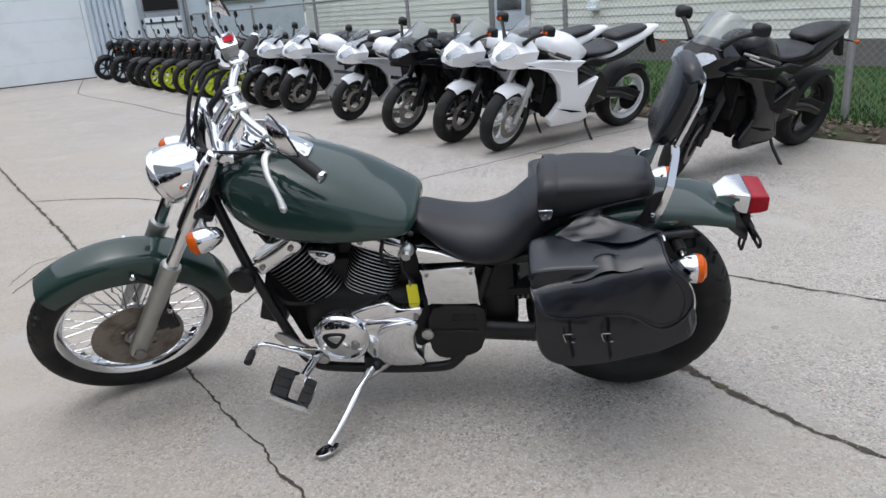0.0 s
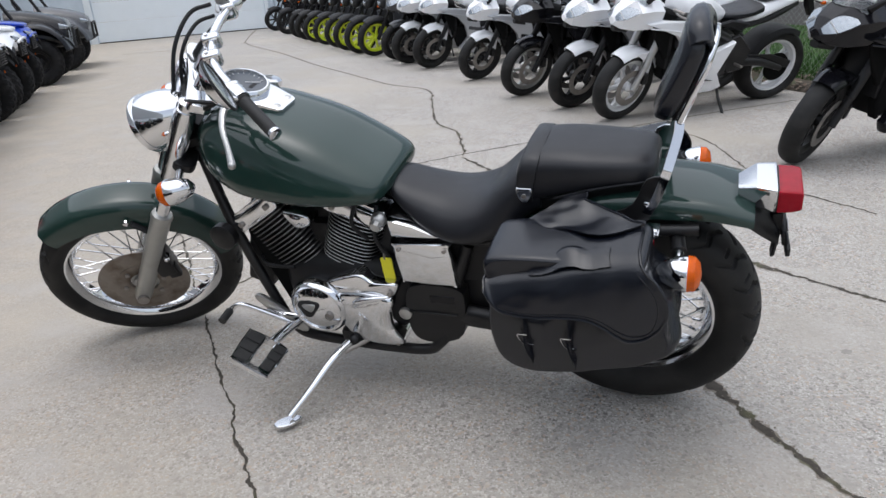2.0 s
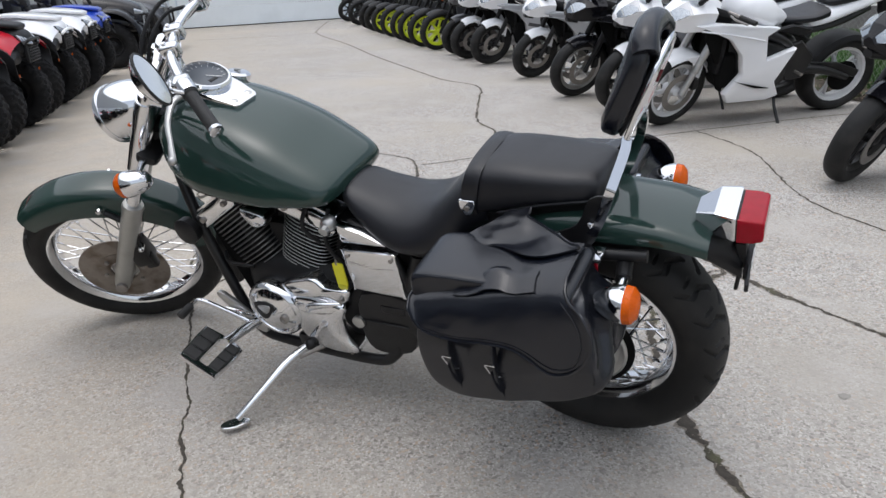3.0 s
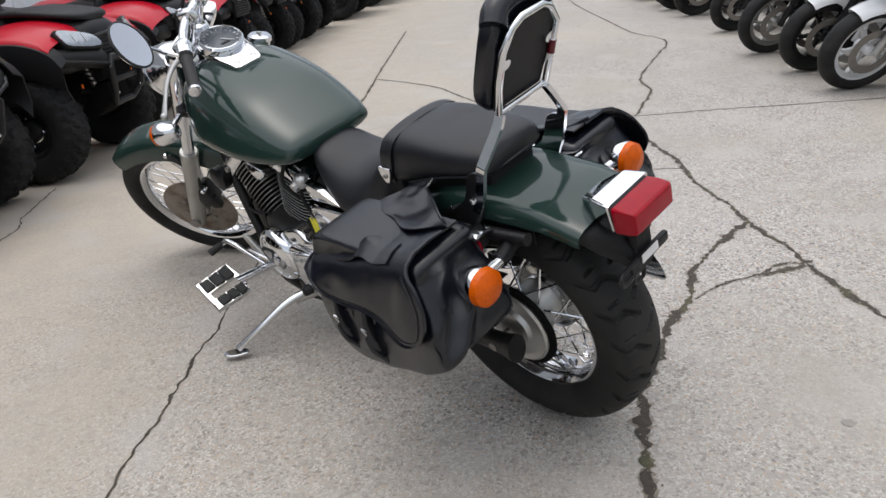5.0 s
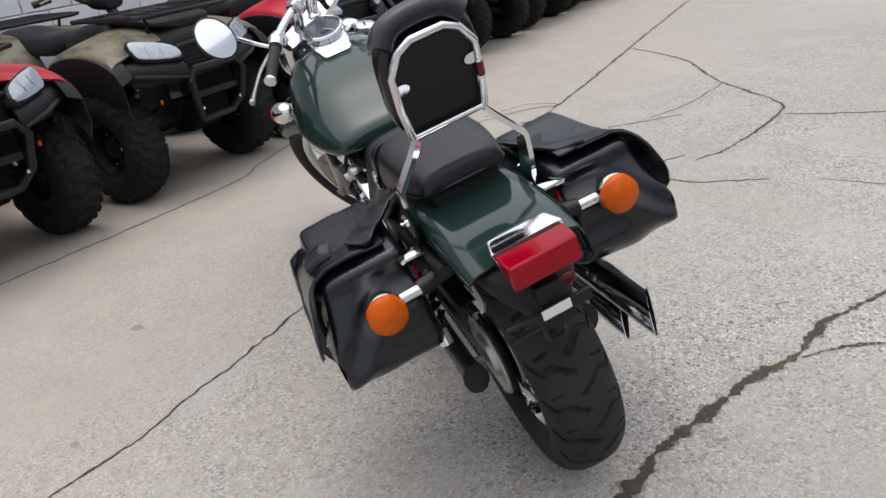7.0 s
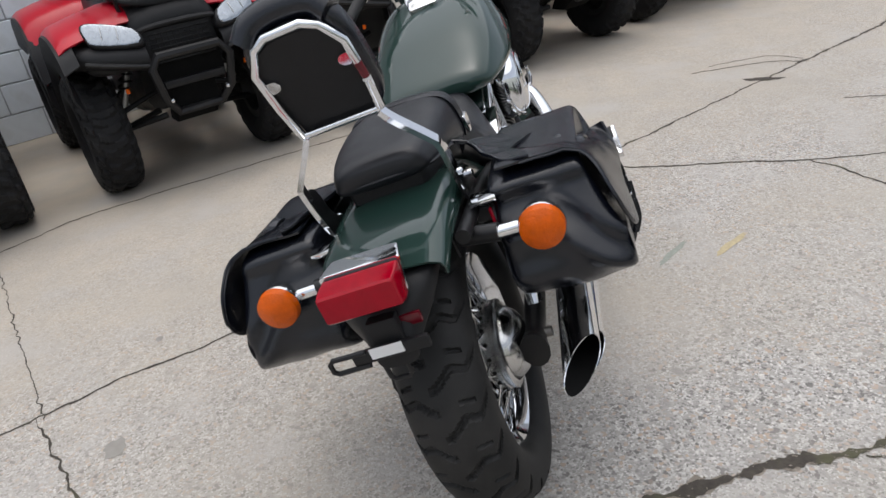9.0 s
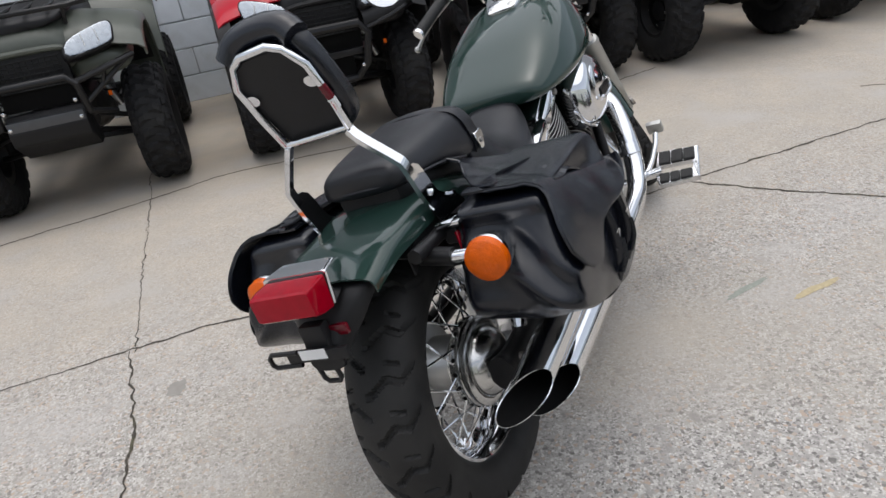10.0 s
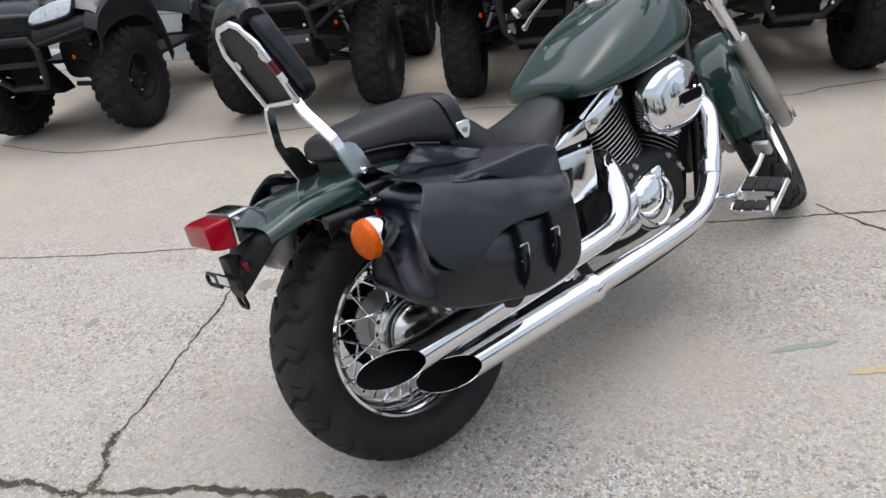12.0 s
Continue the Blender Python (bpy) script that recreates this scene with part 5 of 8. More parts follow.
# side covers, foot gear, stand, chain
for s in (1, -1):
    cov = part("side_cover", slab(rounded([(0.62, 0.562), (0.61, 0.574), (0.475, 0.58), (0.46, 0.57), (0.455, 0.46), (0.466, 0.447), (0.6, 0.45), (0.612, 0.462)], 3), 0.11 * s, 0.153 * s, 0.008, 2), CHROME, bike, "chrome side cover")
    for x, z in ((0.603, 0.56), (0.472, 0.564)):
        part("cover_screw", lathe([(0.006, 0.151 * s), (0.006, 0.158 * s)], 10, "y", (x, 0, z)), STEEL, cov)
    part("cover_wing", slab([(0.63, 0.642), (0.625, 0.588), (0.478, 0.592), (0.56, 0.624)], 0.11 * s, 0.14 * s, 0.008, 2), CHROME, bike, "chrome triangular frame cover")
    rim_out = rounded([(1.078, 0.296), (1.072, 0.285), (1.0, 0.28), (0.955, 0.287), (0.945, 0.305), (0.95, 0.4), (0.958, 0.409), (1.06, 0.407), (1.072, 0.398)], 4)
    rim_in = rounded([(1.02, 0.305), (1.018, 0.298), (1.005, 0.296), (0.995, 0.297), (0.989, 0.305), (0.988, 0.384), (0.992, 0.392), (1.012, 0.391), (1.018, 0.384)], 4)
    ring = rings([[Vector((px, py * s, z)) for px, py in loop] for loop, z in ((rim_out, -0.012), (rim_out, 0.004), ([(px * 0.96 + 0.04 * 1.008, py * 0.96 + 0.04 * 0.345) for px, py in rim_out], 0.007), (rim_in, 0.006), (rim_in, -0.012))], closed=True)
    bmesh.ops.recalc_face_normals(ring, faces=ring.faces)
    board = part("floorboard", ring, CHROME, bike, "chrome footrest with black rubber pads", m=Matrix.Translation((1.015, 0, 0.294)) @ Matrix.Rotation(radians(-29), 4, "Y") @ Matrix.Translation((-1.01, 0, 0)))
    for x0, x1, y0, y1 in ((1.022, 1.072, 0.29, 0.325), (1.022, 1.071, 0.327, 0.362), (1.022, 1.068, 0.364, 0.397), (0.95, 0.986, 0.294, 0.322), (0.95, 0.986, 0.324, 0.353), (0.952, 0.986, 0.355, 0.39)):
        part("rubber_pad", slab([(x1, y0 * s), (x0, y0 * s), (x0, y1 * s), (x1, y1 * s)], 0.004, 0.0125, 0.003, 1, plane="xy"), RUBBER, board)
    part("footrest_stem", tube([(0.97, 0.14 * s, 0.27), (0.985, 0.2 * s, 0.285), (1.0, 0.3 * s, 0.295)], 0.015, 12), CHROME, bike, "chrome footrest stem")
    part("footrest_mount", slab(rounded([(1.11, 0.35), (1.085, 0.365), (1.0, 0.3), (0.955, 0.265), (0.965, 0.24), (1.02, 0.262)], 3), 0.165 * s, 0.18 * s, 0.004, 2), SATIN, bike, "alloy footrest mount")
part("gear_pedal", joined(tube([(0.99, 0.19, 0.28), (1.06, 0.21, 0.33), (1.13, 0.225, 0.365), (1.165, 0.235, 0.35)], 0.008, 10), rod((1.165, 0.225, 0.35), (1.168, 0.275, 0.345), 0.008)), CHROME, bike, "chrome gear pedal")
part("pedal_rubber", rod((1.167, 0.24, 0.348), (1.168, 0.285, 0.344), 0.0125, 12), RUBBER, bike)
part("gear_link", rod((1.08, 0.19, 0.32), (0.9, 0.18, 0.3), 0.006), CHROME, bike)
bp_ = part("brake_pedal", tube([(0.99, -0.2, 0.27), (1.09, -0.235, 0.27), (1.16, -0.26, 0.32), (1.196, -0.266, 0.356)], 0.009, 10), CHROME, bike, "chrome brake pedal")
part("pedal_pad", box(1.203, -0.267, 0.374, 0.02, 0.05, 0.042, 0.006, 2, Matrix.Translation((1.203, -0.267, 0.374)) @ Matrix.Rotation(radians(-25), 4, "Y") @ Matrix.Translation((-1.203, 0.267, -0.374))), SATIN, bp_)
stand = part("side_stand", tube([(0.80, 0.165, 0.235), (0.835, 0.25, 0.222), (0.875, 0.35, 0.18), (0.915, 0.425, 0.14)], [0.013, 0.012, 0.011, 0.011], 12), CHROME, bike, "chrome side stand")
part("stand_foot", slab(rounded([(0.9, 0.425), (0.915, 0.47), (0.945, 0.49), (0.962, 0.478), (0.955, 0.45), (0.93, 0.425)], 3), -0.004, 0.006, 0.002, 1, "xy"), CHROME, stand, m=Matrix.Translation((0.922, 0.435, 0.124)) @ Matrix.Rotation(radians(13.6), 4, "X") @ Matrix.Translation((-0.93, -0.455, 0)))
part("stand_pivot", joined(box(0.805, 0.16, 0.235, 0.07, 0.04, 0.06, 0.01), ball((0.80, 0.18, 0.235), 0.02)), BLACK, stand)
part("stand_spring", tube([(0.76, 0.17, 0.23), (0.82, 0.22, 0.215)], 0.007, 8, smooth=False), STEEL, stand)
chain = part("drive_chain", joined(rod((0.57, 0.077, 0.405), (0.0, 0.077, 0.44), 0.01, 6), rod((0.57, 0.077, 0.275), (0.0, 0.077, 0.218), 0.01, 6)), STEEL, bike, "dark steel drive chain")
link_mesh = None
for i in range(34):
    for z0, z1 in ((0.405, 0.44), (0.275, 0.218)):
        p = Vector((0.57, 0.077, z0)).lerp(Vector((0, 0.077, z1)), i / 34)
        if link_mesh is None:
            link_mesh = part("chain_link", box(0, 0, 0, 0.013, 0.024, 0.016, 0.004, 1), BLACK, chain, m=Matrix.Translation(p)).data
        else:
            part("chain_link", link_mesh, None, chain, m=Matrix.Translation(p))
guard_rows = [[(0.5 - 0.5 * i / 8, y, 0.46 + 0.02 * i / 8 - d) for y, d in ((0.065, 0), (0.105, 0.0), (0.11, 0.02))] for i in range(9)]
part("chain_guard", thick(sheet(guard_rows), 0.002), PLASTIC, bike, "black chain guard")
# Added filler: black boxes darken the open space ahead of the rear wheel.
part("rear_fill", joined(box(0.405, 0, 0.45, 0.12, 0.21, 0.3, 0.03), box(0.4, 0, 0.3, 0.1, 0.14, 0.12, 0.02)), PLASTIC, bike, "black filler box ahead of the rear wheel")
part("side_box", slab(rounded([(0.6, 0.43), (0.46, 0.435), (0.44, 0.38), (0.46, 0.27), (0.52, 0.235), (0.6, 0.235), (0.625, 0.3)], 3), 0.1, 0.15, 0.01, 2), BLACK, bike, "black lower side cover")
part("side_ledge", box(0.54, 0.15, 0.345, 0.15, 0.012, 0.006, 0.002, 1), BLACK, bike)
part("side_recess", box(0.505, 0.149, 0.395, 0.075, 0.006, 0.028, 0.003, 1), GLOSSBLACK, bike)
part("side_knob", lathe([(0.019, 0.148), (0.019, 0.158), (0.014, 0.161)], 20, "y", (0.625, 0, 0.335)), SATIN, bike)
part("battery_box", box(0.5, 0, 0.47, 0.22, 0.2, 0.2, 0.02), PLASTIC, bike)
part("key_tag", box(0.655, 0.14, 0.482, 0.034, 0.003, 0.072, 0.003, 1), YELLOW, bike, "bright yellow key tag")
part("tag_ring", tube([(0.66, 0.13, 0.534), (0.66, 0.138, 0.519), (0.657, 0.14, 0.512)], 0.004, 6), STEEL, bike)

# saddlebags
def along(*pairs):
    """A smooth function through pairs of (place, value)."""
    line = spline([(p, q, 0) for p, q in pairs], 8)
    xs, ys = [v.x for v in line], [v.y for v in line]
    if xs[0] > xs[-1]:
        xs, ys = xs[::-1], ys[::-1]
    return lambda v: float(np.interp(v, xs, ys))


def soft(x, y, z, s):
    """How far soft leather swells at a place."""
    return 0.006 * noise.noise((x * 6.5, y * 7, z * 6.5 + 4 * s)) + 0.0022 * noise.noise((x * 15, y * 15, z * 15 + s))


def saddlebag(s):
    """One soft bag with a square end panel; s is 1 on the left and -1 on the right."""
    drop = 0.0 if s > 0 else 0.014
    outline = [Vector((a, b, 0)) for a, b in ((0.288, 0.69), (0.12, 0.7), (-0.036, 0.7), (-0.06, 0.66), (-0.086, 0.615), (-0.118, 0.558), (-0.121, 0.51), (-0.062, 0.458), (0.04, 0.426), (0.13, 0.407), (0.215, 0.404), (0.266, 0.43), (0.286, 0.5), (0.29, 0.62))]
    line = spline(outline, 8, closed=True)
    cx, cz = 0.09, 0.55
    loops = []
    for y, g in [(v.x, v.y) for v in spline([(a, b, 0) for a, b in [(0.166, 0.86), (0.172, 0.95), (0.19, 0.995), (0.25, 1.0), (0.31, 1.0), (0.352, 1.0), (0.37, 0.992), (0.379, 0.965), (0.382, 0.92), (0.384, 0.7), (0.385, 0.35)]], 4)]:
        loop = []
        for p in line:
            top = max(0.0, min(1.0, (p.y - 0.55) / 0.15))
            yy = y - 0.042 * top * max(0.0, y - 0.166) / 0.22
            q = Vector((cx + (p.x - cx) * g, yy, cz + (p.y - cz) * g - drop * top))
            rear = max(0.0, min(1.0, (0.0 - q.x) / 0.06)) * (1 if g > 0.93 else 0)
            k = soft(q.x, q.y, q.z, s)
            q += Vector((p.x - cx, 0, p.y - cz)).normalized() * k * (0.8 + 0.5 * rear) + Vector((0, k * 0.7, 0))
            ridge = q.z - (0.612 - 0.52 * (yy - 0.19) + 0.02 * math.sin(yy * 30))
            q.x += rear * (0.013 * math.exp(-((ridge - 0.038) / 0.026) ** 2) - 0.008 * math.exp(-(ridge / 0.017) ** 2) + 0.008 * math.exp(-((ridge + 0.05) / 0.03) ** 2))
            q.y *= s
            loop.append(q)
        loops.append(loop)
    bag = part("saddlebag", rings(loops), LEATHER, bike, "soft creased black leather saddlebag", sharp=180)

    # the lid: flat over the top, a soft shoulder, then a face that ends in a waved hem
    hem = along((0, 0.632), (0.03, 0.602), (0.09, 0.586), (0.24, 0.580), (0.42, 0.588), (0.56, 0.588), (0.67, 0.575), (0.77, 0.556), (0.85, 0.547), (0.93, 0.556), (0.98, 0.58), (1.0, 0.61))
    rear = along((0.5, -0.06), (0.55, -0.082), (0.585, -0.097), (0.62, -0.104), (0.65, -0.099), (0.68, -0.08), (0.705, -0.052), (0.72, -0.043), (0.76, -0.04))
    fore = along((0.5, 0.262), (0.58, 0.276), (0.62, 0.284), (0.68, 0.292), (0.76, 0.292))
    face = along((0.5, 0.404), (0.55, 0.402), (0.6, 0.394), (0.65, 0.381), (0.68, 0.37), (0.7, 0.358), (0.715, 0.34))
    lobe = 0.002 if s > 0 else -0.008
    rows = []
    for i in range(61):
        u = i / 60
        tilt = (0.066 if s > 0 else 0.09) * (1 - u) ** 1.15
        z_end = hem(u) - drop
        row = []
        for j in range(15):
            v = j / 14
            x = fore(0.74) + (rear(0.74) - fore(0.74)) * u
            y = 0.196 + 0.122 * v
            z = 0.722 - drop - 0.004 * math.sin(math.pi * v) * (1 - u) - tilt * (0.7 + 0.3 * v) - 0.006 * math.sin(math.pi * u) * v
            z += 0.006 * noise.noise((x * 9, y * 7, 3 * s)) + 0.003 * noise.noise((x * 20, y * 20, 5 * s))
            row.append((x, y, z))
        z_top = 0.712 - drop - tilt - 0.006 * math.sin(math.pi * u)
        for j in range(25):
            v = j / 24
            z = z_top + (z_end - z_top) * v
            flat_z = z + (drop + tilt) * (1 - v) + drop * v
            x = fore(flat_z) + (rear(flat_z) - fore(flat_z)) * u
            y = face(flat_z) + lobe * v * max(0.0, u - 0.3)
            dents = 0.006 * noise.noise((x * 13, 0.3, flat_z * 4 + 7 * s)) + 0.003 * noise.noise((x * 22 + flat_z * 14, 0.8, flat_z * 16 + s))
            row.append((x + 0.003 * noise.noise((flat_z * 22, x * 5, s)), y + dents * (0.4 + 0.6 * math.sin(math.pi * min(1, v + 0.25))), z))
        rows.append([Vector((a, b * s, c)) for a, b, c in row])
    lid = part("lid", thick(sheet(rows), 0.0045), LEATHER, bag, "black leather lid with a waved hem", sharp=75)
    edge = rows[0][15:] + [r[-1] for r in rows[1:-1]] + rows[-1][:4:-1]
    part("lid_binding", tube([p + Vector((0, 0.001 * s, 0)) for p in edge], 0.0032, 6, smooth=False), LEATHER, lid)
    inset = [r[-3] for r in rows[4:-4]] + [rows[-4][j] for j in range(36, 16, -1)]
    part("lid_seam", tube([p + Vector((0, 0.0014 * s, 0)) for p in inset], 0.0009, 5, smooth=False), VINYL, lid)

    # carry handle: a flat strap sewn down at both ends and arched between
    strap = []
    for i in range(25):
        u = i / 24
        arch = math.sin(math.pi * min(1, max(0, (u - 0.16) / 0.68))) ** 2
        base = rows[int(18 + 31 * u)]
        row = []
        for j in range(5):
            p = base[11 + j].copy()
            p.z += 0.003 + 0.019 * arch - 0.004 * abs(j - 2) * arch
            p.y += 0.006 * s * (1 - arch)
            row.append(p)
        strap.append(row)
    part("handle", thick(sheet(strap), 0.004), LEATHER, bag, "leather carry handle", sharp=60)

    yoke = []
    for i in range(25):
        v = i / 24
        f = 0.296 - 0.19 * v ** 1.1
        b = -0.04 + 0.14 * min(1, v * 1.5) ** 1.3
        row = []
        for j in range(25):
            u = j / 24
            x = f + (b - f) * u
            lap = math.exp(-(v / 0.14) ** 2)
            ruck = 0.008 * noise.noise((x * 11, v * 2.0, 3 * s)) + 0.003 * noise.noise((x * 26, v * 5, 3 * s))
            sag = math.sin(math.pi * v)
            reach = 0.02 * math.sin(u * 9 + s) * lap
            row.append(Vector((x, (0.24 + reach - 0.15 * v + ruck * 0.5) * s, 0.727 - (drop + 0.05 * (1 - u)) * (1 - v) + 0.026 * v ** 1.4 + ruck * (0.5 + 0.7 * sag) - 0.008 * sag + 0.004 * lap)))
        yoke.append(row)
    part("yoke", thick(sheet(yoke), 0.0045), LEATHER, bag, "rumpled leather yoke under the seat", sharp=70)
    part("yoke_binding", tube([r[-1] for r in yoke], 0.0034, 6, smooth=False), LEATHER, bag)
    for x in ((0.199, 0.101) if s > 0 else (0.189, 0.101)):
        lean = 0.012 if s > 0 else -0.004
        z = 0.516 if s > 0 else 0.51
        st = part("strap", tube([(x, 0.372 * s, 0.6), (x, 0.386 * s, 0.565), (x - 0.001, 0.391 * s, 0.53), (x - 0.004, 0.388 * s, 0.48), (x - 0.008, 0.374 * s, 0.435), (x - 0.01, 0.345 * s, 0.405), (x - 0.01, 0.31 * s, 0.396)], 0.0135, 8, flat=0.28), LEATHER, bag)
        ring = [(-0.012, -0.017), (0.009, -0.018), (0.013, -0.014), (0.0135, 0.013), (0.01, 0.018), (-0.01, 0.018)]
        part("buckle", tube([(x + a + lean * b * 20, (0.398 + 0.004 * b / 0.016) * s, z + b) for a, b in ring], 0.0022, 6, smooth=False), CHROME, st, "chrome strap buckle")
        part("strap_tail", tube([(x + 0.002, 0.4 * s, z), (x - 0.004, 0.399 * s, z - 0.035), (x - 0.012, 0.39 * s, z - 0.065)], [0.011, 0.011, 0.006], 8, flat=0.2), LEATHER, st)
    return bag


saddlebag(1)
saddlebag(-1)


# ---- row of motorcycles along the fence ----
def cast_wheel(parent, m, radius, width, rim, rim_mat, arms=5, dusty=False):
    w = part("wheel", lathe([(0.015, -0.07), (0.035, -0.06), (0.04, 0), (0.035, 0.06), (0.015, 0.07)], 16), rim_mat, parent, m=m)
    hw = width * 0.34
    part("rim", turn_ring([(rim + 0.01, hw), (rim - 0.012, hw - 0.008), (rim - 0.022, 0.02), (rim - 0.022, -0.02), (rim - 0.012, -hw + 0.008), (rim + 0.01, -hw), (rim - 0.03, -0.018), (rim - 0.03, 0.018)], 40), rim_mat, w)
    arm_mesh = None
    for i in range(arms):
        turn = Matrix.Rotation(2 * math.pi * i / arms, 4, "Y")
        if arm_mesh is None:
            arm_mesh = part("rim_arm", slab([(0.03, -0.022), (rim * 0.6, -0.013), (rim - 0.015, -0.035), (rim - 0.015, -0.018), (rim * 0.7, 0.0), (rim - 0.015, 0.018), (rim - 0.015, 0.035), (rim * 0.6, 0.013), (0.03, 0.022)], -0.014, 0.014, 0.004, 1), rim_mat, w, m=turn).data
        else:
            part("rim_arm", arm_mesh, None, w, m=turn)
    part("tyre", tyre_mesh(radius, width, rim, 2.0, 64, 14), DUSTY if dusty else TYRE, w, sharp=60)
    return w


def fairing_side(s, mat, parent, label=""):
    """A crisp side panel of a sports fairing: a spear over a notch, and a belly that sweeps back."""
    out = [(1.37, 0.82), (1.22, 0.838), (1.0, 0.815), (0.74, 0.785), (0.84, 0.73), (0.81, 0.55), (0.58, 0.63), (0.7, 0.38), (0.63, 0.26), (0.72, 0.225), (1.04, 0.225), (1.085, 0.3), (0.98, 0.45), (1.02, 0.6), (1.12, 0.72), (1.28, 0.79)]
    bm = slab(out, 0.15, 0.215, 0.016, 2)
    for v in bm.verts:
        bulge = 1 - ((v.co.z - 0.56) / 0.34) ** 2
        v.co.y = (v.co.y + 0.028 * bulge - 0.035 * max(0.0, v.co.x - 1.15) / 0.2) * s
    p = part("side_fairing", bm, mat, parent, label, sharp=30)
    part("fairing_crease", tube([(1.34, 0.19 * s, 0.79), (1.15, 0.232 * s, 0.765), (0.98, 0.238 * s, 0.73), (0.86, 0.236 * s, 0.7)], 0.006, 6), mat, p)
    # Solid near-black plates for slit and duct, their inner shade put into the colour.
    part("fairing_slit", slab([(1.02, 0.4), (0.86, 0.34), (0.74, 0.33), (0.86, 0.36)], 0.2 * s, 0.239 * s), DEEPBLACK, p)
    part("front_duct", slab([(1.09, 0.3), (1.13, 0.42), (1.1, 0.58), (1.02, 0.6), (0.98, 0.45)], 0.1 * s, 0.17 * s, 0.01, 1), DEEPBLACK, p)
    return p


def sport_bike(main, low_mat, rim_mat, label, m, screen=True, scale=1.0, steer=16, accent=None, amber=False):
    """A fully faired sports motorcycle, forward along x, rear axle over the origin."""
    b = thing("motorcycle", label, "motorcycle", "motorcycles in a row along the fence", m @ Matrix.Diagonal((scale, scale, scale * 0.95, 1)))
    WB = 1.385
    piv = Vector((WB - 0.03, 0, 0.295))
    st = Matrix.Translation(piv) @ Matrix.Rotation(radians(steer), 4, Vector((-0.41, 0, 0.91))) @ Matrix.Translation(-piv)
    fw = cast_wheel(b, st @ Matrix.Translation((WB, 0, 0.296)), 0.296, 0.12, 0.212, rim_mat)
    cast_wheel(b, Matrix.Translation((0, 0, 0.312)), 0.312, 0.182, 0.215, rim_mat)
    for s in (1, -1):
        part("brake_disc", turn_ring([(0.15, 0.07 * s), (0.15, 0.075 * s), (0.1, 0.075 * s), (0.1, 0.07 * s)], 32), STEEL, fw)
        a, t = Vector((WB, 0.1 * s, 0.29)), Vector((WB - 0.24, 0.1 * s, 0.86))
        fk = part("fork_leg", turned(tube([a, a.lerp(t, 0.3), a.lerp(t, 0.31), t], [0.024, 0.022, 0.028, 0.028], 10, smooth=False), st), SATIN if rim_mat is WHITERIM else BLACK, b)
        part("caliper", turned(box(WB - 0.1, 0.1 * s, 0.37, 0.05, 0.05, 0.09, 0.01), st), BLACK, fk)
    rows = []
    for i in range(13):
        a = radians(62 + i * 7.6)
        w = 0.058 + 0.012 * math.sin(i / 12 * math.pi)
        rows.append([Vector((WB + math.cos(a) * r, y, 0.296 + math.sin(a) * r)) for y, r in ((-w - 0.014, 0.27), (-w, 0.305), (-w * 0.5, 0.318), (w * 0.5, 0.318), (w, 0.305), (w + 0.014, 0.27))])
    mud = part("front_mudguard", turned(thick(sheet(rows), 0.004), st), main, b, sharp=60)
    for s in (1, -1):
        part("mudguard_flank", turned(slab([(WB + 0.02, 0.585), (WB - 0.1, 0.595), (WB - 0.17, 0.52), (WB - 0.16, 0.4), (WB - 0.1, 0.3), (WB - 0.075, 0.31), (WB - 0.1, 0.42), (WB - 0.06, 0.53)], 0.074 * s, 0.088 * s, 0.004, 1), st), main, mud)
    for s in (1, -1):
        fs = fairing_side(s, main if low_mat is None else low_mat, b)
        part("inner_panel", slab([(1.3, 0.8), (1.12, 0.76), (1.1, 0.5), (1.16, 0.52), (1.26, 0.7)], 0.12 * s, 0.15 * s, 0.01, 1), DEEPBLACK, fs)
        part("seat_panel", slab([(0.8, 0.74), (0.62, 0.72), (0.5, 0.68), (0.42, 0.74), (0.6, 0.78)], 0.13 * s, 0.165 * s, 0.01, 1), PLASTIC, fs)
        if accent:
            part("fairing_stripe", slab([(0.98, 0.56), (0.72, 0.5), (0.7, 0.54), (0.97, 0.6)], 0.2 * s, 0.2455 * s), accent, fs)
    nose_at = ((1.555, 0.85, 0.015, 0.848, 0.035, 0.825, 0.02, 0.80, 0.798), (1.515, 0.915, 0.045, 0.91, 0.11, 0.85, 0.07, 0.775, 0.77), (1.43, 0.975, 0.065, 0.97, 0.158, 0.9, 0.115, 0.765, 0.755), (1.32, 1.005, 0.08, 1.0, 0.182, 0.915, 0.15, 0.775, 0.765), (1.235, 0.985, 0.09, 0.98, 0.185, 0.91, 0.16, 0.83, 0.82))
    nose = part("nose_fairing", rings([[(x, 0, zt), (x, ya, za), (x, yb, zb), (x, yc, zc), (x, 0, z0), (x, -yc, zc), (x, -yb, zb), (x, -ya, za)] for x, zt, ya, za, yb, zb, yc, zc, z0 in nose_at]), main, b, sharp=18)

    def on_nose(u, v, s, lift):
        """A place on the flank of the nose: u from its tip to its rear, v from the crown to the cheek."""
        i = min(int(u), 3)
        p, q_, f = nose_at[i], nose_at[i + 1], u - min(int(u), 3)
        n = [a + (c - a) * f for a, c in zip(p, q_)]
        return Vector((n[0] + lift, (n[2] + (n[4] - n[2]) * v + lift * 0.6) * s, n[3] + (n[5] - n[3]) * v + lift * 0.6))

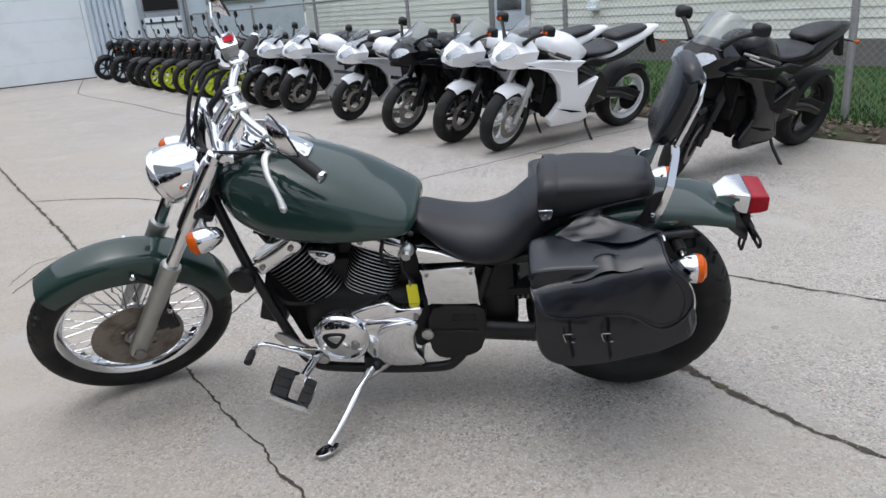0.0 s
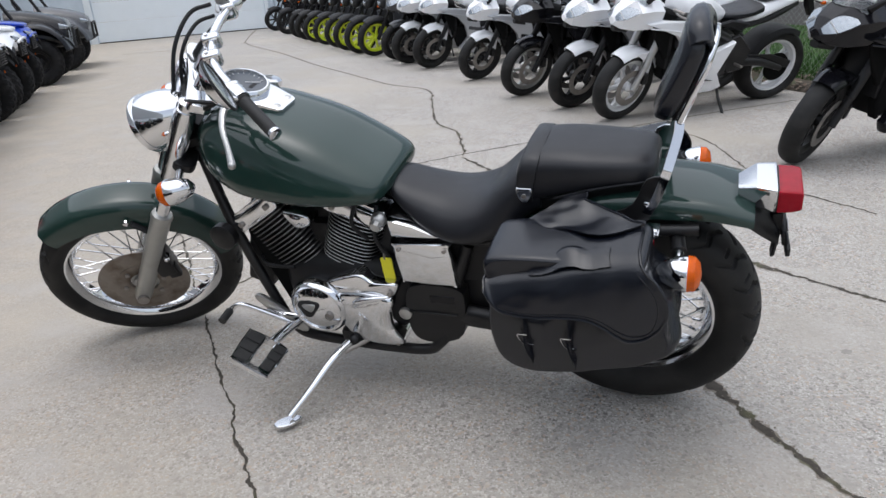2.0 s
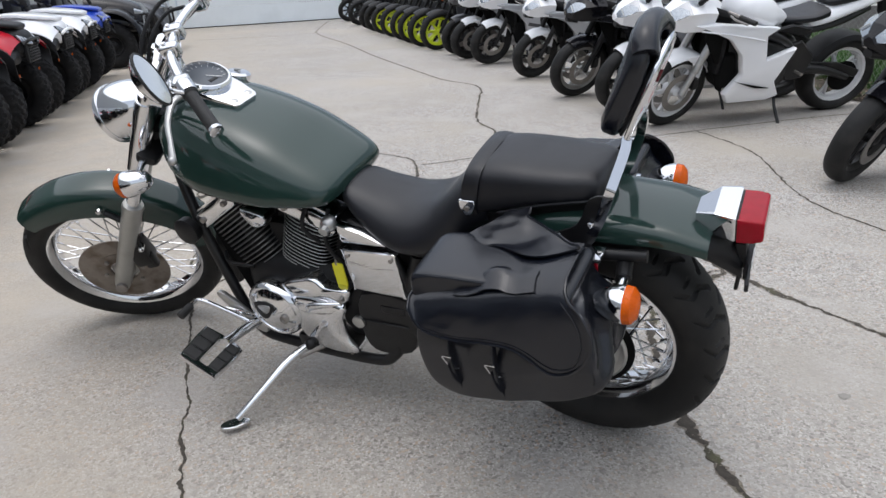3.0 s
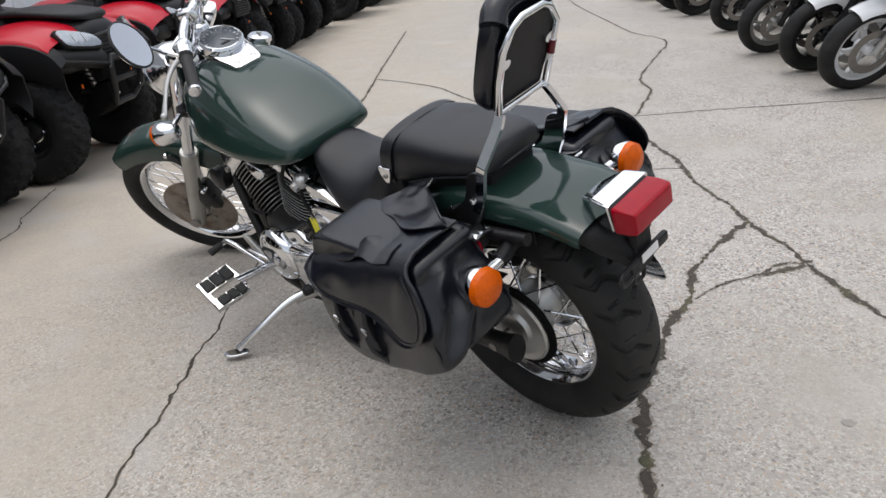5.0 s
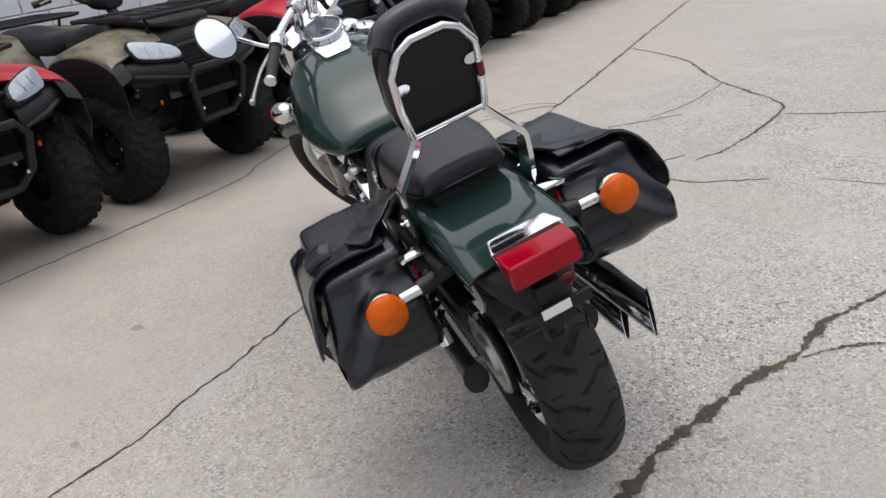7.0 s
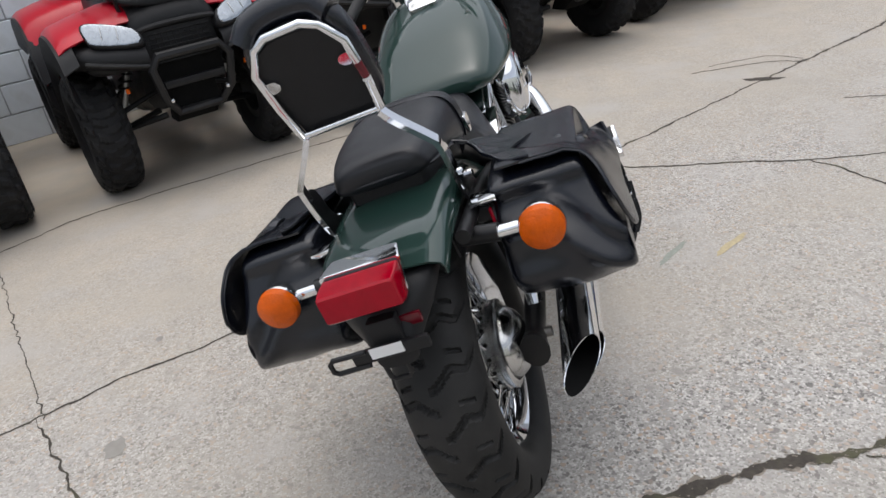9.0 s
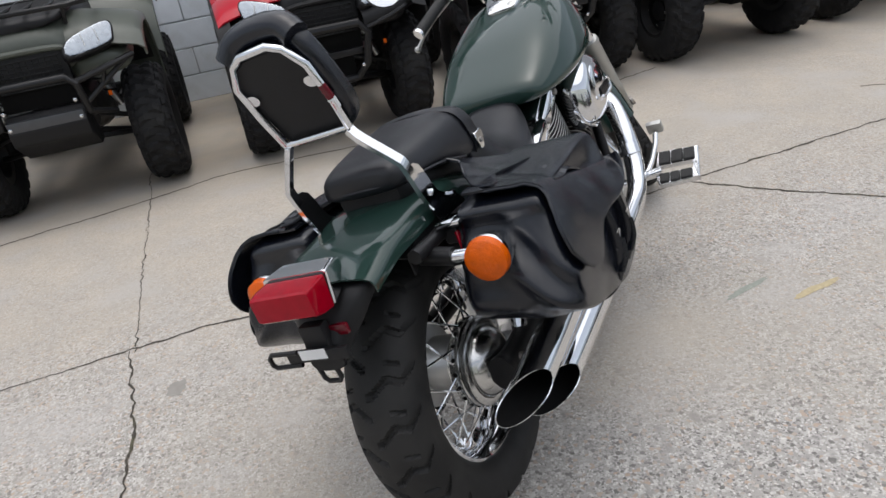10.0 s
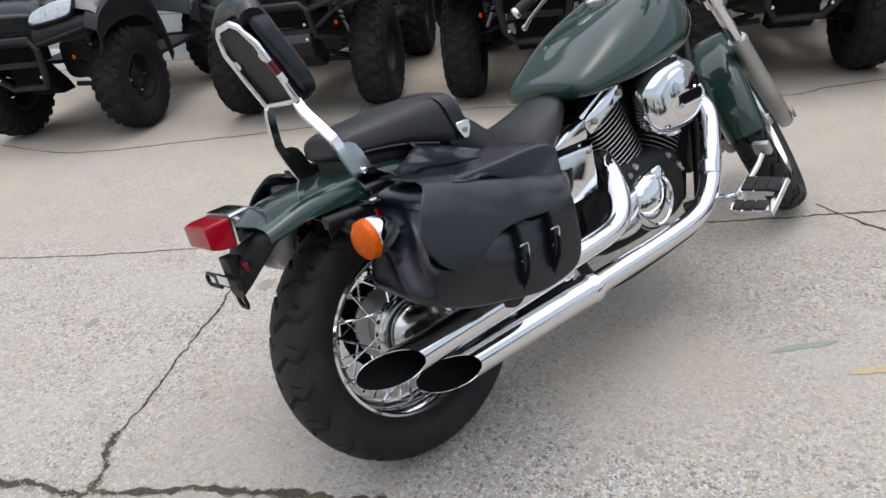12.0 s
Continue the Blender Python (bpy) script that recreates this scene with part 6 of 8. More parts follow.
    for s in (1, -1):
        rows = [[on_nose(0.2 + 1.85 * i / 8, v0 + (v1 - v0) * j / 4, s, 0.004) for j in range(5)] for i, (v0, v1) in enumerate(zip((0.1, 0.06, 0.04, 0.03, 0.03, 0.08, 0.2, 0.4, 0.66), (0.9, 0.98, 1.0, 1.0, 1.0, 1.0, 1.0, 0.98, 0.94)))]
        hl = part("headlight", thick(sheet(rows), 0.005), HEADGLASS, nose, "clear swept headlight", sharp=60)
        part("lamp_divider", rod(on_nose(0.9, 0.1, s, 0.009), on_nose(1.0, 0.95, s, 0.009), 0.004, 6), SATIN, hl)
        rows = [[on_nose(0.3 + 1.9 * i / 8, v, s, 0.0015) for v in (0.02, 0.3, 0.6, 1.0)] for i in range(9)]
        part("lamp_surround", thick(sheet(rows), 0.003), GLOSSBLACK if main is GLOSSBLACK else SILVERGREY, hl, sharp=60)
    # Added near-black body paints the dark gap between cowl, spear and tank.
    part("cowl_gap_fill", body([(1.26, 0.12, 0.78, 0.93, 3, 0), (1.15, 0.15, 0.76, 0.9, 3, 0), (0.98, 0.17, 0.74, 0.84, 3, 0)], 16, 2), DEEPBLACK, nose)
    part("air_intake", body([(1.54, 0.03, 0.745, 0.785, 3, 0), (1.45, 0.06, 0.73, 0.78, 3, 0)], 16, 2), PLASTIC, nose)
    if screen:
        rows = [[Vector((1.44 - 0.22 * t - 0.05 * q * q, q * (0.125 + 0.03 * t), 0.975 + 0.19 * t ** 0.9 - 0.055 * q * q)) for q in (-1, -0.75, -0.5, -0.25, 0, 0.25, 0.5, 0.75, 1)] for t in (0, 0.25, 0.5, 0.75, 1)]
        part("windscreen", thick(sheet(rows), 0.003), SMOKE, nose, "smoked windscreen", sharp=70)
    for s in (1, -1):
        mr = part("mirror", body([(1.31, 0.012, 1.08, 1.12, 3, 0), (1.285, 0.05, 1.07, 1.145, 3.5, 0), (1.25, 0.062, 1.065, 1.15, 3.8, 0)], 18, 2), PLASTIC, nose, m=Matrix.Translation((-0.01, 0.29 * s, -0.005)))
        part("mirror_stalk", tube([(1.36, -0.17 * s, 0.975), (1.33, -0.1 * s, 1.04), (1.28, -0.01 * s, 1.09)], [0.02, 0.013, 0.016], 8), PLASTIC, mr)
        if amber:
            part("mirror_indicator", box(1.303, 0, 1.1, 0.014, 0.06, 0.026, 0.006), AMBER, mr)
        gp = part("clip_on", rod((1.13, 0.14 * s, 0.9), (1.06, 0.34 * s, 0.875), 0.012, 8), STEEL, b)
        part("grip", rod((1.1, 0.235 * s, 0.888), (1.055, 0.355 * s, 0.873), 0.018, 10), RUBBER, gp)
        part("lever", tube([(1.15, 0.2 * s, 0.89), (1.16, 0.28 * s, 0.885), (1.12, 0.36 * s, 0.87)], 0.007, 6), STEEL, gp)
    part("fuel_tank", body([(1.04, 0.08, 0.83, 0.89, 2.6, 0), (1.01, 0.14, 0.82, 0.97, 2.8, 0.1), (0.93, 0.18, 0.8, 1.015, 2.8, 0.2), (0.8, 0.175, 0.74, 0.985, 2.8, 0.2), (0.68, 0.12, 0.75, 0.9, 2.8, 0.15), (0.62, 0.09, 0.77, 0.85, 2.6, 0)], 24, 4), main, b, sharp=180)
    part("rider_seat", body([(0.68, 0.07, 0.77, 0.83, 3, 0), (0.6, 0.12, 0.75, 0.825, 3, 0), (0.42, 0.15, 0.77, 0.835, 3, 0), (0.3, 0.14, 0.79, 0.875, 3, 0)], 20, 3), VINYL, b)
    part("tail_unit", body([(0.5, 0.1, 0.72, 0.78, 3, 0), (0.35, 0.14, 0.74, 0.85, 3, 0.2), (0.12, 0.12, 0.8, 0.92, 3, 0.25), (-0.15, 0.085, 0.88, 0.97, 2.8, 0.25), (-0.3, 0.04, 0.92, 0.965, 2.6, 0)], 20, 3), main, b, sharp=60)
    part("pillion_seat", body([(0.29, 0.06, 0.88, 0.91, 3, 0), (0.24, 0.11, 0.87, 0.945, 3, 0), (0.02, 0.1, 0.9, 0.975, 3, 0), (-0.12, 0.06, 0.93, 0.98, 3, 0)], 20, 3), VINYL, b)
    part("tail_light", body([(-0.27, 0.05, 0.92, 0.95, 3, 0), (-0.31, 0.03, 0.925, 0.945, 3, 0)], 12, 2), RED, b)
    hg = part("plate_hanger", slab([(-0.2, 0.9), (-0.25, 0.9), (-0.34, 0.7), (-0.3, 0.69), (-0.24, 0.78)], -0.03, 0.03, 0.006, 1), PLASTIC, b)
    for s in (1, -1):
        part("indicator", body([(-0.27, 0.012, 0.82, 0.84, 2.4, 0), (-0.3, 0.018, 0.815, 0.845, 2.4, 0)], 10, 2), AMBER, hg, m=Matrix.Translation((0, 0.12 * s, 0)))
        part("indicator_stalk", rod((-0.27, 0, 0.83), (-0.28, 0.11 * s, 0.83), 0.006, 6), PLASTIC, hg)
    part("engine", joined(body([(1.05, 0.12, 0.3, 0.7, 4, 0), (0.9, 0.19, 0.27, 0.72, 4, 0), (0.6, 0.18, 0.28, 0.7, 4, 0), (0.5, 0.12, 0.34, 0.66, 4, 0)], 20, 2), lathe([(0.085, 0.16), (0.085, 0.215), (0.07, 0.225), (0.002, 0.227)], 24, "y", (0.76, 0, 0.42))), BLACK, b)
    part("frame_beam", joined(*[tube([(1.18, 0.09 * s, 0.85), (0.95, 0.17 * s, 0.78), (0.65, 0.17 * s, 0.66), (0.52, 0.13 * s, 0.5)], 0.032, 10) for s in (1, -1)]), BLACK, b)
    part("swingarm", joined(*[tube([(0.5, 0.12 * s, 0.42), (0.25, 0.14 * s, 0.4), (0.0, 0.13 * s, 0.315)], [0.04, 0.035, 0.025], 10) for s in (1, -1)]), BLACK, b)
    part("exhaust", tube([(0.6, -0.1, 0.25), (0.35, -0.17, 0.3), (0.2, -0.2, 0.38), (-0.05, -0.21, 0.46)], [0.03, 0.04, 0.055, 0.05], 14), BLACK, b, "short black exhaust")
    part("sprocket", turn_ring([(0.12, 0.085), (0.12, 0.092), (0.03, 0.092), (0.03, 0.085)], 28), DEEPBLACK, b, m=Matrix.Translation((0, 0, 0.312)))
    part("chain_cover", slab([(0.5, 0.47), (0.1, 0.44), (-0.12, 0.36), (-0.1, 0.3), (0.1, 0.34), (0.5, 0.4)], 0.1, 0.115, 0.004, 1), BLACK, b)
    part("radiator", box(1.12, 0, 0.58, 0.04, 0.3, 0.28, 0.006), PLASTIC, b)
    hug = [[Vector((math.cos(radians(a)) * r, y, 0.312 + math.sin(radians(a)) * r)) for y, r in ((-0.11, 0.29), (-0.095, 0.33), (0.0, 0.337), (0.095, 0.33), (0.11, 0.29))] for a in range(20, 125, 10)]
    part("rear_hugger", thick(sheet(hug), 0.005), PLASTIC, b, sharp=60)
    part("rear_set", joined(slab([(0.62, 0.62), (0.5, 0.66), (0.36, 0.52), (0.42, 0.36), (0.56, 0.34), (0.64, 0.46)], 0.13, 0.17, 0.012, 1), slab([(0.62, 0.62), (0.5, 0.66), (0.36, 0.52), (0.42, 0.36), (0.56, 0.34), (0.64, 0.46)], -0.17, -0.13, 0.012, 1), tube([(0.48, 0.1, 0.7), (0.2, 0.11, 0.76), (-0.05, 0.08, 0.85)], 0.03, 8), tube([(0.48, -0.1, 0.7), (0.2, -0.11, 0.76), (-0.05, -0.08, 0.85)], 0.03, 8)), BLACK, b)
    stand = part("side_stand", tube([(0.62, 0.13, 0.3), (0.64, 0.22, 0.17), (0.65, 0.335, 0.055)], 0.012, 8, smooth=False), BLACK, b)
    part("stand_foot", box(0.655, 0.345, 0.05, 0.05, 0.04, 0.01, 0.003), BLACK, stand)
    part("footpeg", rod((0.5, 0.15, 0.42), (0.5, 0.25, 0.42), 0.012, 8), STEEL, b)
    return b


def naked_bike(rim_mat, label, m, tank_mat):
    """A small unfaired street motorcycle with a round lamp."""
    b = thing("motorcycle", label, "motorcycle", "motorcycles in a row along the fence", m)
    WB = 1.4
    piv = Vector((WB - 0.03, 0, 0.3))
    st = Matrix.Translation(piv) @ Matrix.Rotation(radians(14), 4, Vector((-0.41, 0, 0.91))) @ Matrix.Translation(-piv)
    cast_wheel(b, st @ Matrix.Translation((WB, 0, 0.3)), 0.3, 0.12, 0.215, rim_mat, 7)
    cast_wheel(b, Matrix.Translation((0, 0, 0.31)), 0.31, 0.18, 0.215, rim_mat, 7)
    for s in (1, -1):
        a, t = Vector((WB, 0.1 * s, 0.295)), Vector((WB - 0.27, 0.1 * s, 0.92))
        part("fork_leg", turned(tube([a, a.lerp(t, 0.4), a.lerp(t, 0.41), t], [0.028, 0.028, 0.021, 0.021], 10, smooth=False), st), BLACK, b)
    rows = []
    for i in range(9):
        a = radians(55 + i * 11)
        rows.append([Vector((WB + math.cos(a) * r, y, 0.3 + math.sin(a) * r)) for y, r in ((-0.085, 0.28), (-0.07, 0.315), (0.0, 0.327), (0.07, 0.315), (0.085, 0.28))])
    part("front_mudguard", turned(thick(sheet(rows), 0.004), st), PLASTIC, b, sharp=60)
    lamp = part("headlight", turned(body([(1.17, 0.06, 0.8, 0.93, 3, 0), (1.24, 0.1, 0.74, 0.94, 3, 0.1), (1.31, 0.085, 0.74, 0.88, 3, 0.2), (1.335, 0.05, 0.77, 0.83, 3, 0)], 18, 2), st), BLACK, b)
    part("lamp_glass", turned(body([(1.31, 0.055, 0.785, 0.845, 3, 0), (1.338, 0.04, 0.79, 0.835, 3, 0), (1.345, 0.02, 0.8, 0.825, 3, 0)], 14, 2), st), HEADGLASS, lamp)
    part("fuel_tank", body([(1.1, 0.07, 0.76, 0.86, 2.6, 0), (1.02, 0.15, 0.72, 0.95, 2.8, 0.15), (0.85, 0.17, 0.7, 0.97, 2.8, 0.2), (0.7, 0.12, 0.72, 0.88, 2.8, 0.1), (0.62, 0.07, 0.76, 0.83, 2.6, 0)], 20, 3), tank_mat, b, sharp=180)
    part("seat", body([(0.66, 0.08, 0.76, 0.81, 3, 0), (0.5, 0.13, 0.75, 0.82, 3, 0), (0.25, 0.13, 0.79, 0.87, 3, 0), (-0.1, 0.09, 0.84, 0.9, 3, 0)], 18, 3), VINYL, b)
    part("tail_unit", body([(0.4, 0.1, 0.72, 0.77, 3, 0), (0.1, 0.1, 0.77, 0.84, 3, 0), (-0.2, 0.06, 0.84, 0.89, 3, 0)], 16, 2), tank_mat, b)
    part("engine", joined(body([(1.05, 0.12, 0.32, 0.6, 4, 0), (0.9, 0.19, 0.25, 0.66, 4, 0), (0.6, 0.18, 0.25, 0.66, 4, 0), (0.5, 0.12, 0.3, 0.6, 4, 0)], 18, 2), lathe([(0.085, 0.16), (0.085, 0.215), (0.07, 0.225), (0.002, 0.227)], 20, "y", (0.78, 0, 0.4))), BLACK, b)
    part("frame_beam", joined(*[tube([(1.15, 0.06 * s, 0.86), (0.95, 0.16 * s, 0.74), (0.6, 0.16 * s, 0.6), (0.5, 0.12 * s, 0.45)], 0.028, 8) for s in (1, -1)]), BLACK, b)
    part("swingarm", joined(*[tube([(0.5, 0.12 * s, 0.42), (0.25, 0.14 * s, 0.38), (0, 0.13 * s, 0.312)], 0.026, 8) for s in (1, -1)]), BLACK, b)
    part("exhaust", tube([(0.9, -0.12, 0.25), (0.5, -0.16, 0.22), (0.2, -0.2, 0.34), (-0.05, -0.21, 0.42)], [0.025, 0.04, 0.05, 0.045], 12), STEEL, b)
    hb = part("handlebar", turned(tube([(1.02, 0.38, 1.03), (1.08, 0.24, 1.04), (1.12, 0.08, 1.0), (1.12, -0.08, 1.0), (1.08, -0.24, 1.04), (1.02, -0.38, 1.03)], 0.012, 8), st), BLACK, b)
    for s in (1, -1):
        part("grip", turned(rod((1.06, 0.28 * s, 1.037), (1.02, 0.39 * s, 1.03), 0.017, 8), st), RUBBER, hb)
        part("mirror_stalk", turned(tube([(1.08, 0.24 * s, 1.04), (1.1, 0.29 * s, 1.12), (1.07, 0.34 * s, 1.19)], 0.006, 6), st), PLASTIC, hb)
        part("mirror", turned(lathe([(0.01, 0.02), (0.045, 0.01), (0.055, 0.0), (0.052, -0.004)], 16, "x", (1.06, 0.345 * s, 1.215)), st), PLASTIC, hb)
        part("indicator", turned(ball((1.18, 0.2 * s, 0.8), 0.022, 1.3, 1, 0.8, 10, 6), st), AMBER, b)
        part("radiator_cowl", slab([(1.16, 0.72), (1.0, 0.74), (0.96, 0.6), (1.06, 0.44), (1.13, 0.5)], 0.16 * s, 0.2 * s, 0.008, 1), tank_mat, b)
    stand = part("side_stand", tube([(0.62, 0.13, 0.3), (0.64, 0.22, 0.17), (0.65, 0.335, 0.055)], 0.012, 8, smooth=False), BLACK, b)
    part("stand_foot", box(0.655, 0.345, 0.05, 0.05, 0.04, 0.01, 0.003), BLACK, stand)
    return b


def parked(front_u, front_v, angle, wheelbase, lean=12):
    """Where a bike stands when its front tyre touches down at that place of the yard."""
    return LOT @ pose(front_u, front_v, 0, 0, 0, 180 + angle) @ pose(-wheelbase, 0, 0) @ pose(0, 0, 0, -lean, 0, 0)


def yard(x, y):
    return (x + y) / math.sqrt(2), (y - x) / math.sqrt(2)


sport_bike(WHITE, None, WHITERIM, "white fully faired sports motorcycle with white wheels on its stand", parked(*yard(0.14, 6.82), -1, 1.385), amber=True)
sport_bike(WHITE, SILVERGREY, BLACK, "white and silver sports motorcycle with dark wheels", parked(*yard(-0.34, 7.28), -3, 1.385), accent=REDPAINT, amber=True)
sport_bike(GLOSSBLACK, None, SATIN, "black sports motorcycle with silver wheels", parked(*yard(-0.97, 7.84), -3, 1.385), accent=SILVERGREY)
sport_bike(WHITE, SILVERGREY, BLACK, "small white and grey sports motorcycle with orange mark", parked(*yard(-1.86, 8.86), -2, 1.385 * 0.95), scale=0.95, accent=GLOSSBLACK)
sport_bike(WHITE, SILVERGREY, BLACK, "white and grey sports motorcycle with black wheels", parked(*yard(-2.91, 9.84), -2, 1.385), accent=CHARCOAL)
sport_bike(WHITE, SILVERGREY, BLACK, "white and grey sports motorcycle with black wheels", parked(*yard(-3.47, 10.31), -2, 1.385), accent=CHARCOAL)
sport_bike(CHARCOAL, None, BLACK, "charcoal sports motorcycle with black wheels", parked(*yard(-3.89, 10.77), -2, 1.385))
sport_bike(GLOSSBLACK, None, BLACK, "gloss black sports motorcycle leaning on its stand near the fence", parked(*yard(1.44, 5.68), 0, 1.385 * 0.98), scale=0.98, steer=24)
neon = naked_bike(NEON, "dark street motorcycle with neon yellow wheels", parked(*yard(-4.57, 11.27), -2, 1.4), CHARCOAL)
for x, y in ((-5.05, 11.65), (-5.58, 12.15), (-6.08, 12.64), (-6.7, 13.2), (-7.32, 13.77)):
    copy_thing(neon, parked(*yard(x, y), -2, 1.4))
plain = naked_bike(BLACK, "black street motorcycle with black wheels", parked(*yard(-7.92, 14.33), -2, 1.4), GLOSSBLACK)
for x, y in ((-8.46, 14.86), (-9.6, 15.95), (-10.9, 17.2)):
    copy_thing(plain, parked(*yard(x, y), -2, 1.4))


# ---- row of quad bikes along the block wall ----
KNOB_F = None


def quad_wheel(parent, at, radius, width, mirror=1):
    global KNOB_F
    w = part("wheel", lathe([(0.03, -0.05), (0.06, 0.0), (0.065, 0.035), (0.04, 0.055), (0.002, 0.058)], 16), PLASTIC, parent, m=Matrix.Translation(at) @ Matrix.Rotation(0 if mirror > 0 else math.pi, 4, "Z"))
    rim = 0.155
    part("rim", turn_ring([(rim + 0.012, width * 0.36), (rim - 0.015, width * 0.34), (rim - 0.03, width * 0.1), (0.07, 0.02), (0.07, 0.005), (rim - 0.045, -0.01), (rim - 0.03, -width * 0.34), (rim + 0.012, -width * 0.36)], 28), BLACK, w)
    for i in range(4):
        part("wheel_nut", lathe([(0.008, 0.02), (0.008, 0.045), (0.004, 0.048)], 6, "y", (0.085 * math.cos(i * 1.5708), 0, 0.085 * math.sin(i * 1.5708))), CHROME, w)
    if KNOB_F is None:
        KNOB_F = part("tyre", tyre_mesh(0.302, 0.215, rim, 3.0, 240, 40, knobs), DUSTY, w, "chunky off-road tyre", sharp=30).data
    else:
        part("tyre", KNOB_F, None, w, "chunky off-road tyre", m=Matrix.Diagonal((radius / 0.318, width / 0.215, radius / 0.318, 1)))
    return w


def fender_arch(x0, s, y_in, y_out, r, a0, a1, mat, parent, z0=0.32, lift=0.0):
    rows = []
    for i in range(11):
        a = radians(a0 + (a1 - a0) * i / 10)
        rows.append([Vector((x0 + math.cos(a) * (r - d), (y_in + (y_out - y_in) * t) * s, z0 + lift + math.sin(a) * (r - d))) for t, d in ((0, -0.05), (0.35, -0.03), (0.75, -0.005), (0.96, 0.01), (1.0, 0.045))])
    return part("fender", thick(sheet(rows), 0.012), mat, parent, sharp=60)


def fender_shelf(profile, s, mat, parent):
    """A moulded fender over one wheel, with a turned-down lip."""
    line = spline([(x, 0, z) for x, z in profile], 3)
    rows = [[Vector((p.x, y * s, p.z + d)) for y, d in ((0.13, 0.05), (0.24, 0.045), (0.4, 0.015), (0.5, -0.01), (0.53, -0.03), (0.535, -0.065))] for p in line]
    return part("fender", thick(sheet(rows), 0.01), mat, parent, sharp=50)


def fender_flare(profile, s, parent, drop):
    """The black lower skirt of a fender."""
    line = spline([(x, 0, z) for x, z in profile], 3)
    rows = [[Vector((p.x, y * s, p.z + d)) for y, d in ((0.47, -0.012), (0.545, -0.04), (0.55, -0.06 - drop * 0.6), (0.52, -0.06 - drop))] for p in line]
    return part("fender_skirt", thick(sheet(rows), 0.008), PLASTIC, parent, "black plastic fender skirt", sharp=50)


def quad_lamp(s, parent, x, y, z, w, h, lean):
    """A slanted headlight with a clear cover over two bright bowls."""
    m = Matrix.Translation((x, y * s, z)) @ Matrix.Rotation(radians(20 * s), 4, "Z") @ Matrix.Rotation(radians(-32), 4, "Y")
    out = [(-w * 0.5 * s, -h * 0.45 - lean), (w * 0.3 * s, -h * 0.5 + lean * 0.5), (w * 0.46 * s, -h * 0.2 + lean), (w * 0.5 * s, h * 0.42 + lean), (w * 0.2 * s, h * 0.5 + lean * 0.5), (-w * 0.44 * s, h * 0.28 - lean)]
    hl = part("headlight", turned(slab(rounded(out, 3), -0.04, 0.012, 0.006, 2, "yz"), m), HEADGLASS, parent, "clear slanted headlight")
    part("lamp_surround", turned(slab([(a * 1.08, b * 1.14) for a, b in rounded(out, 3)], -0.05, 0.004, 0.006, 1, "yz"), m), PLASTIC, hl)
    for k in (-0.14, 0.16):
        part("lamp_divider", turned(box(0.013, k * w * s, 0.02 * h + lean * k * 2, 0.006, 0.004, h * 0.6, 0.001, 1), m), SATIN, hl)
    return hl


